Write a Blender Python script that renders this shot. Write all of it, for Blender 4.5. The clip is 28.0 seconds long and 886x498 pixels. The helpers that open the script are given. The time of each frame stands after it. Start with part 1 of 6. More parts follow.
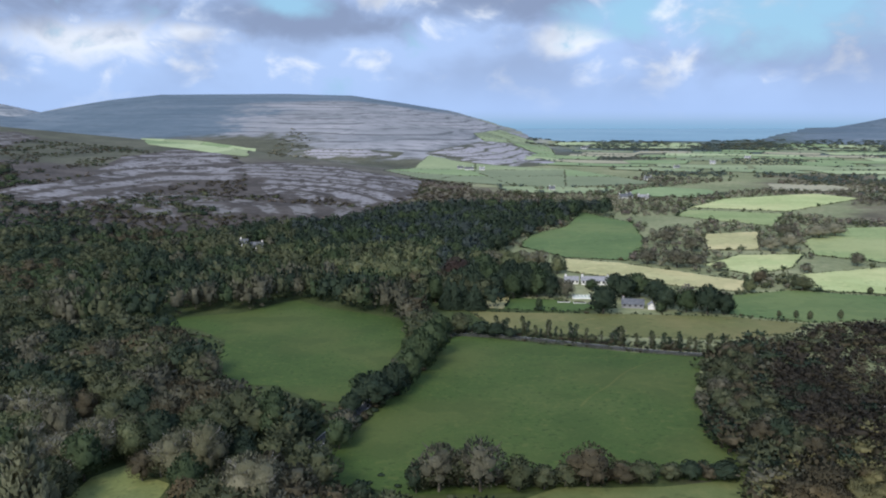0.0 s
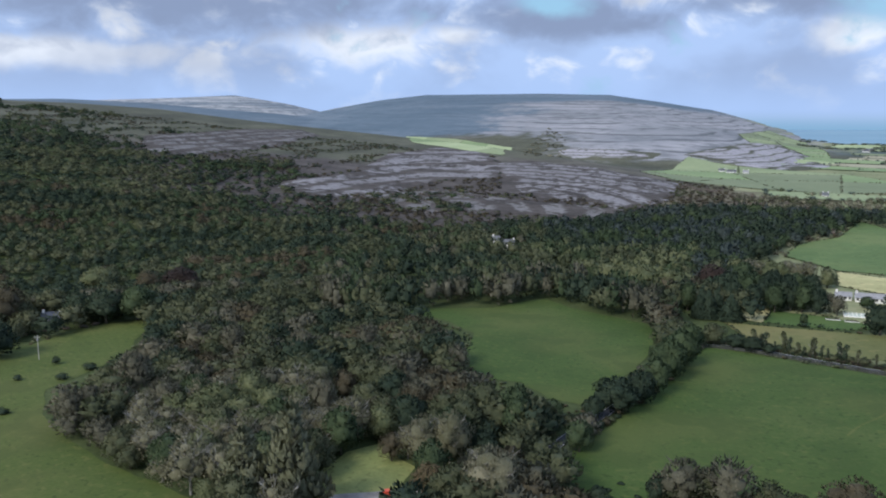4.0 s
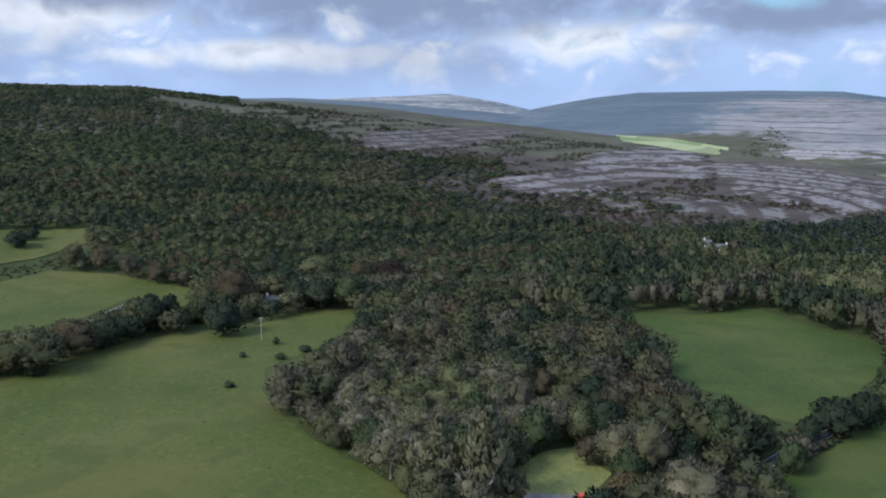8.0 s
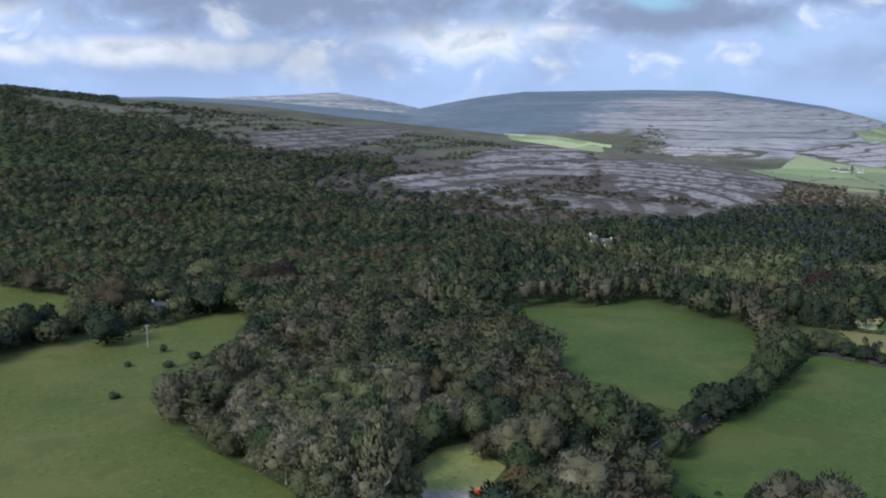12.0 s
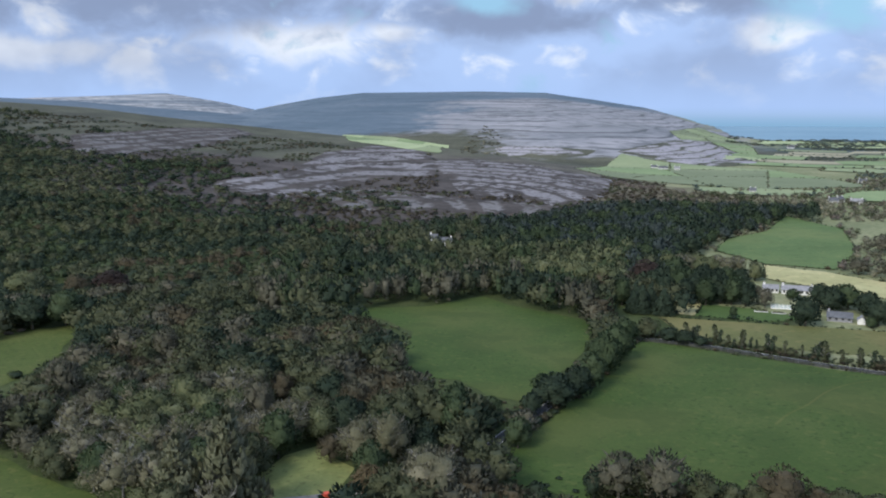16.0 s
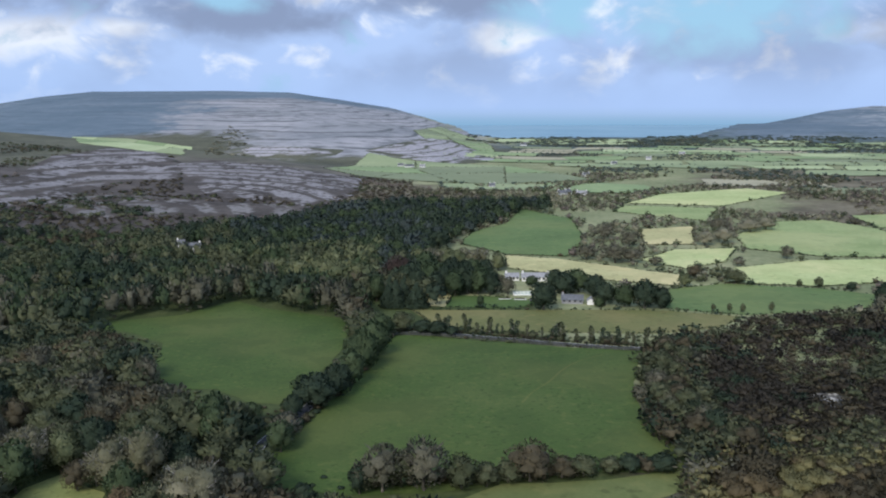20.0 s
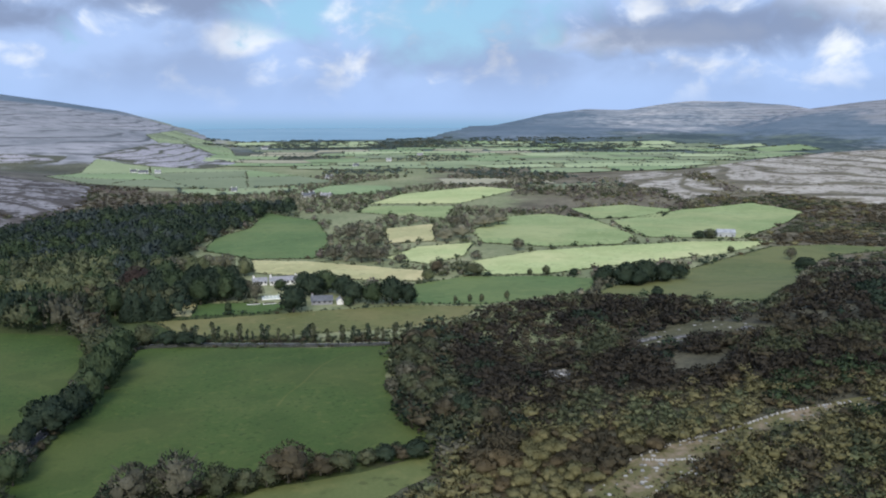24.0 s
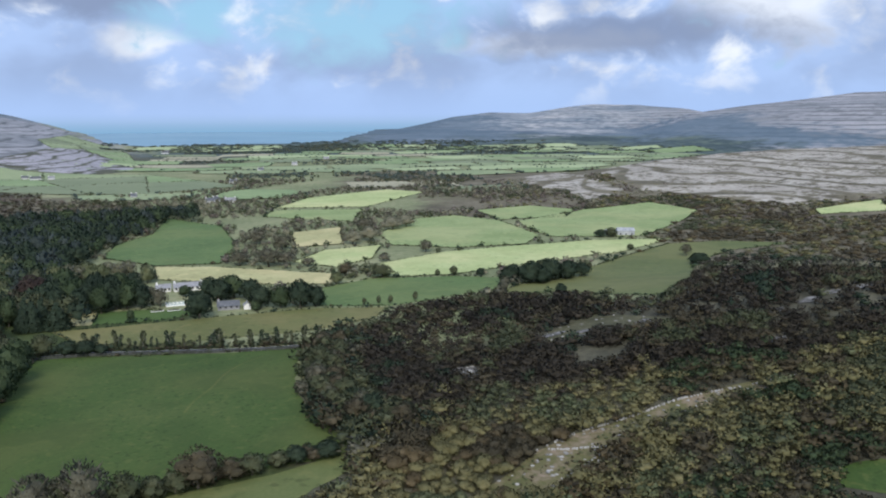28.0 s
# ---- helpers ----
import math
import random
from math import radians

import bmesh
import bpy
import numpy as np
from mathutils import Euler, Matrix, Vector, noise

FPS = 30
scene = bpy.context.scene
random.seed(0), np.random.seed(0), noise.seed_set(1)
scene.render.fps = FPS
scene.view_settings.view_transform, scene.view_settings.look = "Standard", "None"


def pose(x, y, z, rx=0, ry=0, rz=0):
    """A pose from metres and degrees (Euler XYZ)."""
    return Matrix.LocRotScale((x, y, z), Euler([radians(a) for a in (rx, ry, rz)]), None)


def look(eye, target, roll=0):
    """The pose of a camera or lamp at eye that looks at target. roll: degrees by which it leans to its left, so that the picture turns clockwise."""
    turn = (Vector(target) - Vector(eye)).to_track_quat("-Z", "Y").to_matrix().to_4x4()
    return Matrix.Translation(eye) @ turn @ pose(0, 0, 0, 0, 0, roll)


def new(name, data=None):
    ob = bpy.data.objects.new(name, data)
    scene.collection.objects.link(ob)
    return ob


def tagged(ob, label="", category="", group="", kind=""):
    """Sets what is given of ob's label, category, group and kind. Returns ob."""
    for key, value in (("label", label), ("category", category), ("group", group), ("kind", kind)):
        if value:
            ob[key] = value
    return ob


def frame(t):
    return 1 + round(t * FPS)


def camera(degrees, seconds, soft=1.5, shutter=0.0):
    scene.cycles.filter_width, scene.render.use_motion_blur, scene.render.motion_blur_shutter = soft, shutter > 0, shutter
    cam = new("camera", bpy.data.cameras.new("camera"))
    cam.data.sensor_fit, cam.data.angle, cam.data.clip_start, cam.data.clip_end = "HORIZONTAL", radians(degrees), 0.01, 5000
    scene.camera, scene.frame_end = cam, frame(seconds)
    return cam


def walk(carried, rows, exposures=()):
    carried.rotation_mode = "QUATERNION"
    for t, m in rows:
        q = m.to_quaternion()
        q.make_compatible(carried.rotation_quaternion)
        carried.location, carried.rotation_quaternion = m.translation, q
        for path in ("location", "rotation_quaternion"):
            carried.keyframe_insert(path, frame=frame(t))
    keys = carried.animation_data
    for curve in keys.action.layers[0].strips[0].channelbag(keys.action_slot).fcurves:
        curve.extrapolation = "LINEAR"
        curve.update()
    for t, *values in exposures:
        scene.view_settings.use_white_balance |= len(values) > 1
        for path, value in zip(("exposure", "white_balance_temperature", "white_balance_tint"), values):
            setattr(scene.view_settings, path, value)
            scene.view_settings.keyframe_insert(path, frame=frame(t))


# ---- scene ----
# ---- camera: a drone that hovers over the valley and turns, seconds, x, y, z, yaw, pitch, roll ----
cam = camera(54.90, 28.0, soft=2.0)
PATH = [
    (0, 0.00, 0.00, 100.00, -0.00, -9.20, 0.04),
    (0.5, 0.03, 0.06, 100.04, 1.16, -9.17, 0.05),
    (1, 0.08, 0.05, 100.06, 3.33, -9.19, 0.00),
    (1.5, 0.16, 0.07, 100.03, 5.85, -9.16, -0.00),
    (2, 0.19, 0.10, 100.06, 7.70, -9.16, 0.00),
    (2.5, 0.21, 0.19, 100.08, 9.71, -9.18, -0.01),
    (4.5, 0.16, 0.82, 100.26, 19.28, -9.27, 0.01),
    (5, 0.13, 0.95, 100.23, 21.60, -9.29, -0.05),
    (5.5, 0.06, 1.15, 100.19, 24.52, -9.28, -0.03),
    (6, 0.06, 1.29, 100.20, 27.72, -9.30, -0.00),
    (6.5, -0.00, 1.46, 100.21, 29.77, -9.34, -0.02),
    (7, -0.07, 1.55, 100.20, 30.63, -9.36, -0.03),
    (7.5, -0.06, 1.60, 100.24, 30.54, -9.37, -0.01),
    (8, 0.00, 1.72, 100.27, 30.74, -9.37, -0.01),
    (8.5, 0.08, 1.83, 100.26, 30.97, -9.36, -0.04),
    (9, 0.09, 1.81, 100.24, 29.46, -9.41, 0.03),
    (9.5, 0.11, 1.79, 100.24, 28.63, -9.40, 0.03),
    (10, 0.14, 1.81, 100.30, 28.02, -9.42, -0.01),
    (10.5, 0.17, 1.73, 100.37, 27.46, -9.43, -0.05),
    (11, 0.24, 1.65, 100.44, 26.45, -9.46, -0.09),
    (11.5, 0.31, 1.57, 100.46, 25.02, -9.47, -0.08),
    (12, 0.34, 1.53, 100.64, 23.44, -9.45, -0.06),
    (12.5, 0.37, 1.48, 100.73, 21.86, -9.46, -0.05),
    (13, 0.39, 1.47, 100.78, 20.20, -9.44, -0.05),
    (13.5, 0.42, 1.43, 100.76, 18.49, -9.42, -0.04),
    (15.5, 0.57, 1.20, 100.60, 14.32, -9.38, -0.04),
    (16, 0.54, 1.19, 100.62, 12.72, -9.39, -0.05),
    (16.5, 0.57, 1.11, 100.64, 10.66, -9.41, -0.04),
    (17, 0.62, 1.01, 100.71, 9.00, -9.41, -0.05),
    (17.5, 0.68, 0.84, 100.70, 7.01, -9.43, -0.10),
    (18, 0.62, 0.66, 100.74, 4.90, -9.44, -0.09),
    (18.5, 0.61, 0.50, 100.74, 2.91, -9.45, -0.03),
    (19, 0.59, 0.32, 100.72, 0.44, -9.44, -0.04),
    (19.5, 0.50, 0.18, 100.72, -2.31, -9.43, -0.03),
    (20, 0.38, 0.06, 100.75, -3.98, -9.41, -0.04),
    (20.5, 0.15, 0.01, 100.73, -5.75, -9.34, -0.02),
    (21, 0.03, -0.14, 100.70, -8.30, -9.36, 0.00),
    (21.5, -0.01, -0.27, 100.68, -10.88, -9.37, 0.05),
    (23.5, -0.53, -2.69, 100.57, -18.92, -9.25, 0.02),
    (24, -0.57, -3.11, 100.54, -21.10, -9.22, -0.04),
    (24.5, -0.66, -3.62, 100.50, -23.33, -9.18, -0.03),
    (25, -0.87, -4.21, 100.43, -25.60, -9.13, -0.06),
    (25.5, -1.11, -4.75, 100.35, -26.47, -9.10, -0.06),
    (26, -1.36, -5.22, 100.39, -26.31, -9.07, -0.11),
    (26.5, -1.47, -5.69, 100.34, -26.46, -9.06, -0.10),
    (27, -1.56, -6.13, 100.25, -26.77, -9.04, -0.10),
    (27.5, -1.64, -6.51, 100.18, -27.08, -9.01, -0.13),
    (28, -1.76, -6.77, 100.06, -27.33, -9.00, -0.13),
]
walk(cam, [(t, pose(x, y, z, 90 + pitch, -roll, yaw)) for t, x, y, z, yaw, pitch, roll in PATH], [(0.0, 0.0), (28.0, 0.0)])

# ---- sky, sun ----
SUN_AZ, SUN_EL = 205.0, 38.0
world = bpy.data.worlds.new("sky")
scene.world = world
world.use_nodes = True
wt = world.node_tree
wt.nodes.clear()


def wnode(kind, **inputs):
    n = wt.nodes.new(kind)
    for key, value in inputs.items():
        n.inputs[key.replace("_", " ")].default_value = value
    return n


def wmath(op, a, b=None, clamp=False):
    n = wt.nodes.new("ShaderNodeMath")
    n.operation, n.use_clamp = op, clamp
    for i, v in enumerate((a, b)):
        if v is None:
            continue
        if isinstance(v, (int, float)):
            n.inputs[i].default_value = v
        else:
            wt.links.new(v, n.inputs[i])
    return n.outputs[0]


def wmix(fac, a, b):
    n = wt.nodes.new("ShaderNodeMix")
    n.data_type = "RGBA"
    for i, v in ((0, fac), (6, a), (7, b)):
        if isinstance(v, (int, float)):
            n.inputs[i].default_value = v
        elif isinstance(v, tuple):
            n.inputs[i].default_value = (*v, 1)
        else:
            wt.links.new(v, n.inputs[i])
    return n.outputs[2]


def wramp(v, lo, hi):
    n = wt.nodes.new("ShaderNodeMapRange")
    n.interpolation_type = "SMOOTHSTEP"
    wt.links.new(v, n.inputs[0])
    n.inputs[1].default_value, n.inputs[2].default_value = lo, hi
    return n.outputs[0]


sky = wt.nodes.new("ShaderNodeTexSky")
sky.sky_type, sky.sun_disc = "NISHITA", False
sky.sun_elevation, sky.sun_rotation = radians(SUN_EL), radians(SUN_AZ)
sky.air_density, sky.dust_density = 1.0, 1.5
dim = wt.nodes.new("ShaderNodeVectorMath")
dim.operation = "SCALE"
dim.inputs["Scale"].default_value = 0.10
wt.links.new(sky.outputs[0], dim.inputs[0])
coord = wt.nodes.new("ShaderNodeTexCoord")
split = wt.nodes.new("ShaderNodeSeparateXYZ")
wt.links.new(coord.outputs["Generated"], split.inputs[0])
up = split.outputs[2]
flat = wt.nodes.new("ShaderNodeMapping")
flat.inputs["Scale"].default_value = (1.0, 1.0, 1.5)
flat.inputs["Location"].default_value = (0.37, 0.12, 0.0)
wt.links.new(coord.outputs["Generated"], flat.inputs[0])


def wnoise(scale, detail, rough, distort=0.0):
    n = wnode("ShaderNodeTexNoise", Scale=scale, Detail=detail, Roughness=rough, Distortion=distort)
    wt.links.new(flat.outputs[0], n.inputs["Vector"])
    return n.outputs[0]


az = wmath("MULTIPLY", wmath("ARCTAN2", split.outputs[0], split.outputs[1]), 57.296)
el = wmath("MULTIPLY", up, 57.296)
banks = wnoise(7.0, 4.0, 0.5, 0.2)
puffs = wnoise(15.0, 5.0, 0.52, 0.3)


def bank(at, high, wide, tall, ragged=1.1):
    """A soft region of the sky round a bearing and elevation in degrees, with a cloud's ragged outline."""
    u = wmath("DIVIDE", wmath("SUBTRACT", az, at), wide)
    v = wmath("DIVIDE", wmath("SUBTRACT", el, high), tall)
    r = wmath("SQRT", wmath("ADD", wmath("MULTIPLY", u, u), wmath("MULTIPLY", v, v)))
    r = wmath("ADD", r, wmath("MULTIPLY", wmath("SUBTRACT", puffs, 0.5), 2 * ragged))
    return wramp(r, 1.35, 0.25)


mixed = wmath("ADD", wmath("MULTIPLY", banks, 0.55), wmath("MULTIPLY", puffs, 0.45))
cover = wramp(mixed, 0.28, 0.40)
for at, high, wide, tall in ((21, 6.0, 8.5, 2.6), (-10, 6.7, 2.4, 0.7), (34, 11.0, 9.0, 2.5), (12, 6.3, 4.0, 1.2)):
    cover = wmath("MULTIPLY", cover, wmath("SUBTRACT", 1.0, wmath("MULTIPLY", bank(at, high, wide, tall, 1.3), 0.95)))
bright = wramp(puffs, 0.52, 0.72)
for at, high, wide, tall in ((-40, 3.4, 12, 0.9), (-22, 4.3, 6, 1.3), (-55, 5.4, 7, 1.8), (8, 4.6, 2.2, 0.9), (49, 6.5, 5.5, 2.2), (34, 4.6, 7, 0.8), (-16, 4.8, 2.5, 0.8)):
    bright = wmath("MAXIMUM", bright, wmath("MULTIPLY", bank(at, high, wide, tall, 1.5), 0.9))
heavy = wmath("MULTIPLY", wramp(banks, 0.40, 0.66), 0.60)
for at, high, wide, tall in ((-33, 7.0, 18, 3.0), (-10, 6.0, 9, 1.6), (4, 7.2, 10, 1.8), (38, 5.0, 13, 1.8), (-52, 7.4, 7, 1.9)):
    heavy = wmath("MAXIMUM", heavy, bank(at, high, wide, tall))
cloud = wmix(bright, (0.45, 0.62, 0.97), (0.90, 0.965, 1.07))
cloud = wmix(wmath("MULTIPLY", heavy, 0.88), cloud, (0.245, 0.315, 0.485))
gap = wmix(0.75, dim.outputs[0], (0.33, 0.66, 0.96))
full = wmix(cover, gap, cloud)
haze = wramp(el, 3.6, -0.3)
full = wmix(wmath("MULTIPLY", haze, 0.9), full, (0.42, 0.597, 0.96))
sea_line = wmath("MULTIPLY", wramp(el, 0.15, -0.7), wramp(wmath("ABSOLUTE", wmath("SUBTRACT", az, 15.0)), 60.0, 50.0))
deep = wmix(wramp(el, -0.3, -1.2), (0.36, 0.53, 0.80), (0.25, 0.45, 0.68))
full = wmix(sea_line, full, deep)
back = wt.nodes.new("ShaderNodeBackground")
back.inputs["Strength"].default_value = 1.0
wt.links.new(full, back.inputs["Color"])
wt.links.new(back.outputs[0], wt.nodes.new("ShaderNodeOutputWorld").inputs["Surface"])

lamp = bpy.data.lights.new("sun", "SUN")
lamp.energy, lamp.angle, lamp.color = 3.3, radians(22.0), (1.0, 0.965, 0.90)
sun = new("sun", lamp)
a, e = radians(SUN_AZ), radians(SUN_EL)
sun.matrix_basis = look((400 * math.sin(a) * math.cos(e), 400 * math.cos(a) * math.cos(e), 400 * math.sin(e)), (0, 0, 0))

# ---- the lie of the land ----
CAM_H = 100.0


def smooth(e0, e1, v):
    u = np.clip((v - e0) / (e1 - e0), 0.0, 1.0)
    return u * u * (3 - 2 * u)


def ridge(az, d, bearings, foot, crest, tops, behind, sharp=1.0):
    """A range of hills round the drone: by bearing, the distance of its foot and crest and its height, fitted to the
    camera's view.
    """
    f, c, h, b = (np.interp(az, bearings, v) for v in (foot, crest, tops, behind))
    up = np.clip((d - f) / (c - f), 0.0, 1.0)
    up = np.where(up < 1, up ** sharp * (1.35 - 0.35 * up), 1.0)
    down = 1 - smooth(0.0, 1.0, (d - c) / b)
    return h * np.where(d < c, up, down)


def ripple(x, y, size, seed=0.0):
    """Soft rolling of the land, between -1 and 1."""
    u, v = x / size + seed, y / size - 1.7 * seed
    return (np.sin(u + 1.3 * np.sin(0.7 * v)) + np.sin(1.31 * v + 1.1 * np.sin(0.83 * u + 2.0)) + 0.6 * np.sin(2.3 * u - 1.9 * v)) / 2.6


def height(x, y):
    """The land's height over the valley floor."""
    x, y = np.asarray(x, float), np.asarray(y, float)
    d, az = np.hypot(x, y), np.degrees(np.arctan2(x, y))
    left = ridge(az, d, [-180, -100, -64, -57, -50, -45, -40, -35, -31, -27, -22, -19, -13, -7, -1.5, 3], [480, 480, 480, 480, 480, 480, 520, 560, 600, 620, 650, 680, 700, 760, 840, 900],
                 [1700, 1700, 1700, 1700, 1700, 1750, 1800, 1850, 1900, 1900, 1900, 1850, 1500, 1270, 1090, 1000],
                 [0, 90, 140, 140, 138, 121, 114, 101, 83, 68, 49, 39, 30, 20, 8, 0], [700] * 9 + [500] * 7, 1.05)
    big = ridge(az, d, [-40, -33, -26, -24, -21, -18, -10, -6, -3, 0.5, 3.5, 6, 8, 11], [2100, 2100, 2050, 2000, 1950, 1900, 1700, 1600, 1550, 1500, 1480, 1470, 1470, 1480], [3900] * 10 + [3600, 3200, 2600, 2300],
                [46, 58, 76, 108, 147, 171, 170, 166, 139, 102, 50, 12, 2, 0], [700] * 14, 0.95)
    far = ridge(az, d, [-46, -41, -38, -34, -30.5, -27, -23.5, -18], [3900] * 8, [4600] * 8, [103, 138, 152, 162, 175, 130, 64, 20], [300] * 8)
    mid = ridge(az, d, [-60, -50, -46, -41, -36, -32, -27, -22], [2400] * 8, [3400] * 8, [120, 132, 138, 140, 128, 106, 80, 40], [500] * 8)
    east = ridge(az, d, [22, 25, 28, 30.5, 33, 35.5, 37, 40, 43, 46, 52, 60], [3300] * 12, [4350] * 12, [0, 36, 88, 112, 106, 135, 148, 146, 124, 80, 60, 60], [500] * 12, 1.1)
    shore = ridge(az, d, [38, 41, 43.5, 47, 50, 53, 56, 90, 180], [2300] * 9, [3500] * 9, [15, 60, 102, 132, 152, 176, 180, 150, 0], [700] * 9, 1.05)
    bench = ridge(az, d, [31, 36, 37.5, 41, 45, 49, 53, 90, 180], [900] * 9, [1250, 1320, 1350, 1500, 1700, 1850, 1950, 2000, 2000], [0, 3, 8, 15, 20, 25, 29, 30, 0], [450] * 9, 0.9)
    hump = 30.0 * np.exp(-(((x - 330) / 150) ** 2 + ((y - 215) / 130) ** 2))
    z = np.maximum.reduce([left, big, far, mid, east, shore, bench]) + hump
    coast = np.interp(az, [-180, 2.5, 4, 6, 8, 20, 22, 24, 26.5, 180], [6500, 6500, 3500, 2800, 2650, 2750, 3200, 4000, 6500, 6500])
    bay = smooth(-70, 70, d - coast)
    roll = smooth(350, 900, d) * 1.3 * ripple(x, y, 90.0) + smooth(900, 2600, d) * 4.0 * ripple(x, y, 260.0, 3.0) * np.minimum(1.0, z / 20.0)
    z = z + roll
    return z * (1 - bay) - 6.0 * bay

# ---- plan, metres from the point below the drone ----
MEADOWS = {
    "cow_pasture": [(3, 374), (29, 364), (75, 345), (110, 335), (98, 314), (89, 287), (83, 255), (85, 232), (86, 220), (76, 215), (61, 219), (42, 218), (27, 214), (11, 211), (-6, 211), (-22, 215), (-36, 221), (-37, 234), (-29, 254), (-19, 291), (-10, 318), (-1, 357)],
    "strip_pasture": [(17, 205), (31, 215), (45, 214), (65, 215), (84, 217), (79, 206), (66, 200), (48, 189), (33, 181)],
    "oval_meadow": [(-148, 399), (-126, 408), (-100, 417), (-85, 439), (-77, 445), (-59, 427), (-23, 406), (-16, 393), (-17, 366), (-21, 331), (-30, 304), (-36, 284), (-48, 287), (-61, 302), (-78, 303), (-91, 332), (-96, 366), (-117, 386)],
    "left_pasture": [(-292, 127), (-304, 158), (-303, 183), (-303, 205), (-301, 241), (-291, 267), (-274, 289), (-272, 324), (-253, 346), (-229, 298), (-224, 274), (-224, 243), (-207, 222), (-183, 206), (-159, 194), (-138, 188), (-121, 181), (-113, 175), (-101, 151), (-132, 129), (-175, 103), (-233, 100)],
    "upper_paddock": [(-460, 235), (-446, 273), (-443, 303), (-412, 321), (-359, 331), (-327, 297), (-372, 300), (-356, 260), (-358, 234), (-377, 191)],
    "top_paddock": [(-552, 296), (-537, 332), (-503, 371), (-474, 353), (-468, 309), (-479, 255)],
    "lawn": [(-99, 208), (-97, 222), (-90, 231), (-84, 225), (-74, 218), (-74, 205), (-77, 196), (-89, 190)],
    "hay_strip": [(13, 421), (33, 418), (97, 413), (140, 406), (171, 388), (155, 369), (123, 362), (80, 369), (37, 375), (23, 391)],
    "house_lawn": [(37, 452), (62, 446), (89, 428), (61, 419), (31, 425)],
    "bleached_corner": [(24, 473), (37, 452), (31, 425), (21, 429)],
    "hill_field": [(139, 848), (171, 760), (154, 641), (125, 567), (84, 579), (57, 629), (72, 690), (107, 740)],
    "straw_field": [(83, 574), (117, 558), (144, 531), (182, 493), (167, 465), (134, 482), (105, 504), (78, 529)],
    "green_field": [(156, 456), (194, 470), (243, 451), (264, 430), (242, 396), (174, 390), (141, 411)],
    "pale_long_field": [(196, 474), (221, 516), (280, 538), (338, 540), (414, 536), (473, 512), (397, 479), (358, 475), (297, 466), (245, 456)],
    "mid_field": [(276, 650), (349, 732), (397, 741), (413, 679), (391, 581), (356, 544), (297, 552), (260, 585)],
    "barn_field": [(426, 670), (544, 726), (635, 726), (640, 658), (569, 602), (508, 563), (464, 535), (394, 569), (404, 613)],
    "small_field": [(441, 773), (512, 784), (539, 733), (493, 685), (418, 688)],
    "shaded_field": [(237, 385), (257, 401), (285, 402), (323, 428), (384, 462), (454, 494), (500, 487), (547, 451), (472, 447), (406, 416), (324, 329), (261, 286), (255, 351)],
    "rushy_field": [(212, 690), (264, 706), (229, 610), (192, 610)],
    "hedged_field": [(171, 550), (207, 588), (253, 589), (224, 538), (189, 516)],
    "flat_field": [(224, 816), (250, 869), (339, 842), (289, 740)],
    "long_flat_field": [(257, 890), (324, 979), (453, 1035), (480, 979), (350, 861)],
    "edge_field": [(735, 592), (844, 595), (784, 539), (715, 567)],
    "foot_field": [(-88, 1283), (-27, 1688), (48, 1579), (210, 1471), (272, 1298), (299, 1185), (162, 1130), (51, 1170), (-35, 1189)],
    "valley_field": [(-731, 2081), (-586, 2027), (-405, 1858), (-312, 1357), (-423, 1466), (-560, 1628)],
    "hill_skirt": [(103, 2132), (85, 2423), (192, 2883), (275, 2632), (276, 2178), (237, 1780), (209, 1965), (178, 2239)],
    "hollow": [(185.3, 133.8), (193.1, 133.2), (200.3, 130.8), (203.9, 121.8), (187.7, 118.2), (180.5, 127.2)],
    "wood_glade": [(-215, 525), (-182, 516), (-160, 501), (-178, 494), (-202, 503)],
}
STONE = {
    "pave_west": [(-437, 867), (-417, 1008), (-487, 1316), (-463, 1482), (-361, 1406), (-292, 1244), (-249, 1048), (-311, 991), (-340, 834), (-375, 777), (-431, 819)],
    "pave_east": [(-294, 1220), (-260, 1292), (-157, 1240), (-94, 1179), (-27, 1121), (-38, 946), (-69, 864), (-91, 862), (-121, 908), (-163, 868), (-203, 981)],
    "pave_low": [(-340, 834), (-293, 936), (-186, 864), (-68, 853), (-94, 789), (-168, 782), (-263, 766)],
    "scar": [(-746, 1038), (-793, 1368), (-784, 1582), (-712, 1510), (-631, 1175), (-614, 915), (-645, 884)],
    "bench": [(878, 1130), (1056, 1213), (1216, 1239), (1336, 1213), (1913, 1443), (2028, 1329), (906, 586), (839, 626), (747, 634), (723, 706), (705, 807), (771, 953)],
    "tongue": [(-26, 1720), (44, 1899), (118, 2165), (175, 2192), (204, 1922), (217, 1617), (133, 1527), (59, 1614)],
    "apron": [(-281, 1794), (-267, 1817), (-177, 1765), (-88, 1731), (-101, 1670), (-178, 1663), (-262, 1703)],
    "patch": [(724, 1120), (845, 1178), (720, 926), (681, 830), (588, 775), (621, 863), (654, 990)],
    "rock": [(140, 263), (146, 266), (152, 261), (148, 253), (141, 251), (138, 257)],
    "path": [(96, 173), (113, 179), (129, 187), (143, 190), (162, 188), (182, 189), (201, 185), (224, 177), (224, 173), (200, 177), (182, 179), (160, 181), (144, 174), (131, 168), (117, 160)],
    "knoll": [(187, 275), (210, 284), (227, 275), (234, 246), (220, 246), (205, 262), (193, 260), (184, 266)],
}
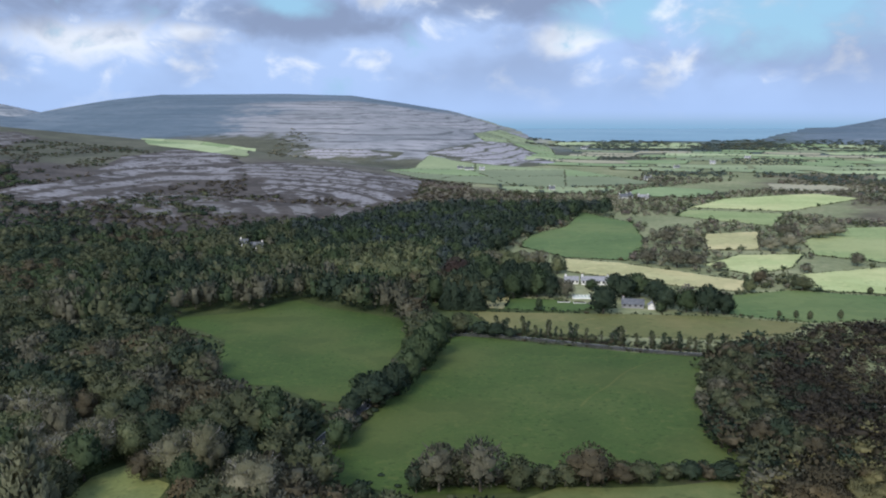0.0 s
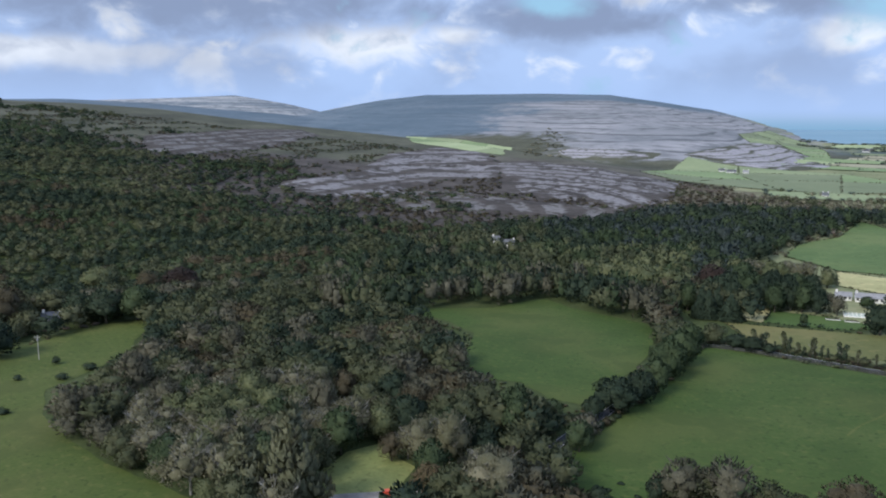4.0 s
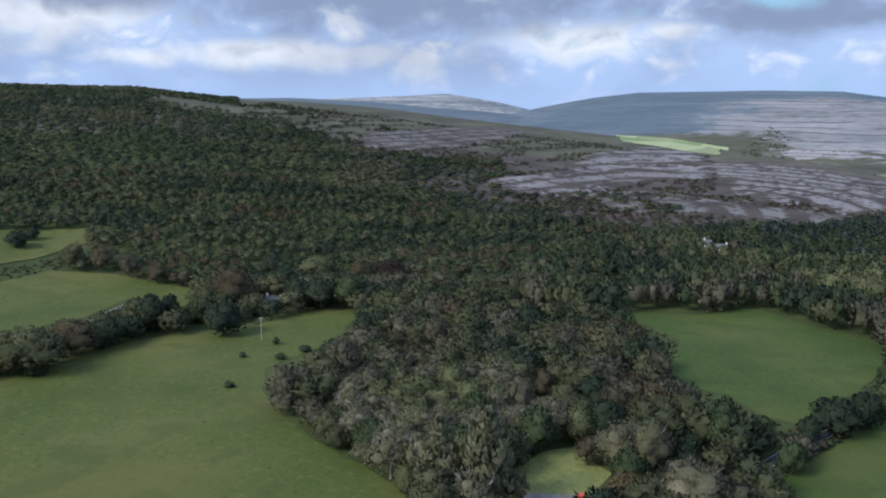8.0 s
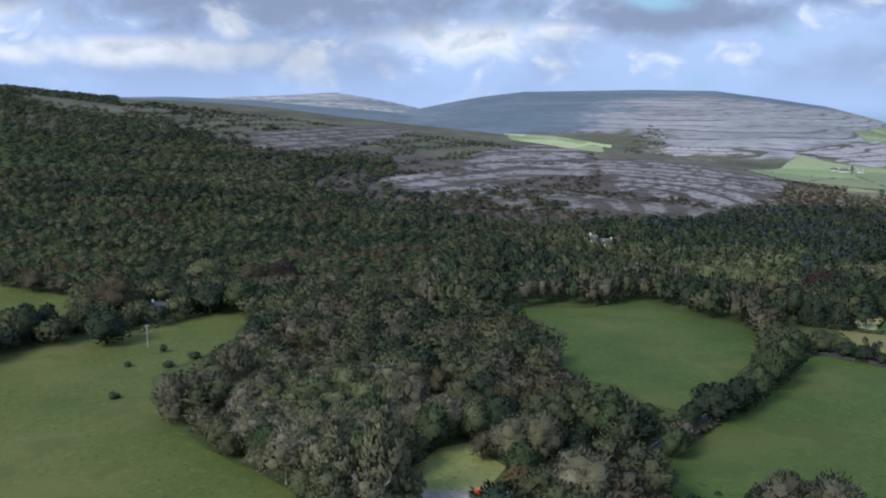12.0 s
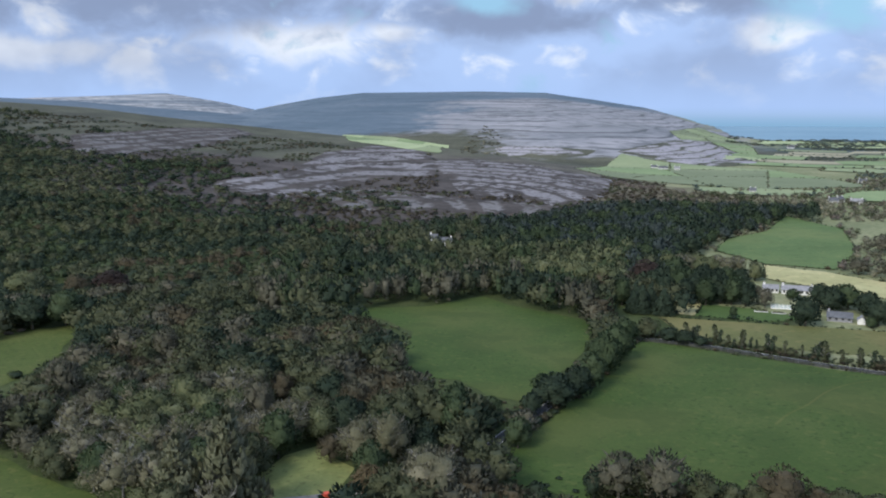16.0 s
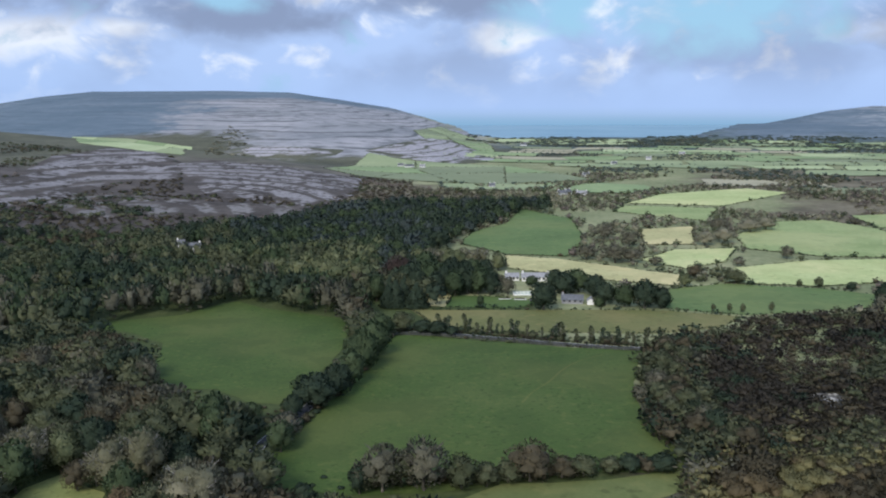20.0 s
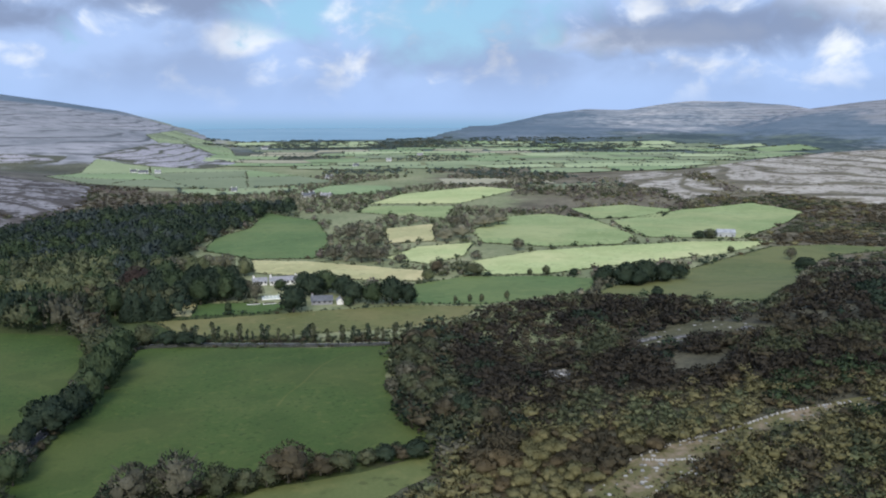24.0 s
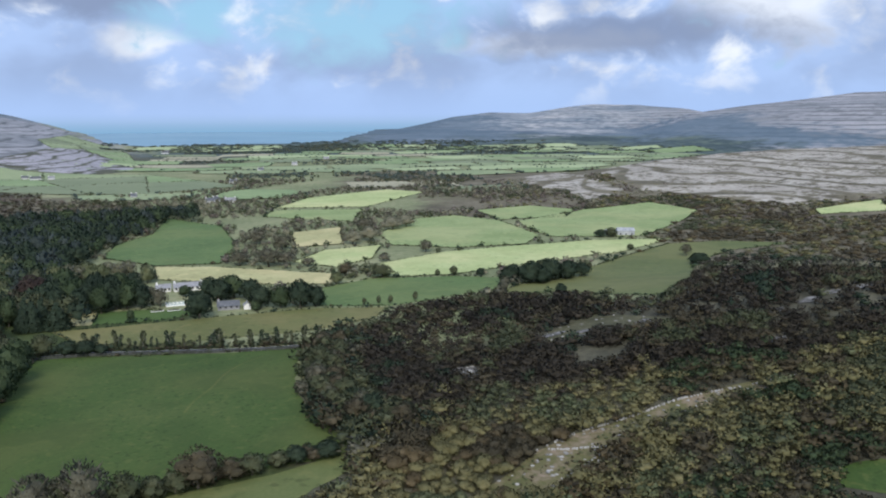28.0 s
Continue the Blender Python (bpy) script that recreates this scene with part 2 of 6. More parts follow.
LINES = {
    "road_a": [(-44, 221), (-41, 233), (-37, 251), (-29, 272), (-18, 304), (-9, 341), (-1, 374)],
    "road_b": [(-1, 374), (17, 376), (53, 361), (87, 345), (116, 335)],
    "hedge_low": [(-7, 217), (10, 217), (27, 217), (46, 219), (61, 221), (80, 222)],
    "wall_path": [(129, 187), (143, 190), (162, 188), (182, 189), (191, 186), (207, 181), (222, 177)],
    "wall_b": [(130, 186), (137, 182), (146, 177)],
    "wall_c": [(124, 169), (134, 172), (143, 175)],
}
COPSE = [(-279, 1367), (-394, 2009), (-383, 2201), (-322, 2047), (-273, 1791), (-227, 1356)]
OUTCROPS = [(193, 274, 7, 3), (195, 262, 6, 3), (204, 266, 5, 2.5), (167, 257, 4, 2.5), (213, 216, 4, 2.5), (239, 200, 5, 2.5), (262, 221, 5, 2.5), (279, 221, 7, 3), (294, 222, 6, 3), (309, 220, 8, 3), (225, 256, 4, 2), (159, 285, 4, 3)]
TREES_LANE = [
    (-24, 279, 13.1, 15.8, "dark"), (-17, 291, 12.6, 12.2, "dark"), (-12, 303, 14.3, 10.6, "green"), (-8, 320, 16.9, 13.3, "green"), (-4, 340, 15.5, 14.1, "green"), (-11, 333, 11.7, 12.7, "green"),
    (-30, 270, 9.1, 7.7, "dark"), (-1, 366, 11.7, 11.3, "green"), (-31, 242, 10.4, 8.8, "green"), (-51, 247, 14.0, 11.4, "green"), (-53, 259, 12.6, 10.1, "green"), (-43, 266, 7.6, 7.6, "green"),
    (-29, 292, 8.2, 8.2, "green"),
]
TREES_NEAR = [
    (-47, 199, 16.5, 17.0, "ash"), (-73, 220, 15.0, 12.0, "ash"), (-65, 222, 16.8, 11.6, "ash"), (-78, 223, 10.7, 10.2, "pale"), (-65, 202, 9.7, 9.6, "rust"), (-82, 220, 9.1, 8.4, "brown"),
    (-94, 181, 31.8, 19.4, "cedar"), (-105, 177, 25.5, 18.1, "cedar"), (-98, 220, 15.0, 13.0, "green"), (-118, 231, 14.0, 12.5, "pale"), (-114, 242, 17.1, 11.3, "grey"), (-125, 184, 17.2, 15.3, "pale"),
    (-115, 184, 16.4, 11.8, "pale"), (-186, 212, 14.5, 8.9, "grey"), (-163, 228, 15.9, 15.7, "grey"), (-186, 243, 19.1, 14.9, "grey"), (-149, 299, 15.2, 11.6, "grey"), (-180, 298, 15.4, 13.4, "grey"),
    (-127, 312, 14.4, 10.6, "grey"), (-84, 296, 14.9, 9.6, "grey"), (-100, 236, 13.6, 10.9, "pale"), (-64, 258, 14.4, 15.0, "wood"), (-53, 253, 15.8, 11.0, "green"),
]
TREES_HEDGE = [
    (-1, 213, 14.0, 13.5, "grey"), (10, 213, 15.0, 15.0, "grey"), (4, 216, 11.0, 12.0, "wood"), (-5, 215, 8.0, 10.0, "wood"), (20, 213, 10.2, 9.7, "wood"), (27, 214, 7.2, 8.2, "wood"), (39, 216, 11.7, 14.7, "brown"), (33, 216, 6.3, 9.5, "wood"),
    (48, 217, 6.6, 10.0, "brown"), (54, 217, 6.7, 9.1, "wood"), (62, 218, 5.0, 7.5, "wood"), (67, 218, 5.6, 7.6, "dark"), (76, 217, 5.6, 8.6, "dark"), (72, 217, 4.0, 5.6, "brown"),
    (-7, 212, 9.3, 6.2, "dark"), (-21, 207, 6.1, 7.6, "dark"), (-29, 209, 5.2, 6.2, "dark"),
]
TREES_HOUSES = [
    (6, 426, 15.2, 11.0, "conifer"), (16, 425, 13.7, 13.3, "conifer"), (2, 425, 12.5, 9.8, "conifer"), (80, 415, 14.9, 15.6, "dark"), (97, 446, 13.4, 14.2, "dark"), (107, 455, 13.3, 15.4, "green"),
    (113, 443, 12.7, 14.3, "dark"), (113, 422, 13.1, 13.4, "dark"), (122, 417, 12.5, 12.4, "green"), (131, 412, 16.0, 14.2, "dark"), (139, 411, 11.7, 11.4, "dark"), (109, 417, 5.3, 5.9, "green"),
    (49, 425, 6.0, 4.4, "green"), (33, 460, 16.4, 12.0, "dark"), (42, 459, 16.5, 12.4, "dark"), (51, 453, 15.0, 12.5, "green"), (58, 452, 13.0, 11.0, "dark"), (67, 450, 11.0, 9.0, "grey"),
    (46, 471, 17.0, 13.4, "dark"), (25, 464, 16.1, 12.7, "green"), (17, 478, 15.6, 13.9, "dark"), (9, 500, 14.2, 18.9, "copper"), (-48, 491, 14.1, 20.7, "olive"), (-31, 483, 16.1, 23.6, "olive"),
]
TREES_HOUSES_MORE = [
    (-14, 475, 15.3, 19.9, "olive"), (-63, 508, 12.8, 18.0, "olive"), (-160, 601, 9.3, 18.4, "olive"), (-106, 577, 11.7, 18.2, "olive"), (-96, 573, 7.7, 13.3, "wood"), (8, 378, 9.9, 10.9, "wood"),
    (17, 374, 6.7, 10.8, "dark"), (24, 370, 7.0, 9.7, "dark"), (30, 368, 5.0, 6.6, "dark"),
]
TREES_GARDEN = [
    (28, 450, 14.5, 12.0, "dark"), (38, 449, 15.0, 12.5, "green"), (46, 455, 15.0, 12.0, "dark"), (18, 457, 15.5, 12.5, "dark"), (30, 470, 16.0, 13.0, "green"), (54, 463, 13.5, 11.5, "green"),
    (12, 466, 15.5, 13.0, "dark"), (22, 490, 15.0, 13.0, "green"), (40, 495, 14.5, 13.0, "dark"), (52, 492, 13.5, 12.0, "green"), (61, 505, 11.0, 11.0, "dark"), (10, 520, 14.0, 14.0, "wood"),
    (34, 530, 13.5, 11.0, "pale"), (46, 532, 13.0, 11.0, "olive"), (57, 535, 12.5, 10.0, "pale"), (22, 532, 14.0, 12.0, "olive"), (25, 515, 14.0, 13.0, "green"), (40, 515, 13.5, 12.5, "olive"),
    (95, 462, 12.5, 12.0, "dark"), (103, 462, 12.0, 12.0, "dark"), (29, 540, 13.0, 11.0, "pale"), (40, 543, 12.5, 12.0, "olive"), (52, 546, 12.0, 11.0, "pale"), (63, 540, 13.0, 12.0, "pale"), (71, 520, 11.0, 9.0, "olive"),
    (10, 433, 15.5, 9.0, "conifer"), (3, 433, 16.0, 9.0, "conifer"), (-4, 440, 15.0, 10.0, "green"), (60, 470, 12.0, 11.0, "dark"), (36, 480, 15.0, 12.0, "dark"), (66, 476, 7.0, 8.0, "grey"), (84, 472, 6.5, 8.0, "green"), (-5, 455, 14.0, 13.0, "dark"),
]
TREES_EAST = [
    (257, 409, 10.6, 13.8, "dark"), (266, 401, 13.2, 15.1, "dark"), (278, 399, 14.5, 15.2, "dark"), (296, 405, 10.9, 12.3, "dark"), (243, 453, 6.6, 5.9, "wood"), (234, 457, 4.5, 3.8, "wood"),
    (256, 442, 5.6, 5.9, "dark"), (202, 470, 8.8, 14.6, "wood"), (184, 486, 9.5, 11.3, "brown"), (170, 464, 8.0, 8.8, "olive"), (190, 397, 4.8, 3.3, "wood"), (175, 396, 4.8, 3.3, "wood"),
    (170, 400, 4.4, 2.7, "wood"), (163, 403, 3.7, 2.7, "wood"), (430, 549, 6.9, 10.3, "dark"), (438, 545, 8.2, 11.3, "wood"), (407, 483, 4.9, 6.0, "wood"), (422, 441, 9.1, 8.2, "grey"),
    (250, 348, 6.3, 7.0, "dark"), (399, 404, 8.1, 15.4, "dark"), (269, 545, 9.5, 10.7, "grey"), (162, 540, 10.6, 15.3, "grey"), (151, 541, 13.1, 17.5, "grey"), (135, 554, 10.6, 15.4, "grey"),
]
TREES_EAST_MORE = [
    (262, 415, 11.0, 12.0, "dark"), (272, 409, 12.5, 13.0, "dark"), (285, 406, 12.0, 13.0, "dark"), (289, 398, 11.5, 13.0, "dark"), (270, 394, 10.0, 12.0, "dark"), (303, 402, 9.0, 11.0, "dark"),
    (174, 529, 6.7, 11.3, "grey"), (179, 605, 12.7, 17.0, "grey"), (170, 641, 13.2, 20.6, "grey"), (236, 606, 11.4, 16.6, "tan"), (254, 614, 12.9, 18.7, "tan"), (297, 667, 12.2, 22.5, "tan"),
    (315, 678, 12.2, 20.1, "tan"), (275, 678, 11.3, 19.7, "grey"),
]
TREES_WEST = [
    (-274, 270, 15.6, 20.0, "dark"), (-306, 258, 19.0, 14.2, "dark"), (-307, 269, 16.1, 11.7, "dark"), (-316, 257, 15.5, 14.4, "wood"), (-297, 193, 17.7, 30.4, "wood"), (-303, 214, 16.8, 24.1, "brown"),
    (-302, 230, 13.5, 19.5, "dark"), (-301, 186, 11.6, 14.6, "brown"), (-400, 323, 15.3, 12.4, "grey"), (-381, 326, 13.5, 14.2, "brown"), (-365, 332, 10.3, 8.6, "grey"), (-361, 335, 10.0, 5.3, "dark"),
    (-437, 313, 15.4, 15.1, "wood"), (-422, 321, 15.8, 14.2, "brown"), (-307, 309, 23.2, 25.1, "brown"), (-315, 301, 14.3, 14.8, "wood"), (-302, 316, 13.1, 14.8, "wood"), (-280, 329, 16.0, 17.6, "dark"),
    (-268, 332, 17.4, 20.3, "dark"), (-258, 342, 17.0, 19.2, "green"), (-277, 406, 14.0, 21.9, "copper"), (-291, 397, 13.4, 16.6, "brown"), (-319, 391, 15.2, 20.4, "olive"), (-495, 316, 12.2, 15.7, "dark"),
]
TREES_WEST_MORE = [
    (-299, 316, 4.0, 6.0, "wood"), (-504, 333, 9.1, 9.7, "dark"),
]
GORSE = [(-219, 218, 3.1, 4.3), (-242, 249, 3.0, 3.6), (-227, 255, 3.3, 5.6), (-243, 270, 4.2, 3.7), (-225, 268, 3.9, 5.8), (-293, 191, 4.4, 9.6)]

# ---- materials ----
def material(name, tones, scale=0.05, fine=1.5, rough=0.9, bump=0.3, vary="", spread=0.35, metal=0.0, bump_dist=0.3, ramp_at=(0.32, 0.68), islands=0.0):
    """Two or three tones laid by broad noise, roughened by a fine one; vary: 'object' or 'tree' shifts the tone piece by piece."""
    m = bpy.data.materials.new(name)
    m.use_nodes = True
    nt = m.node_tree
    bsdf = nt.nodes["Principled BSDF"]
    bsdf.inputs["Roughness"].default_value = rough
    bsdf.inputs["Metallic"].default_value = metal
    bsdf.inputs["Specular IOR Level"].default_value = 0.25
    geo = nt.nodes.new("ShaderNodeNewGeometry")

    def noise_at(sc, detail):
        n = nt.nodes.new("ShaderNodeTexNoise")
        n.inputs["Scale"].default_value, n.inputs["Detail"].default_value = sc, detail
        nt.links.new(geo.outputs["Position"], n.inputs["Vector"])
        return n.outputs[0]

    def calc(op, x, y):
        n = nt.nodes.new("ShaderNodeMath")
        n.operation = op
        for i, v in enumerate((x, y)):
            if isinstance(v, (int, float)):
                n.inputs[i].default_value = v
            else:
                nt.links.new(v, n.inputs[i])
        return n.outputs[0]

    broad, grain = noise_at(scale, 4.0), noise_at(fine, 4.0)
    value = calc("ADD", calc("MULTIPLY", broad, 0.65), calc("MULTIPLY", grain, 0.35))
    if vary:
        if vary == "object":
            info = nt.nodes.new("ShaderNodeObjectInfo")
            source = info.outputs["Random"]
        else:
            info = nt.nodes.new("ShaderNodeAttribute")
            info.attribute_name = "tree_tone"
            source = info.outputs["Fac"]
        value = calc("ADD", value, calc("MULTIPLY", calc("SUBTRACT", source, 0.5), spread * 2))
        value = calc("ADD", value, calc("MULTIPLY", calc("SUBTRACT", geo.outputs["Random Per Island"], 0.5), islands))
    ramp = nt.nodes.new("ShaderNodeValToRGB")
    nt.links.new(value, ramp.inputs[0])
    els = ramp.color_ramp.elements
    els[0].position, els[1].position = ramp_at
    els[0].color, els[1].color = (*tones[0], 1), (*tones[-1], 1)
    for i, tone in enumerate(tones[1:-1], 1):
        els.new(ramp_at[0] + (ramp_at[1] - ramp_at[0]) * i / (len(tones) - 1)).color = (*tone, 1)
    nt.links.new(ramp.outputs[0], bsdf.inputs["Base Color"])
    if bump:
        b = nt.nodes.new("ShaderNodeBump")
        b.inputs["Strength"].default_value, b.inputs["Distance"].default_value = bump, bump_dist
        nt.links.new(grain, b.inputs["Height"])
        nt.links.new(b.outputs[0], bsdf.inputs["Normal"])
    return m


def pasture(name, low, mid, high, tuft=0.35, worn=0.014):
    """Grazed grass: broad lush and worn parts, tufts a metre wide, fine blades between."""
    m = material(name, [low, mid, high], 0.02, 0.9, bump=0.25, bump_dist=0.15, ramp_at=(0.28, 0.72))
    nt = m.node_tree
    bsdf = nt.nodes["Principled BSDF"]
    at = nt.nodes.new("ShaderNodeNewGeometry").outputs["Position"]
    colour = bsdf.inputs["Base Color"].links[0].from_socket
    for scale, lo, hi, share, tone in ((tuft, 0.54, 0.68, 0.42, (high[0] * 1.25, high[1] * 1.12, high[2] * 1.1)), (tuft * 1.4, 0.57, 0.68, 0.65, tuple(c * 0.7 for c in low)), (worn, 0.44, 0.60, 0.60, (high[0] * 1.1, high[1], high[2])), (worn * 4, 0.50, 0.62, 0.40, low)):
        n = nt.nodes.new("ShaderNodeTexNoise")
        n.inputs["Scale"].default_value, n.inputs["Detail"].default_value = scale, 6.0
        nt.links.new(at, n.inputs["Vector"])
        r = nt.nodes.new("ShaderNodeMapRange")
        r.interpolation_type = "SMOOTHSTEP"
        nt.links.new(n.outputs[0], r.inputs[0])
        r.inputs[1].default_value, r.inputs[2].default_value, r.inputs[4].default_value = lo, hi, share
        mix = nt.nodes.new("ShaderNodeMix")
        mix.data_type = "RGBA"
        nt.links.new(r.outputs[0], mix.inputs[0])
        nt.links.new(colour, mix.inputs[6])
        mix.inputs[7].default_value = (*tone, 1)
        colour = mix.outputs[2]
    nt.links.new(colour, bsdf.inputs["Base Color"])
    return m


# near pastures hold cloud shade in their tone, sunny and pale ones sunlight
GRASS = {
    "lush": pasture("cloud_shaded_pasture", (0.032, 0.060, 0.012), (0.050, 0.085, 0.018), (0.080, 0.104, 0.029)),
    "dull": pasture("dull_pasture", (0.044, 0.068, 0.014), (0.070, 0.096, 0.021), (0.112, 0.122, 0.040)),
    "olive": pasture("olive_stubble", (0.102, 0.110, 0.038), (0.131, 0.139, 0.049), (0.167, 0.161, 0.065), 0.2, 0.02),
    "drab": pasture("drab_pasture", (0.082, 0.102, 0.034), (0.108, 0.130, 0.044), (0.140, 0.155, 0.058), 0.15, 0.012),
    "bright": pasture("sunlit_tone_pasture", (0.180, 0.236, 0.090), (0.240, 0.300, 0.124), (0.310, 0.356, 0.165), 0.15, 0.012),
    "pale": pasture("sunlit_pale_meadow", (0.292, 0.346, 0.140), (0.378, 0.432, 0.189), (0.464, 0.497, 0.248), 0.15, 0.012),
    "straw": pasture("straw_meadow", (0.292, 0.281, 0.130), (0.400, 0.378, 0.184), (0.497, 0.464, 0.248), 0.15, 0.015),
    "moss": material("mossy_heath", [(0.074, 0.086, 0.026), (0.125, 0.112, 0.050), (0.25, 0.190, 0.140)], 0.12, 0.7, bump=0.6, bump_dist=0.5),
    "knoll": material("knoll_heath", [(0.045, 0.045, 0.024), (0.075, 0.072, 0.038), (0.115, 0.105, 0.06)], 0.12, 0.7, bump=0.6, bump_dist=0.5),
    # half: a tone averaged between the lit and the shaded grass
    "half": pasture("half_lit_pasture", (0.075, 0.120, 0.040), (0.098, 0.152, 0.051), (0.135, 0.185, 0.066), 0.15, 0.012),
    "mid": pasture("garden_lawn", (0.047, 0.081, 0.022), (0.062, 0.106, 0.028), (0.081, 0.131, 0.037), 0.3, 0.03),
    "sward": pasture("yellowish_lawn", (0.15, 0.175, 0.058), (0.20, 0.225, 0.078), (0.26, 0.28, 0.105), 0.35, 0.05),
    # far fields, with distance haze mixed into their colours
    "far_green": material("hazy_green_field", [(0.158, 0.219, 0.104), (0.208, 0.275, 0.128), (0.269, 0.330, 0.165)], 0.008, 0.1, bump=0.0),
    "far_pale": material("hazy_pale_field", [(0.269, 0.323, 0.165), (0.341, 0.397, 0.214), (0.415, 0.463, 0.262)], 0.008, 0.1, bump=0.0),
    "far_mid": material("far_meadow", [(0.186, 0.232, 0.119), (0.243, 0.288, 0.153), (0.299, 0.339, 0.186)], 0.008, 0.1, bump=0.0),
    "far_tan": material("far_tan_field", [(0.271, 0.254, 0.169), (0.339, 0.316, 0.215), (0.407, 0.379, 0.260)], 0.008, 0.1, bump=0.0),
    "far_dull": material("hazy_dull_field", [(0.141, 0.172, 0.096), (0.181, 0.212, 0.119), (0.226, 0.254, 0.147)], 0.008, 0.1, bump=0.0),
}
# the land's covers: tones, broad and fine size, layering across the slope (x, y, z), dark terrace lines (share, strength)
COVER = {
    "under": ([(0.034, 0.048, 0.016), (0.050, 0.068, 0.023), (0.074, 0.090, 0.034)], 0.03, 0.5, None, 0.0),
    "heath": ([(0.048, 0.046, 0.031), (0.073, 0.069, 0.047), (0.109, 0.102, 0.068)], 0.04, 0.5, None, 0.0),
    "rough": ([(0.138, 0.160, 0.079), (0.198, 0.215, 0.110), (0.275, 0.275, 0.154)], 0.012, 0.2, None, 0.0),
    "moor": ([(0.058, 0.056, 0.043), (0.095, 0.088, 0.069), (0.150, 0.136, 0.112)], 0.010, 0.12, (0.006, 0.006, 0.2), 0.0),
    "karst": ([(0.130, 0.145, 0.150), (0.215, 0.220, 0.235), (0.330, 0.322, 0.335)], 0.006, 0.05, (0.004, 0.004, 0.090), 0.85),
    # far, dark and woods hold haze and cloud shade in their bluish tones
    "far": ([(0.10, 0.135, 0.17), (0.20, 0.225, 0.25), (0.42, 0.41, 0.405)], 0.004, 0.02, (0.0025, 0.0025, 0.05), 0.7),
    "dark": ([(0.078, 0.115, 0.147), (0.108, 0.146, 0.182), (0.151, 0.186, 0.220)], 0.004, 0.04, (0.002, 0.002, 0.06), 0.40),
    "brown": ([(0.088, 0.077, 0.050), (0.132, 0.115, 0.076), (0.185, 0.163, 0.112)], 0.02, 0.15, None, 0.0),
    "joint": ([(0.046, 0.039, 0.035), (0.070, 0.060, 0.053), (0.103, 0.088, 0.080)], 0.03, 0.15, None, 0.0),
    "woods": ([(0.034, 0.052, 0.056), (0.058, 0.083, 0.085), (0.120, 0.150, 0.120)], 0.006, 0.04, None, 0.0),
    "fell": ([(0.052, 0.054, 0.038), (0.084, 0.086, 0.058), (0.125, 0.122, 0.086)], 0.014, 0.14, (0.005, 0.005, 0.15), 0.0),
}
ZONES = [key for key in COVER if key != "joint"] + ["joint"]


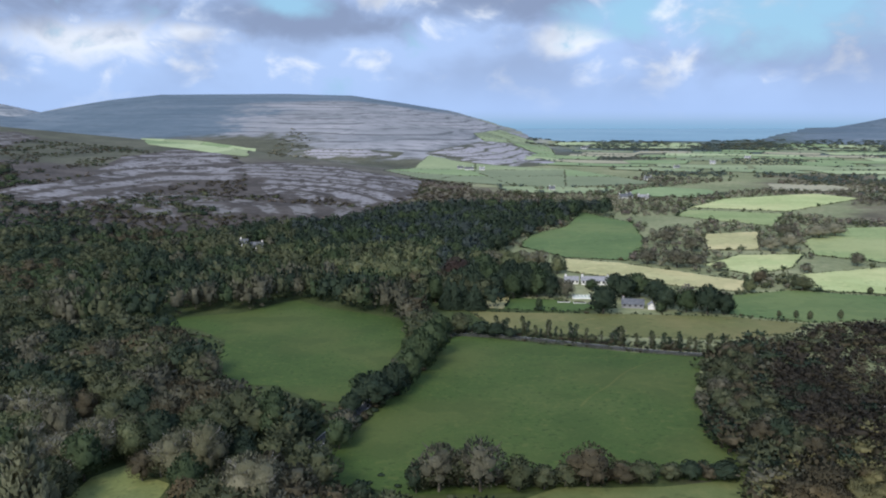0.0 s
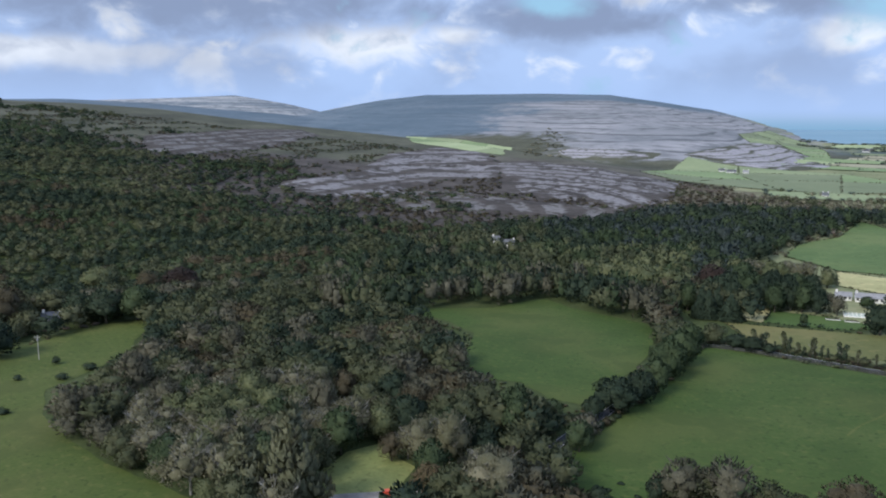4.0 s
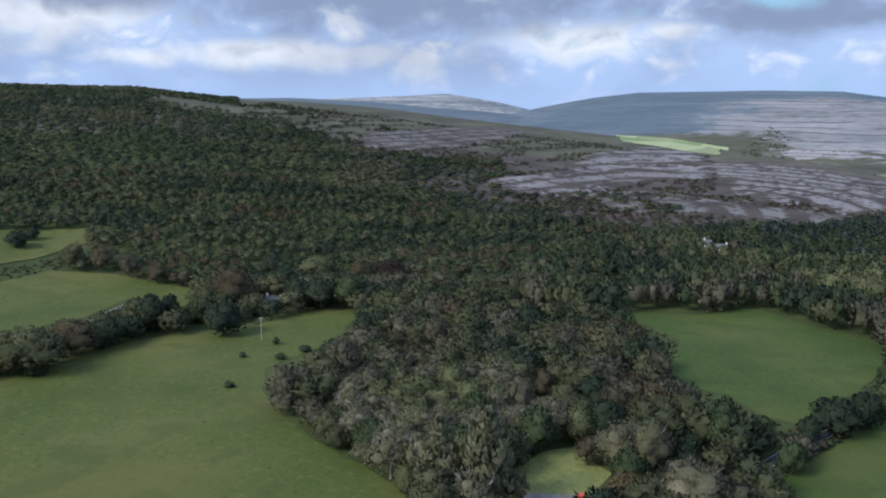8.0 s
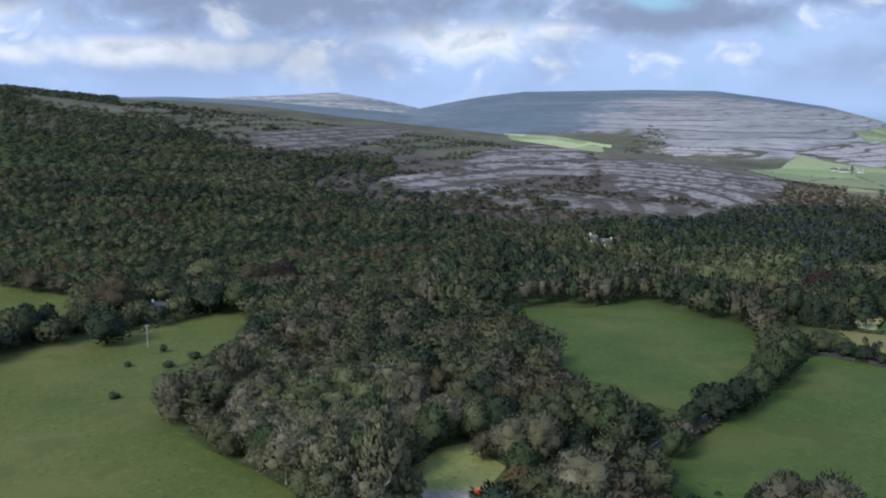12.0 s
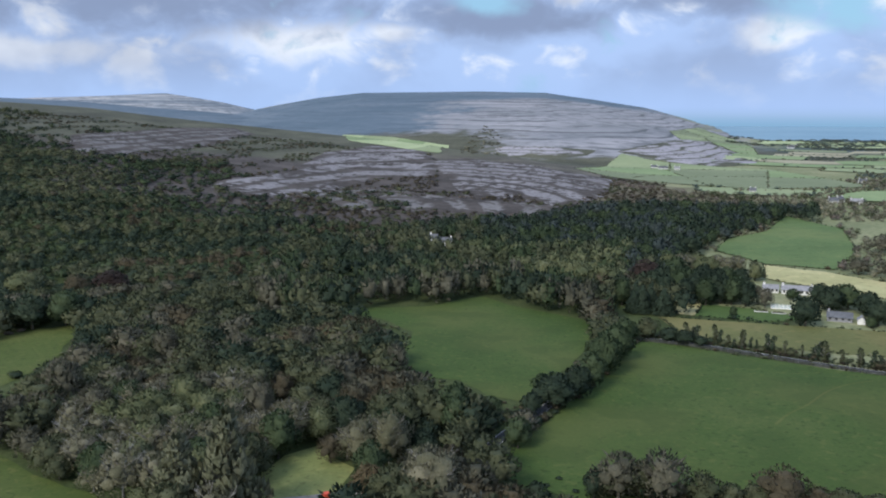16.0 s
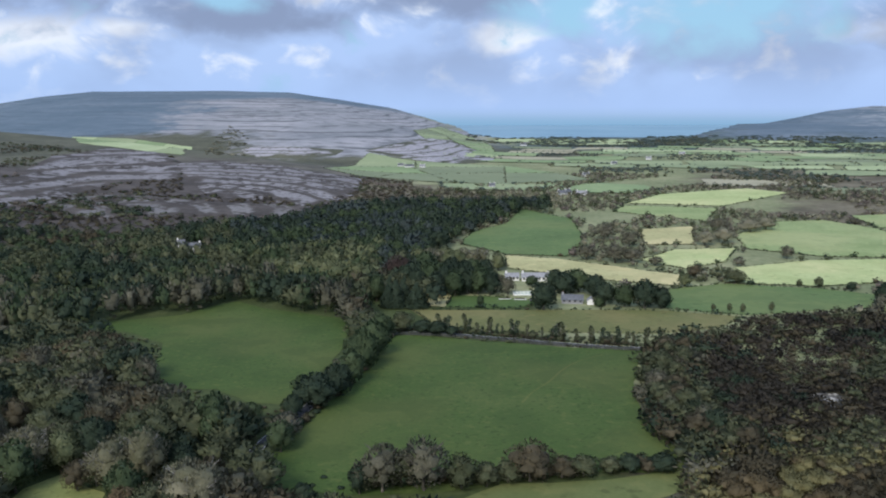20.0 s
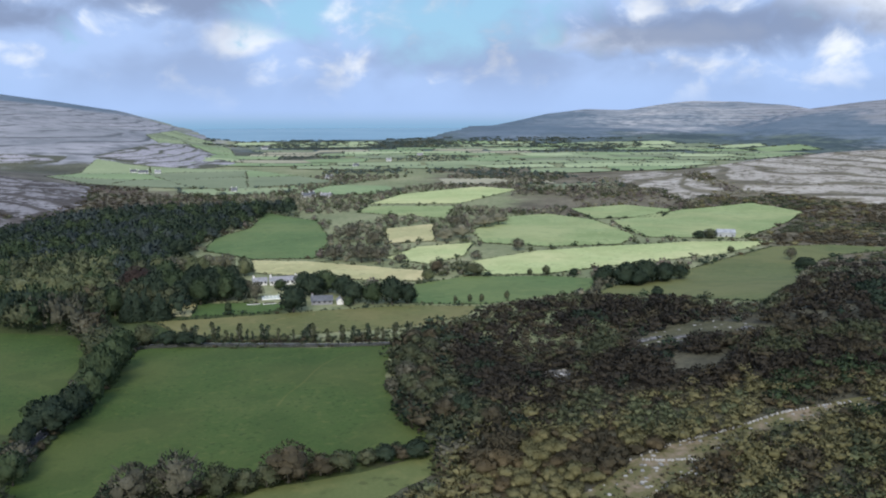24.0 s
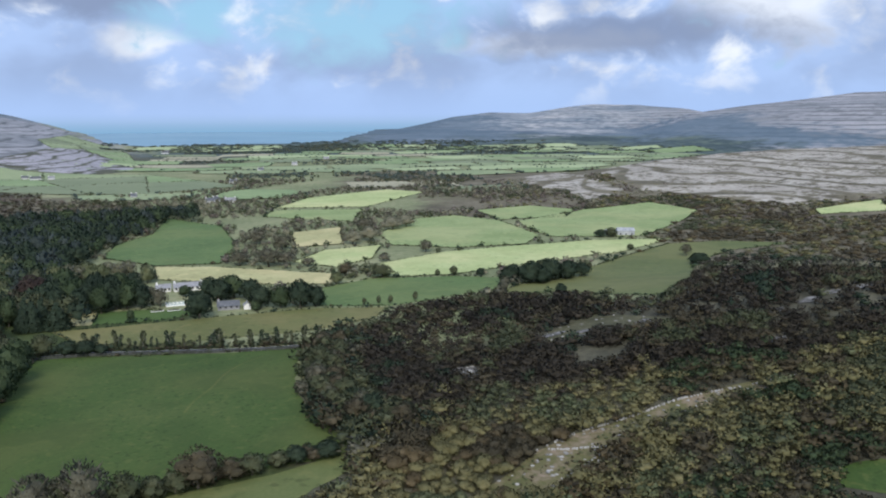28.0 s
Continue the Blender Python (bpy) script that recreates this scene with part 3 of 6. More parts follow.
class Nodes:
    """Short hand for building one land material."""

    def __init__(self, name):
        self.m = bpy.data.materials.new(name)
        self.m.use_nodes = True
        self.nt = self.m.node_tree
        self.bsdf = self.nt.nodes["Principled BSDF"]
        self.bsdf.inputs["Roughness"].default_value, self.bsdf.inputs["Specular IOR Level"].default_value = 0.92, 0.2
        self.at = self.nt.nodes.new("ShaderNodeNewGeometry").outputs["Position"]

    def noise(self, scale, detail=4.0, fold=None):
        n = self.nt.nodes.new("ShaderNodeTexNoise")
        n.inputs["Scale"].default_value, n.inputs["Detail"].default_value = scale, detail
        at = self.at
        if fold:
            f = self.nt.nodes.new("ShaderNodeMapping")
            f.inputs["Scale"].default_value = fold
            self.nt.links.new(self.at, f.inputs[0])
            at = f.outputs[0]
        self.nt.links.new(at, n.inputs["Vector"])
        return n.outputs[0]

    def calc(self, op, *args):
        n = self.nt.nodes.new("ShaderNodeMath")
        n.operation = op
        for i, v in enumerate(args):
            if isinstance(v, (int, float)):
                n.inputs[i].default_value = v
            else:
                self.nt.links.new(v, n.inputs[i])
        return n.outputs[0]

    def step(self, v, lo, hi):
        n = self.nt.nodes.new("ShaderNodeMapRange")
        n.interpolation_type = "SMOOTHSTEP"
        self.nt.links.new(v, n.inputs[0])
        n.inputs[1].default_value, n.inputs[2].default_value = lo, hi
        return n.outputs[0]

    def ramp(self, v, tones, lo=0.34, hi=0.66):
        n = self.nt.nodes.new("ShaderNodeValToRGB")
        self.nt.links.new(v, n.inputs[0])
        els = n.color_ramp.elements
        els[0].position, els[1].position = lo, hi
        els[0].color, els[1].color = (*tones[0], 1), (*tones[-1], 1)
        for i, tone in enumerate(tones[1:-1], 1):
            els.new(lo + (hi - lo) * i / (len(tones) - 1)).color = (*tone, 1)
        return n.outputs[0]

    def mix(self, fac, a, b):
        n = self.nt.nodes.new("ShaderNodeMix")
        n.data_type = "RGBA"
        for i, v in ((0, fac), (6, a), (7, b)):
            if isinstance(v, tuple):
                n.inputs[i].default_value = (*v, 1)
            elif isinstance(v, (int, float)):
                n.inputs[i].default_value = v
            else:
                self.nt.links.new(v, n.inputs[i])
        return n.outputs[2]

    def field(self, name):
        n = self.nt.nodes.new("ShaderNodeAttribute")
        n.attribute_name = name
        return n.outputs["Fac"]

    def cover(self, key):
        tones, broad, fine, fold, lines = COVER[key]
        v = self.calc("ADD", self.calc("MULTIPLY", self.noise(broad), 0.6), self.calc("MULTIPLY", self.noise(fine), 0.4))
        if fold:
            beds = self.noise(1.0, 5.0, fold)
            v = self.calc("ADD", self.calc("MULTIPLY", v, 0.6), self.calc("MULTIPLY", beds, 0.4))
        out = self.ramp(v, tones, 0.38, 0.62)
        if lines:
            sep = self.nt.nodes.new("ShaderNodeSeparateXYZ")
            self.nt.links.new(self.at, sep.inputs[0])
            level = self.calc("ADD", self.calc("DIVIDE", sep.outputs[2], 11.5), self.calc("MULTIPLY", self.noise(0.0022, 4.0), 2.6))
            phase = self.calc("FRACT", level)
            tread = self.nt.nodes.new("ShaderNodeTexWhiteNoise")
            tread.noise_dimensions = "1D"
            self.nt.links.new(self.calc("FLOOR", level), tread.inputs["W"])
            lift = self.calc("MULTIPLY", tread.outputs["Value"], 0.55 * lines)
            out = self.mix(lift, out, tuple(min(1.0, c * 1.12) for c in tones[2]))
            riser = self.calc("MULTIPLY", self.step(phase, 0.0, 0.06), self.step(phase, 0.30, 0.14))
            gate = self.step(self.noise(0.006, 4.0), 0.40, 0.54)
            scrub = self.step(self.calc("ADD", self.calc("MULTIPLY", self.noise(0.03, 4.0), 0.6), self.calc("MULTIPLY", self.noise(0.004, 4.0), 0.4)), 0.52, 0.60)
            ledge = self.calc("MULTIPLY", self.calc("MAXIMUM", self.calc("MULTIPLY", riser, gate), self.calc("MULTIPLY", scrub, 0.55)), lines)
            out = self.mix(ledge, out, tuple(c * 0.55 for c in tones[0]))
        return out

    def finish(self, colour, bump_size=0.3, dist=0.4):
        self.nt.links.new(colour, self.bsdf.inputs["Base Color"])
        b = self.nt.nodes.new("ShaderNodeBump")
        b.inputs["Strength"].default_value, b.inputs["Distance"].default_value = 0.3, dist
        self.nt.links.new(self.noise(bump_size), b.inputs["Height"])
        self.nt.links.new(b.outputs[0], self.bsdf.inputs["Normal"])
        return self.m


def land_material():
    """All covers of the land, each fading raggedly into the next by its share at every corner."""
    k = Nodes("valley_land")
    rag = k.calc("ADD", k.calc("MULTIPLY", k.noise(0.003, 5.0), 0.6), k.calc("MULTIPLY", k.noise(0.03, 5.0), 0.4))
    out = k.cover(ZONES[0])
    total = k.field(ZONES[0])
    for zone in ZONES[1:]:
        w = k.field(zone)
        total = k.calc("ADD", total, w)
        part_of = k.calc("DIVIDE", w, k.calc("MAXIMUM", total, 0.001))
        loose = k.calc("MULTIPLY", k.calc("MULTIPLY", part_of, k.calc("SUBTRACT", 1.0, part_of)), 12.0)
        edge = k.calc("ADD", part_of, k.calc("MULTIPLY", k.calc("SUBTRACT", rag, 0.5), loose))
        out = k.mix(k.step(edge, 0.25, 0.75), out, k.cover(zone))
    return k.finish(out)


def stone_material(name, ground_key, tones, keep=0.72, broken=0.5, rag_size=0.02):
    """Bare limestone in beds, with the growth of the land round it in its joints and over its rims."""
    k = Nodes(name)
    rag, fine = k.noise(rag_size, 5.0), k.noise(0.12, 4.0)
    rim = k.step(k.calc("ADD", k.field("bare"), k.calc("MULTIPLY", k.calc("SUBTRACT", rag, 0.5), 2.4)), 0.42, 0.58)
    phase = k.calc("FRACT", k.calc("ADD", k.field("bed"), k.calc("MULTIPLY", rag, 0.9)))
    ledge = k.calc("MULTIPLY", k.step(phase, 0.0, 0.10), k.step(phase, keep + 0.12, keep - 0.06))
    crack = k.step(k.calc("ADD", k.calc("MULTIPLY", fine, 0.5), k.calc("MULTIPLY", k.noise(0.03, 5.0), 0.5)), broken - 0.10, broken - 0.01)
    bare = k.calc("MULTIPLY", k.calc("MULTIPLY", rim, ledge), crack)
    rock = k.ramp(k.calc("ADD", k.calc("MULTIPLY", k.noise(0.01), 0.5), k.calc("MULTIPLY", k.noise(0.25), 0.5)), tones)
    return k.finish(k.mix(bare, k.cover(ground_key), rock))


LAND = land_material()
PAVE = stone_material("limestone_pavement", "joint", [(0.150, 0.142, 0.144), (0.206, 0.196, 0.202), (0.280, 0.266, 0.272)], 0.66, 0.525)
BROKEN = stone_material("broken_limestone", "joint", [(0.115, 0.110, 0.108), (0.160, 0.152, 0.150), (0.215, 0.205, 0.200)], 0.55, 0.535)
PALE_ROCK = stone_material("pale_limestone", "brown", [(0.265, 0.238, 0.200), (0.370, 0.335, 0.285), (0.490, 0.450, 0.390)], 0.74, 0.52, 0.012)
TONGUE = stone_material("lilac_limestone", "fell", [(0.25, 0.24, 0.26), (0.31, 0.295, 0.315), (0.38, 0.36, 0.375)], 0.82, 0.47, 0.010)
SOIL = material("garden_soil", [(0.030, 0.026, 0.018), (0.050, 0.043, 0.030), (0.075, 0.064, 0.046)], 0.5, 4.0)
OUTCROP = material("bare_outcrop", [(0.045, 0.045, 0.032), (0.11, 0.105, 0.098), (0.26, 0.25, 0.24)], 0.25, 1.1, bump_dist=0.5)
STONE_MAT = material("dry_stone", [(0.13, 0.125, 0.11), (0.23, 0.22, 0.20), (0.35, 0.34, 0.32)], 0.4, 4.0, vary="object", spread=0.2, bump_dist=0.05)
TARMAC = material("tarmac", [(0.045, 0.048, 0.054), (0.060, 0.063, 0.070), (0.08, 0.08, 0.09)], 0.2, 6.0, bump_dist=0.02)
SEA = material("sea_water", [(0.13, 0.25, 0.33), (0.17, 0.30, 0.38), (0.22, 0.35, 0.42)], 0.002, 0.03, rough=0.45, bump_dist=0.6)
BARK = material("bark", [(0.05, 0.045, 0.035), (0.10, 0.09, 0.07), (0.17, 0.155, 0.13)], 0.5, 5.0, bump_dist=0.05)
PALE_BARK = material("pale_bark", [(0.16, 0.15, 0.13), (0.25, 0.24, 0.21), (0.34, 0.33, 0.30)], 0.5, 5.0, bump_dist=0.05)


def leaves(name, tones, vary, spread=0.09):
    """Foliage: lit from both sides, since thin leaves let light through."""
    m = material(name, tones, 0.02, 2.2, rough=0.8, bump=0.0, vary=vary, spread=spread, ramp_at=(0.22, 0.78), islands=0.42)
    nt = m.node_tree
    bsdf, out = nt.nodes["Principled BSDF"], nt.nodes["Material Output"]
    thin, both = nt.nodes.new("ShaderNodeBsdfTranslucent"), nt.nodes.new("ShaderNodeMixShader")
    both.inputs[0].default_value = 0.40
    nt.links.new(bsdf.inputs["Base Color"].links[0].from_socket, thin.inputs["Color"])
    nt.links.new(bsdf.outputs[0], both.inputs[1])
    nt.links.new(thin.outputs[0], both.inputs[2])
    nt.links.new(both.outputs[0], out.inputs["Surface"])
    return m


LEAF = {v: {
    "wood": leaves("wood_leaves_" + v, [(0.060, 0.073, 0.038), (0.098, 0.112, 0.060), (0.150, 0.158, 0.088)], v),
    "grey": leaves("grey_twigs_" + v, [(0.088, 0.087, 0.058), (0.134, 0.131, 0.090), (0.198, 0.186, 0.135)], v),
    # bare twigs, with the sunlight on them painted into their tones
    "pale": leaves("sunlit_twigs_" + v, [(0.121, 0.122, 0.070), (0.193, 0.188, 0.118), (0.290, 0.271, 0.184)], v),
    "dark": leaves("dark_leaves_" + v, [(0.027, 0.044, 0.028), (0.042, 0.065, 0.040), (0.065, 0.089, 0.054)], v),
    "brown": leaves("scrub_leaves_" + v, [(0.064, 0.057, 0.034), (0.097, 0.083, 0.051), (0.137, 0.115, 0.071)], v),
    # scrub leaves with sunlight mixed into the olive-brown
    "gorse": leaves("sun_toned_leaves_" + v, [(0.135, 0.130, 0.060), (0.208, 0.194, 0.090), (0.295, 0.264, 0.130)], v),
    "olive": leaves("olive_leaves_" + v, [(0.096, 0.116, 0.058), (0.146, 0.168, 0.084), (0.212, 0.225, 0.120)], v),
    "green": leaves("green_leaves_" + v, [(0.041, 0.064, 0.031), (0.062, 0.092, 0.044), (0.090, 0.123, 0.060)], v),
    # these two leaf tones have distance haze mixed in
    "blue": leaves("haze_blued_leaves_" + v, [(0.043, 0.061, 0.056), (0.063, 0.083, 0.076), (0.089, 0.111, 0.100)], v),
    "willow": leaves("hazy_leaves_" + v, [(0.066, 0.092, 0.080), (0.095, 0.126, 0.108), (0.132, 0.163, 0.136)], v),
    "copper": leaves("copper_leaves_" + v, [(0.040, 0.030, 0.026), (0.058, 0.041, 0.035), (0.082, 0.058, 0.048)], v),
    "rust": leaves("rusty_leaves_" + v, [(0.086, 0.068, 0.038), (0.130, 0.102, 0.056), (0.180, 0.142, 0.080)], v),
    # thorn scrub, with the valley's sunlight painted into its tan
    "tan": leaves("sunlit_thorn_leaves_" + v, [(0.178, 0.178, 0.116), (0.269, 0.259, 0.178), (0.380, 0.351, 0.249)], v),
    "heath": leaves("heath_leaves_" + v, [(0.126, 0.111, 0.093), (0.190, 0.158, 0.135), (0.260, 0.218, 0.183)], v),
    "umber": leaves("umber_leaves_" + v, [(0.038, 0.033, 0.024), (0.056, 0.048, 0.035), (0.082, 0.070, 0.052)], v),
    "cedar": leaves("cedar_needles_" + v, [(0.104, 0.115, 0.065), (0.160, 0.169, 0.102), (0.230, 0.233, 0.149)], v),
} for v in ("object", "tree")}
# dry stone darkened to hold the shade on the lane wall
SHADED_STONE = material("shaded_dry_stone", [(0.035, 0.04, 0.033), (0.065, 0.07, 0.062), (0.11, 0.11, 0.105)], 0.4, 4.0, bump_dist=0.05)

# ---- land: one sheet, then meadows, pavements, sea ----
def link_mesh(name, verts, faces, mats, index=None, smooth_faces=True):
    """A mesh object from arrays of corners and of triangles or quads."""
    me = bpy.data.meshes.new(name)
    verts, faces = np.asarray(verts, np.float32), np.asarray(faces, np.int32)
    n, k = faces.shape
    me.vertices.add(len(verts))
    me.vertices.foreach_set("co", verts.ravel())
    me.loops.add(n * k)
    me.loops.foreach_set("vertex_index", faces.ravel())
    me.polygons.add(n)
    me.polygons.foreach_set("loop_start", np.arange(0, n * k, k, dtype=np.int32))
    for m in mats:
        me.materials.append(m)
    if index is not None:
        me.polygons.foreach_set("material_index", np.asarray(index, np.int32))
    me.polygons.foreach_set("use_smooth", np.full(n, smooth_faces))
    me.update(calc_edges=True)
    return new(name, me)


def inside(x, y, poly):
    """Which points lie in the polygon."""
    hit = np.zeros(np.shape(x), bool)
    for (x0, y0), (x1, y1) in zip(poly, poly[1:] + poly[:1]):
        if y0 != y1:
            hit ^= ((y0 > y) != (y1 > y)) & (x < (x1 - x0) * (y - y0) / (y1 - y0) + x0)
    return hit


def near_line(x, y, line):
    """Distance of points from a line of corners."""
    best = np.full(np.shape(x), 1e9)
    for (x0, y0), (x1, y1) in zip(line, line[1:]):
        dx, dy = x1 - x0, y1 - y0
        u = np.clip(((x - x0) * dx + (y - y0) * dy) / (dx * dx + dy * dy), 0, 1)
        best = np.minimum(best, np.hypot(x - x0 - u * dx, y - y0 - u * dy))
    return best


rings = [0.0, 40.0, 80.0]
while rings[-1] < 4960:
    rings.append(rings[-1] * 1.015 + 0.2)
rings = np.array(rings)
bearings = np.radians(np.concatenate([np.arange(-66, 66, 0.4), np.arange(66, 294, 6.0)]))
RR, BB = np.meshgrid(rings, bearings, indexing="ij")
GX, GY = RR * np.sin(BB), RR * np.cos(BB)
GZ = height(GX, GY)
nb = len(bearings)
i, j = np.meshgrid(np.arange(len(rings) - 1), np.arange(nb), indexing="ij")
j2 = (j + 1) % nb
quads = np.stack([i * nb + j, i * nb + j2, (i + 1) * nb + j2, (i + 1) * nb + j], -1).reshape(-1, 4)[:, ::-1]
cd, caz = np.hypot(GX, GY), np.degrees(np.arctan2(GX, GY))
slot = np.zeros(GX.shape, int)
WOODS, FELL, JOINT = ZONES.index("woods"), ZONES.index("fell"), ZONES.index("joint")
slot[(caz > 17) & (cd < 470)] = 1
slot[(caz > -1) & (cd > 450)] = 2
slot[(caz > 12) & (cd > 300) & (GX < 300) & (GY > 290)] = 2
slot[(caz < 1) & (cd > 700) & (caz > -36)] = 3
slot[(caz < -20) & (cd > 480) & (cd < 780)] = 0
slot[(caz < -17) & (cd > 1080)] = 3
slot[(caz < -30) & (caz > -50) & (cd > 1250)] = FELL
slot[(caz < -22) & (caz > -31) & (cd > 1180)] = FELL
slot[(caz < 1) & (caz > -30) & (cd > 690) & (cd < 1130)] = JOINT
slot[(caz < -22) & (caz > -37) & (cd > 830) & (cd < 1230)] = JOINT
slot[(caz > 27) & (cd > 820) & (cd < 1500)] = 7
slot[(caz > 41) & (cd > 560) & (cd < 1500)] = 7
slot[(caz > 22) & (caz < 34) & (cd > 1120) & (cd < 1500)] = 7
slot[(caz > -4) & (caz < 5) & (cd > 880) & (cd < 1130)] = 7
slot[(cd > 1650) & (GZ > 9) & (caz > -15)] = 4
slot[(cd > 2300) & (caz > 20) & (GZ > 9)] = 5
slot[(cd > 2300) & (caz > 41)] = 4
# dark cover on the big hill: heath with haze and cloud shade painted in
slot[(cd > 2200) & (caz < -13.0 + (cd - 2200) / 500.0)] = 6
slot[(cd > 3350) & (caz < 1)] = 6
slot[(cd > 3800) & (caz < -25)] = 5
slot[(cd > 1350) & (cd < 2120) & (caz > -21) & (caz < -9.5)] = FELL
slot[(cd > 1450) & (cd < 1640) & (caz > -10) & (caz < 2)] = FELL
slot[(cd > 1640) & (cd < 2300) & (caz > 4.5) & (caz < 14)] = FELL
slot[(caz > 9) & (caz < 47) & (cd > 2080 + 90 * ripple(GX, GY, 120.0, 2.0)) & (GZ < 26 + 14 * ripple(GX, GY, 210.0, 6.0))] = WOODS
# cloud shade on the eastern hills, painted with the darker covers
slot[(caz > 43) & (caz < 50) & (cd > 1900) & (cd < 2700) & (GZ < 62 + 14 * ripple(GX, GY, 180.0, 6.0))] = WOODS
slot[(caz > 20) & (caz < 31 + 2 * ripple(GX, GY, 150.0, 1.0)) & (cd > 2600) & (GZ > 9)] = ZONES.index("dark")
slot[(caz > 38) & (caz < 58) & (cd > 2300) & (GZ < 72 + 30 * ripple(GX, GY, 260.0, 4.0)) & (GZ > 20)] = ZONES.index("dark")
slot[inside(GX, GY, COPSE)] = FELL
ground = link_mesh("ground", np.stack([GX, GY, GZ], -1).reshape(-1, 3), quads, [LAND])
for k, zone in enumerate(ZONES):
    share = (slot == k).astype(float)
    for hops, axis in (((1, 2, 2), 0), ((1, 2, 4, 7), 1)):
        for hop in hops:
            back, ahead = np.roll(share, hop, axis), np.roll(share, -hop, axis)
            if axis == 0:
                back[:hop], ahead[-hop:] = share[:hop], share[-hop:]
            share = (back + share + ahead) / 3
    layer = ground.data.attributes.new(zone, "FLOAT", "POINT")
    layer.data.foreach_set("value", share.ravel().astype(np.float32))
tagged(ground, "rolling valley floor and hills of heath, rough grazing and limestone", "ground", kind="structure")

sea = link_mesh("water", [(-800, 2300, -1.0), (4980, 2300, -1.0), (4980, 4985, -1.0), (-800, 4985, -1.0)], [(0, 1, 2, 3)], [SEA])
tagged(sea, "calm blue-grey sea in a wide bay under haze", "sea", kind="structure")

from mathutils.geometry import delaunay_2d_cdt


def drape(name, poly, mat, lift, cell, step=0.0):
    """A patch with the given outline laid on the land."""
    rng = np.random.default_rng(len(poly) * 7 + 1)
    edge = []
    for (x0, y0), (x1, y1) in zip(poly, poly[1:] + poly[:1]):
        n = max(1, int(math.hypot(x1 - x0, y1 - y0) / cell))
        for k in range(n):
            wob = 0.0 if k == 0 else cell * (0.9 if step else 0.12)
            edge.append((x0 + (x1 - x0) * k / n + rng.uniform(-wob, wob), y0 + (y1 - y0) * k / n + rng.uniform(-wob, wob)))
    xs, ys = [p[0] for p in poly], [p[1] for p in poly]
    gx, gy = np.meshgrid(np.arange(min(xs), max(xs), cell), np.arange(min(ys), max(ys), cell))
    gx, gy = gx.ravel() + rng.uniform(-0.3, 0.3, gx.size) * cell, gy.ravel() + rng.uniform(-0.3, 0.3, gy.size) * cell
    keep = inside(gx, gy, edge) & (near_line(gx, gy, edge + edge[:1]) > cell * 0.4)
    pts = [Vector(p) for p in edge] + [Vector(p) for p in zip(gx[keep], gy[keep])]
    n = len(edge)
    out = delaunay_2d_cdt(pts, [], [list(range(n))], 1, 1e-4)
    v = np.array([tuple(p) for p in out[0]])
    z = height(v[:, 0], v[:, 1]) + lift
    if step:
        s = z / step
        fl = np.floor(s)
        z = step * (fl + smooth(0.55, 1.0, s - fl)) + lift
    f = [t if (v[t[1]][0] - v[t[0]][0]) * (v[t[2]][1] - v[t[0]][1]) - (v[t[1]][1] - v[t[0]][1]) * (v[t[2]][0] - v[t[0]][0]) > 0 else t[::-1] for t in out[2]]
    return link_mesh(name, np.column_stack([v, z]), f, [mat])


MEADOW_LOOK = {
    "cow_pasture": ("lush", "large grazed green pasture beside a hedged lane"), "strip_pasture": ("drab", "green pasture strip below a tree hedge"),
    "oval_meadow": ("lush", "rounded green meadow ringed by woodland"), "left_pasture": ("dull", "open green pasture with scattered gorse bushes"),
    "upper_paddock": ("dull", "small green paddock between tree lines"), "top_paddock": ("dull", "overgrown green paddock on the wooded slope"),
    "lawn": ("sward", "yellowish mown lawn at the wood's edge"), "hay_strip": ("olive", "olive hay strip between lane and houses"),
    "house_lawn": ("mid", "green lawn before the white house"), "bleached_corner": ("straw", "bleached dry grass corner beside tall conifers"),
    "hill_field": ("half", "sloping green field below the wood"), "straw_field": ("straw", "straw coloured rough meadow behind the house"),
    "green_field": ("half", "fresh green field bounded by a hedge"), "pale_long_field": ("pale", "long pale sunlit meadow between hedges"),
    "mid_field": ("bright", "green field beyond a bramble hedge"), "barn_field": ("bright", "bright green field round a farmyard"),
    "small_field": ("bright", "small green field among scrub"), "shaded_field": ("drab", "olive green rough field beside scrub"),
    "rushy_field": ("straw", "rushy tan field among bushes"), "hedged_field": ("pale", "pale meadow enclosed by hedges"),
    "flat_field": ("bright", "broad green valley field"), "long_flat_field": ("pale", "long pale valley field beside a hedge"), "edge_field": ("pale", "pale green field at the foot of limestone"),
    "foot_field": ("far_green", "green fields at the hill's foot"), "valley_field": ("far_pale", "sunlit yellow green fields in the far valley"),
    "hollow": ("lush", "small green hollow in the scrub"),
    "wood_glade": ("dull", "small green glade inside the wood"),
}


def halves(poly, a, b):
    """The two parts of a polygon on either side of the line through a and b."""
    out = ([], [])
    for p, q in zip(poly, poly[1:] + poly[:1]):
        sp, sq = ((b[0] - a[0]) * (v[1] - a[1]) - (b[1] - a[1]) * (v[0] - a[0]) for v in (p, q))
        out[sp > 0].append(p)
        if sp * sq < 0:
            u = sp / (sp - sq)
            cut = (p[0] + u * (q[0] - p[0]), p[1] + u * (q[1] - p[1]))
            out[0].append(cut)
            out[1].append(cut)
    return out


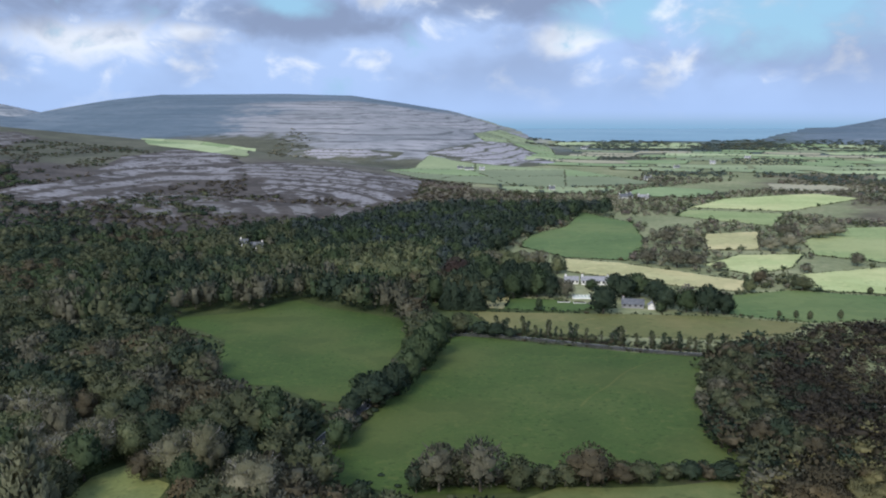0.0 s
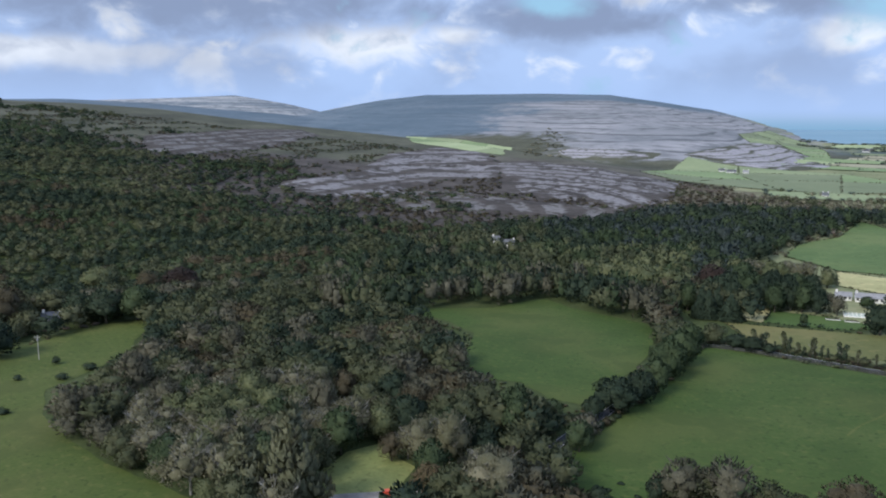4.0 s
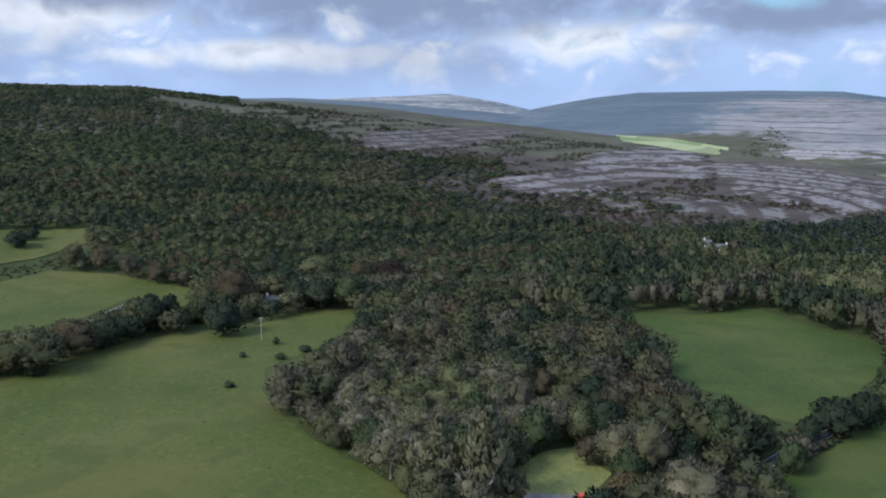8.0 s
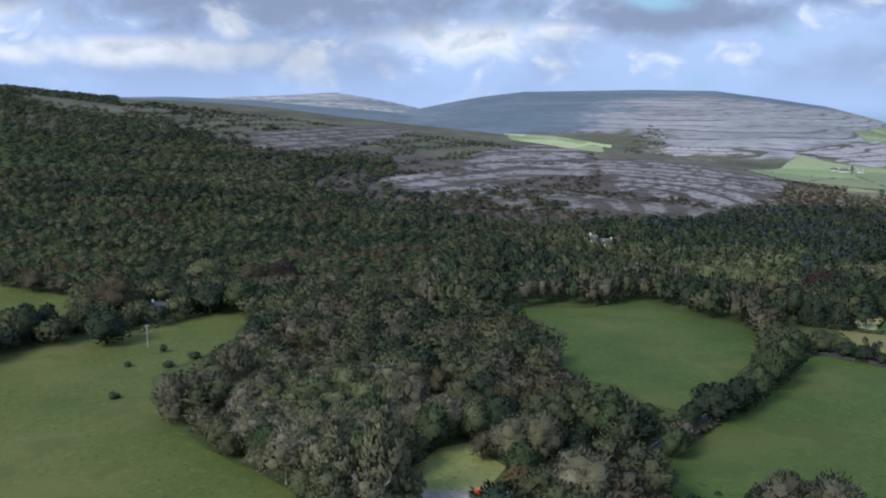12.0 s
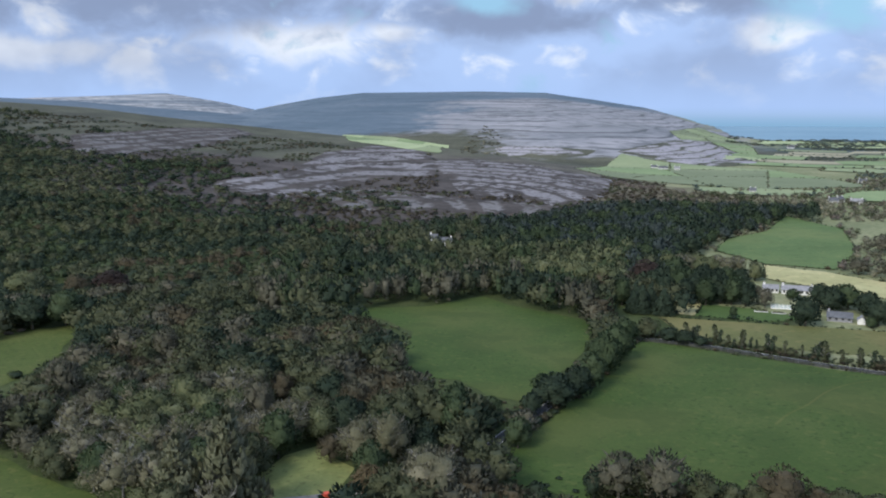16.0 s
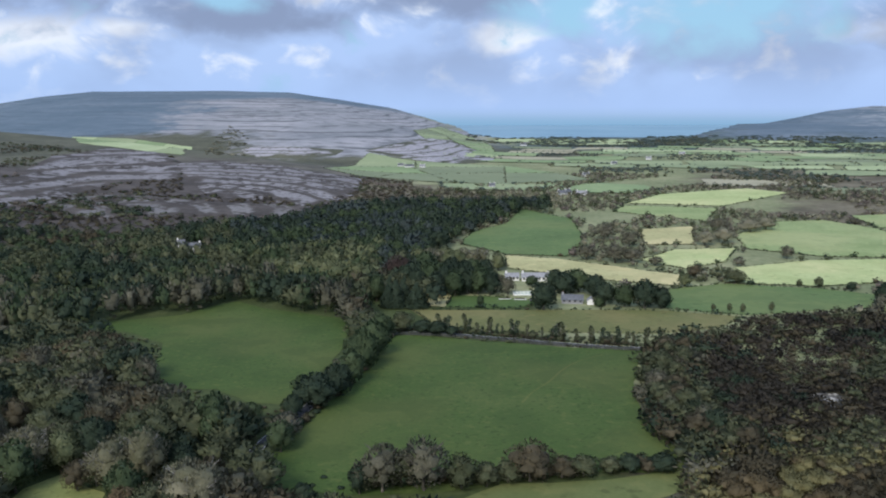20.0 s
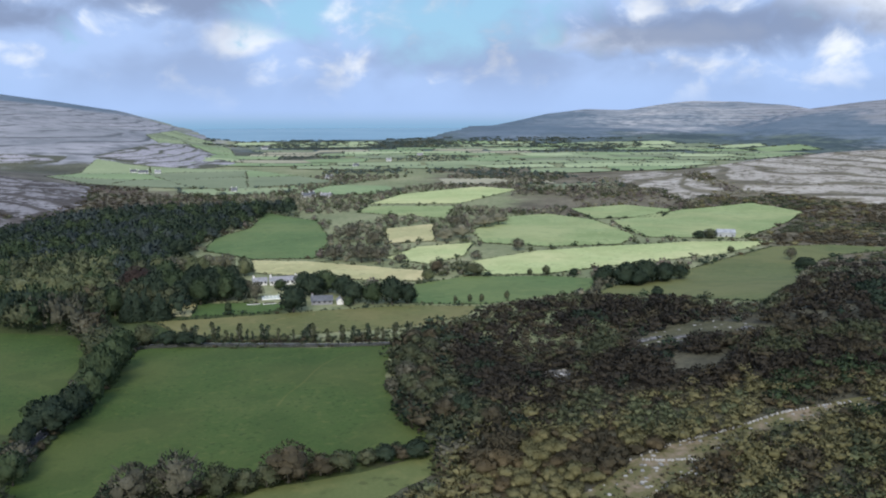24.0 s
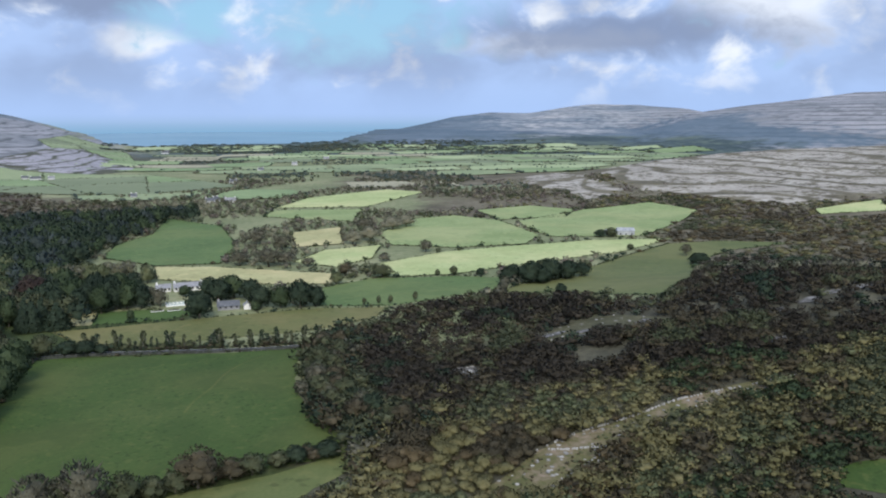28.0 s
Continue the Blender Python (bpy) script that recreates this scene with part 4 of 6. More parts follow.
def parcels(poly, size, rng):
    """A tract cut crosswise into fields of about the given size."""
    xs, ys = [p[0] for p in poly], [p[1] for p in poly]
    w, h = max(xs) - min(xs), max(ys) - min(ys)
    if max(w, h * 0.7) < size or len(poly) < 3:
        return [poly]
    c, t = (min(xs) + w * rng.uniform(0.4, 0.6), min(ys) + h * rng.uniform(0.4, 0.6)), rng.uniform(-0.35, 0.35) + (math.pi / 2 if w > h * 0.7 else 0)
    return [q for half in halves(poly, c, (c[0] + math.cos(t), c[1] + math.sin(t))) for q in parcels(half, size, rng)]


FIELD_EDGES = []
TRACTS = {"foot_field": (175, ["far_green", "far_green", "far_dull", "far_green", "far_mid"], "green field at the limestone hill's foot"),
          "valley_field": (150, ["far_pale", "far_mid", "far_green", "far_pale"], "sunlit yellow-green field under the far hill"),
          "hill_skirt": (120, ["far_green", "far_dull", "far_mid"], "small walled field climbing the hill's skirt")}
rng_f = np.random.default_rng(19)
for key, poly in MEADOWS.items():
    if key in TRACTS:
        size, tones, text = TRACTS[key]
        for field in parcels(poly, size, rng_f):
            if len(field) < 3:
                continue
            FIELD_EDGES.append(field)
            tagged(drape("meadow", field, GRASS[tones[int(rng_f.integers(len(tones)))]], 0.7, 25.0), text, "meadow", kind="structure")
        continue
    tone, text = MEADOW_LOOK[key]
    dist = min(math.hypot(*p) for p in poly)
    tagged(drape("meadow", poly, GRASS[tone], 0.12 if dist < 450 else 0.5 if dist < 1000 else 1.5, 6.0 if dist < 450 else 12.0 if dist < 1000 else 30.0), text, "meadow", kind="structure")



def pavement(poly, mat, bed, cell, rim, step):
    """Bare limestone laid on the slope in low steps, sinking under the turf at its rims."""
    xs, ys = [p[0] for p in poly], [p[1] for p in poly]
    ax, ay = np.arange(min(xs) - rim, max(xs) + rim, cell), np.arange(min(ys) - rim, max(ys) + rim, cell)
    gx, gy = np.meshgrid(ax, ay, indexing="ij")
    away = near_line(gx, gy, poly + poly[:1]) * np.where(inside(gx, gy, poly), 1, -1)
    share = np.clip(0.5 + away / (2 * rim), 0, 1)
    z, phase = height(gx, gy), bed(gx, gy)
    saw = phase - np.floor(phase)
    z = z - 1.2 + 2.2 * smooth(0.22, 0.62, share) + step * smooth(0.3, 0.6, share) * (smooth(0.0, 0.12, saw) - 0.8 * saw)
    n = gx.shape[1]
    i, j = np.meshgrid(np.arange(gx.shape[0] - 1), np.arange(n - 1), indexing="ij")
    faces = np.stack([i * n + j, (i + 1) * n + j, (i + 1) * n + j + 1, i * n + j + 1], -1).reshape(-1, 4)
    faces = faces[share.ravel()[faces].max(1) > 0.02]
    used, back = np.unique(faces, return_inverse=True)
    ob = link_mesh("limestone_pavement", np.stack([gx, gy, z], -1).reshape(-1, 3)[used], back.reshape(-1, 4), [mat])
    for name, value in (("bare", share), ("bed", phase)):
        ob.data.attributes.new(name, "FLOAT", "POINT").data.foreach_set("value", value.ravel()[used].astype(np.float32))
    return ob


def level_bed(x, y):
    return (height(x, y) + 1.5 * ripple(x, y, 60.0, 2.0)) / 4.2


def nose_bed(x, y):
    return np.hypot(x + 235, (y - 790) * 0.9) / 36.0 + 0.12 * ripple(x, y, 50.0, 2.0)


def bench_bed(x, y):
    return (height(x, y) + 1.6 * ripple(x, y, 90.0, 2.0) + 0.004 * (x - y)) / 3.4


STONE_LOOK = {"pave_west": (PAVE, level_bed), "pave_east": (PAVE, nose_bed), "pave_low": (BROKEN, nose_bed), "scar": (BROKEN, level_bed), "bench": (PALE_ROCK, bench_bed), "patch": (PALE_ROCK, bench_bed), "tongue": (TONGUE, level_bed), "apron": (TONGUE, level_bed)}
for key, poly in STONE.items():
    if key in STONE_LOOK:
        mat, bed = STONE_LOOK[key]
        far = key in ("bench", "patch", "tongue", "apron")
        tagged(pavement(poly, mat, bed, 10.0 if far else 6.0, 60.0 if far else 38.0, 1.2), "terraced %s limestone pavement with growth in its joints" % ("pale" if far else "grey"), "limestone pavement", kind="structure")
    elif key == "rock":
        tagged(drape("limestone_outcrop", poly, OUTCROP, 0.35, 1.5), "bare pale limestone outcrop in dark scrub", "rock outcrop", kind="structure")
    else:
        tagged(drape("heath_clearing", poly, GRASS["moss" if key == "path" else "knoll"], 0.15, 3.0), "mossy stony clearing in the scrub", "heath", kind="structure")

rng_o = np.random.default_rng(29)
for ox, oy, rx, ry in OUTCROPS:
    rim = [(ox + rx * rng_o.uniform(0.6, 1.15) * math.cos(w), oy + ry * rng_o.uniform(0.6, 1.15) * math.sin(w)) for w in np.arange(0, 6.28, 0.57)]
    tagged(drape("limestone_outcrop", rim, OUTCROP, 0.3, 1.2), "small broken limestone outcrop in dark scrub", "rock outcrop", kind="structure")

# ---- trees and scrub ----
def cube_ball(n):
    """Directions and quads of a ball of 6 n n faces."""
    at, verts, faces = {}, [], []

    def corner(p):
        key = tuple(round(c, 4) for c in p)
        if key not in at:
            at[key] = len(verts)
            v = np.array(p, float)
            verts.append(v / np.linalg.norm(v))
        return at[key]

    for axis in range(3):
        for sign in (-1, 1):
            for i in range(n):
                for j in range(n):
                    quad = []
                    for u, w in ((i, j), (i + 1, j), (i + 1, j + 1), (i, j + 1)):
                        p = [0, 0, 0]
                        p[axis], p[(axis + 1) % 3], p[(axis + 2) % 3] = sign, 2 * u / n - 1, 2 * w / n - 1
                        quad.append(corner(p))
                    faces.append(quad if sign > 0 else quad[::-1])
    return np.array(verts), np.array(faces)


def crown_shape(seed, n, size, lobes=6, shape="round", fine=2, core=0.52, sliver=1.0):
    """Corners and quads of a crown: uneven lobes of foliage, and n leaf clumps that stand off them."""
    rng = np.random.default_rng(seed)
    ball, quads = cube_ball(fine)
    V, Q, N, base, centres = [], [], [], 0, []
    if shape == "cone":
        lobes = 9
    if shape == "cedar":
        lobes = 16
    for k in range(lobes):
        if shape == "cone":
            z = (k + 0.4) / lobes
            c, r = np.array([rng.normal() * 0.03, rng.normal() * 0.03, 0.06 + 0.86 * z]), np.array([0.44 * (1 - z) + 0.05, 0.44 * (1 - z) + 0.05, 0.10])
        elif shape == "cedar":
            z, w = (k + 0.5) / lobes, 2.4 * k
            o = (0.34 * (1 - z) + 0.02) * rng.uniform(0.6, 1.1)
            c, r = np.array([o * math.cos(w), o * math.sin(w), 0.08 + 0.82 * z]), np.array([0.17, 0.17, 0.10]) * (1.25 - 0.7 * z)
        elif shape == "bush":
            w = 6.283 * k / lobes + rng.uniform(-0.4, 0.4)
            o = rng.uniform(0.20, 0.28)
            c, r = np.array([o * math.cos(w), o * math.sin(w), rng.uniform(0.30, 0.56)]), rng.uniform(0.17, 0.27) * np.array([1, 1, rng.uniform(1.0, 1.3)])
            if k == 0:
                c, r = np.array([rng.normal() * 0.03, rng.normal() * 0.03, 0.40]), np.array([0.36, 0.36, 0.44])
        elif shape == "column":
            c, r = np.array([rng.normal() * 0.05, rng.normal() * 0.05, 0.16 + 0.74 * k / lobes]), np.array([0.17, 0.17, 0.16]) * rng.uniform(0.7, 1.2)
        else:
            w, low = 2.4 * k + rng.uniform(-0.3, 0.3), k / max(1, lobes - 1)
            o = 0.27 * math.sin(2.6 * low + 0.25)
            c, r = np.array([o * math.cos(w), o * math.sin(w), 0.24 + 0.52 * low]), rng.uniform(0.17, 0.26) * np.array([1, 1, 0.95])
            if k == 0:
                c, r = np.array([rng.normal() * 0.03, rng.normal() * 0.03, 0.50]), np.array([0.33, 0.33, 0.37]) * rng.uniform(0.92, 1.08, 3)
        lump = 1 + 0.16 * np.sin(ball @ rng.normal(size=3) * 3.1 + rng.uniform(0, 6)) + 0.10 * np.sin(ball @ rng.normal(size=3) * 5.0) + rng.uniform(-0.15, 0.15, len(ball))
        if core:
            V.append(c + ball * r * core * lump[:, None])
            rise = V[-1] - (0, 0, 0.40)
            N.append(rise / np.maximum(np.linalg.norm(rise, axis=1), 0.05)[:, None] * 0.55 + ball * 0.55 + (0, 0, 0.15))
            Q.append(quads + base)
            base += len(ball)
        centres.append((c, r))
    if n:
        weight = np.array([r[0] * r[2] for c, r in centres])
        many = 3 * n
        k = rng.choice(len(centres), many, p=weight / weight.sum())
        u = rng.normal(size=(many, 3)) + (0, 0, 0.30)
        u /= np.linalg.norm(u, axis=1)[:, None]
        p = np.array([centres[i][0] for i in k]) + u * np.array([centres[i][1] for i in k]) * rng.uniform(max(0.78, core - 0.04), 1.20 if core < 0.8 else 1.13, (many, 1))
        buried = np.zeros(many, bool)
        for c, r in centres:
            buried |= (((p - c) / r) ** 2).sum(1) < 0.72
        shown = np.concatenate([np.flatnonzero(~buried), np.flatnonzero(buried)])[:n]
        u, p = u[shown], p[shown]
        out = u + rng.normal(size=(n, 3)) * 0.45 + (0, 0, 0.15)
        out /= np.linalg.norm(out, axis=1)[:, None]
        side = np.cross(out, rng.normal(size=(n, 3)))
        side /= np.linalg.norm(side, axis=1)[:, None]
        over = np.cross(out, side)
        if sliver > 1:
            over = u * 0.6 + (0, 0, 0.6) + rng.normal(size=(n, 3)) * 0.25
            over /= np.linalg.norm(over, axis=1)[:, None]
            side = np.cross(over, rng.normal(size=(n, 3)))
            side /= np.linalg.norm(side, axis=1)[:, None]
        s = size * rng.uniform(0.5, 1.35, n)[:, None]
        dome = p - (0, 0, 0.38)
        dome /= np.linalg.norm(dome, axis=1)[:, None]
        facing = dome * 0.62 + out * 0.16 + u * 0.38 + (0, 0, 0.24)
        turned = np.sign((np.cross(side, over) * facing).sum(1))[:, None]
        side = side * np.where(turned == 0, 1, turned)
        V.append(np.stack([p - side * s / sliver, p - over * s * 0.75, p + side * s / sliver, p + over * s * 0.85 * sliver ** 0.5], 1).reshape(-1, 3))
        N.append(np.repeat(facing, 4, axis=0))
        Q.append(np.arange(4 * n).reshape(n, 4) + base)
    V = np.concatenate(V)
    V[:, 2] = np.clip(V[:, 2], 0.02, None)
    N = np.concatenate(N)
    return V, np.concatenate(Q), N / np.linalg.norm(N, axis=1)[:, None]


def limb(verts, faces, a, b, r0, r1, sides=5):
    """One tapered limb from a to b."""
    a, b = Vector(a), Vector(b)
    q = (b - a).to_track_quat("Z", "Y")
    base = len(verts)
    for at, r in ((a, r0), (b, r1)):
        for k in range(sides):
            w = 6.2832 * k / sides
            verts.append(tuple(at + q @ Vector((r * math.cos(w), r * math.sin(w), 0))))
    for k in range(sides):
        faces.append((base + k, base + (k + 1) % sides, base + sides + (k + 1) % sides, base + sides + k))


def trunk_mesh(name, seed, mat, limbs=7, spread=0.30, twigs=0):
    rng = np.random.default_rng(seed)
    v, f = [], []
    limb(v, f, (0, 0, -0.06), (0.01, 0, 0.30), 0.035, 0.022)
    limb(v, f, (0.01, 0, 0.30), (0.0, 0.02, 0.72), 0.022, 0.008)
    for k in range(limbs):
        a, z = 2.4 * k + rng.uniform(0, 0.6), 0.22 + 0.4 * k / limbs
        r = spread * rng.uniform(0.7, 1.15)
        tip = (r * math.cos(a), r * math.sin(a), z + rng.uniform(0.18, 0.34))
        limb(v, f, (0.005, 0.005, z), tip, 0.012, 0.005 if twigs > 4 else 0.003, 4)
        for s in range(twigs):
            b = a + rng.uniform(-0.9, 0.9)
            q = rng.uniform(0.4, 0.9)
            root = tuple(q * t + (1 - q) * o for t, o in zip(tip, (0.005, 0.005, z)))
            limb(v, f, root, (root[0] + 0.13 * math.cos(b), root[1] + 0.13 * math.sin(b), root[2] + rng.uniform(0.08, 0.17)), 0.006 if twigs > 4 else 0.004, 0.002, 3)
    ob = link_mesh(name, v, f, [mat])
    me = ob.data
    bpy.data.objects.remove(ob)
    return me


def crown_mesh(name, seed, n, size, mat, lobes=6, shape="round", core=0.52, sliver=1.0):
    v, f, nrm = crown_shape(seed, n, size, lobes, shape, 2, core, sliver)
    ob = link_mesh(name, v, f, [mat])
    ob.data.normals_split_custom_set_from_vertices(nrm.tolist())
    me = ob.data
    bpy.data.objects.remove(ob)
    return me


def tree_kind(seed, look_key, n, size, lobes, shape, pale=False, limbs=7, twigs=0, core=0.52, sliver=1.0):
    return (trunk_mesh("trunk", seed, PALE_BARK if pale else BARK, limbs, 0.33 if pale else 0.28, twigs=twigs), crown_mesh("crown", seed + 50, n, size, LEAF["object"][look_key], lobes, shape, core, sliver))


KINDS = {
    "wood": [tree_kind(s, "wood", 950, 0.039, 8, "round", False, 8, 2, 0.66, 1.9) for s in (1, 2, 3, 4)],
    "green": [tree_kind(s, "green", 950, 0.039, 8, "round", False, 7, 0, 0.70, 1.5) for s in (5, 6)],
    "grey": [tree_kind(s, "grey", 1100, 0.033, 9, "round", False, 16, 6, 0.50, 2.4) for s in (7, 8, 9)],
    "pale": [tree_kind(s, "pale", 1540, 0.027, 8, "round", True, 18, 7, 0.46, 2.3) for s in (24, 25, 26)],
    "ash": [tree_kind(s, "pale", 1900, 0.026, 10, "round", True, 18, 6, 0.70, 2.6) for s in (29, 30)],
    "dark": [tree_kind(s, "dark", 900, 0.040, 8, "round", False, 7, 0, 0.70, 1.5) for s in (10, 11)],
    "olive": [tree_kind(s, "olive", 950, 0.039, 8, "round", False, 7, 0, 0.70, 1.6) for s in (12, 13)],
    "brown": [tree_kind(s, "brown", 1330, 0.027, 8, "round", False, 10, 3, 0.62, 2.1) for s in (14, 15)],
    "tan": [tree_kind(s, "tan", 900, 0.028, 8, "round", False, 9, 2, 0.66, 1.8) for s in (27, 28)],
    "rust": [tree_kind(16, "rust", 1260, 0.034, 9, "round")],
    "copper": [tree_kind(17, "copper", 1260, 0.034, 10, "round")],
    "conifer": [tree_kind(18, "dark", 1260, 0.043, 1, "cone", False, 4), tree_kind(19, "dark", 1260, 0.043, 1, "cone", False, 4)],
    "cedar": [tree_kind(20, "cedar", 1540, 0.046, 1, "cedar", False, 6, 2, 0.45, 1.7), tree_kind(23, "cedar", 1540, 0.046, 1, "cedar", False, 6, 2, 0.45, 1.7)],
    "ivy": [tree_kind(21, "dark", 336, 0.051, 5, "column", True, 6, 2, 0.5, 1.5), tree_kind(22, "wood", 336, 0.051, 5, "column", True, 6, 2, 0.5, 1.5)],
}
WORDS = {"wood": "leafy green-brown woodland tree", "green": "fresh green broadleaf tree", "grey": "grey half-bare ash tree with pale branches", "dark": "dense dark green tree", "tan": "tan thorn tree in sunlit tones", "pale": "pale grey bare-branched ash in sunlit tones", "ash": "broad fawn-grey fine-twigged ash tree",
         "olive": "olive yellow-green tree", "brown": "brownish autumn tree", "rust": "rust-brown autumn tree", "copper": "dark red copper beech tree",
         "conifer": "tall dark evergreen conifer", "cedar": "grey-green drooping conifer", "ivy": "slim ivy-clad hedgerow tree"}
BUSH_MESH = {k: [crown_mesh("foliage", 70 + 3 * q + s, 460, 0.046, LEAF["object"][k], 5, "bush", 0.68, 1.8) for s in range(3)] for q, k in enumerate(("brown", "olive", "wood", "dark", "green", "grey", "tan", "gorse", "heath", "rust"))}
rng_t = np.random.default_rng(11)


def tree(x, y, tall, wide, kind, where, group=""):
    """One tree: an Empty at its foot, trunk and crown."""
    trunk, crown = KINDS[kind][int(rng_t.integers(len(KINDS[kind])))]
    ob = new("tree")
    ob.matrix_basis = pose(x, y, float(height(x, y)), 0, 0, float(rng_t.uniform(0, 360))) @ Matrix.Diagonal((wide, wide, tall, 1))
    for name, me in (("trunk", trunk), ("crown", crown)):
        new(name, me).parent = ob
    return tagged(ob, WORDS[kind] + " " + where, "tree", group)


def bush(x, y, tall, wide, kind, where, group=""):
    me = BUSH_MESH[kind][int(rng_t.integers(3))]
    ob = new("bush", me)
    ob.matrix_basis = pose(x, y, float(height(x, y)) - 0.05, 0, 0, float(rng_t.uniform(0, 360))) @ Matrix.Diagonal((wide, wide, tall, 1))
    return tagged(ob, {"brown": "brown leafless-looking", "olive": "olive green", "wood": "dull green", "dark": "dark green", "green": "green", "grey": "greyish", "tan": "tan", "gorse": "olive-brown", "heath": "reddish-brown", "rust": "rusty brown"}[kind] + " bush " + where, "bush", group)


def thicket(name, label, x, y, tall, wide, kinds, n, size, lobes, shape, seed, category="woodland", fine=1, sliver=1.0, core=0.70):
    """Many trees that nobody could count, joined into one mesh."""
    rng = np.random.default_rng(seed)
    keys = sorted(set(kinds))
    shapes = [crown_shape(seed + 200 + k, n, size, lobes, shape, fine, core, sliver) for k in range(6)]
    per, quad = len(shapes[0][0]), shapes[0][1]
    count, z0 = len(x), height(x, y)
    which = rng.integers(0, 6, count)
    V, W = np.stack([s[0] for s in shapes])[which], np.stack([s[2] for s in shapes])[which]
    a = rng.uniform(0, 6.283, count)
    c, s = np.cos(a)[:, None], np.sin(a)[:, None]
    out = np.empty_like(V)
    out[..., 0] = (V[..., 0] * c - V[..., 1] * s) * wide[:, None] + x[:, None]
    out[..., 1] = (V[..., 0] * s + V[..., 1] * c) * wide[:, None] + y[:, None]
    out[..., 2] = V[..., 2] * tall[:, None] + z0[:, None]
    nrm = np.stack([W[..., 0] * c - W[..., 1] * s, W[..., 0] * s + W[..., 1] * c, W[..., 2]], -1).reshape(-1, 3)
    quads = (quad[None] + (np.arange(count) * per)[:, None, None]).reshape(-1, 4)
    slots = np.repeat([keys.index(k) for k in kinds], len(quad))
    ob = link_mesh(name, out.reshape(-1, 3), quads, [LEAF["tree"][k] for k in keys], slots)
    ob.data.normals_split_custom_set_from_vertices(nrm.tolist())
    tone = ob.data.attributes.new("tree_tone", "FLOAT", "FACE")
    blend = 0.5 + 0.26 * ripple(x, y, 14.0, 4.0) + rng.uniform(-0.16, 0.16, count)
    tone.data.foreach_set("value", np.repeat(blend, len(quad)).astype(np.float32))
    return tagged(ob, label, category, kind="stuff")


ALL_MEADOWS = list(MEADOWS.values())
CLEAR = [(84, 492, 27), (99, 430, 14), (-136, 606, 15), (-130, 591, 9), (-293, 325, 12), (-286, 316, 9), (455, 550, 18), (75, 449, 10)] + [(x, y, max(rx, ry) * 0.8) for x, y, rx, ry in OUTCROPS]
NAMED = TREES_LANE + TREES_NEAR + TREES_HEDGE + TREES_HOUSES + TREES_HOUSES_MORE + TREES_GARDEN + TREES_EAST + TREES_EAST_MORE + TREES_WEST + TREES_WEST_MORE


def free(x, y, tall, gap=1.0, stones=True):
    """Places that no meadow, rock, lane or house takes up, and whose crowns hide no meadow or house from the camera."""
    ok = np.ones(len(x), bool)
    # k carries a treetop along the camera's line of sight to the ground
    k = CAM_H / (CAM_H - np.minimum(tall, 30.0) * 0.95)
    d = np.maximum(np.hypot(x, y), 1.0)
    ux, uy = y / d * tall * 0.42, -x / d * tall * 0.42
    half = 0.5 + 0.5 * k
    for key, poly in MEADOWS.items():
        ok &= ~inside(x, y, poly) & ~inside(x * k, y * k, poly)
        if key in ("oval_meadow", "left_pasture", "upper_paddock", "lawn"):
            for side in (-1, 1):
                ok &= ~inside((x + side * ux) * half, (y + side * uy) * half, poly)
    if stones:
        for key, poly in STONE.items():
            if key != "pave_low":
                ok &= ~inside(x, y, poly)
    ok &= ~((x > -9) & (x < 26) & (y > 362) & (y < 440))
    for key in ("road_a", "road_b"):
        ok &= near_line(x, y, LINES[key]) > 3.0 + gap
    for hx, hy, _, w, _ in NAMED:
        ok &= np.hypot(x - hx, y - hy) > w * 0.42
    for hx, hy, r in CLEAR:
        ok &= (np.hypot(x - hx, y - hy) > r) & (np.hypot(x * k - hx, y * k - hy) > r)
    return ok


def scatter(az0, az1, d0, d1, cell, seed, keep=1.0):
    """Jittered places in a sector of the valley."""
    rng = np.random.default_rng(seed)
    gx, gy = np.meshgrid(np.arange(-d1, d1, cell), np.arange(-d1 * 0.2, d1, cell))
    gx, gy = gx.ravel() + rng.uniform(-0.48, 0.48, gx.size) * cell, gy.ravel() + rng.uniform(-0.48, 0.48, gy.size) * cell
    d, az = np.hypot(gx, gy), np.degrees(np.arctan2(gx, gy))
    ok = (d > d0) & (d < d1) & (az > az0) & (az < az1) & (rng.uniform(0, 1, gx.size) < keep)
    return gx[ok], gy[ok], rng


def clustered(rng, x, y, keys, p, size=13.0):
    """Kinds of tree for places, each kind in loose patches, in the given shares."""
    v = ripple(x, y, size, 3.0) + 0.6 * ripple(x, y, size * 0.37, 5.0) + rng.normal(0, 0.2, len(x))
    rank = np.argsort(np.argsort(v)) / len(x)
    return np.array(keys)[np.searchsorted(np.cumsum(p)[:-1], rank)]


# near wood: single trees
x, y, rng = scatter(-61, 4, 150, 470, 7.4, 21)
tall = rng.uniform(7.5, 13.5, len(x)) * (1 + 0.18 * ripple(x, y, 19.0, 1.0))
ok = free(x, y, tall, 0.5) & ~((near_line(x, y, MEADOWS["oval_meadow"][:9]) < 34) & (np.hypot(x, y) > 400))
x, y, tall = x[ok], y[ok], tall[ok]
pick = np.zeros(len(x), bool)
pick[np.argsort(np.hypot(x + 110, y - 215))[:130]] = True
names = clustered(rng, x, y, ["dark", "wood", "grey", "brown"], [0.18, 0.58, 0.16, 0.08])
# sunlit patch of the near wood, painted with paler leaf kinds
thin = np.hypot((x + 118) / 1.2, y - 212) < 42 + 12 * ripple(x, y, 11.0)
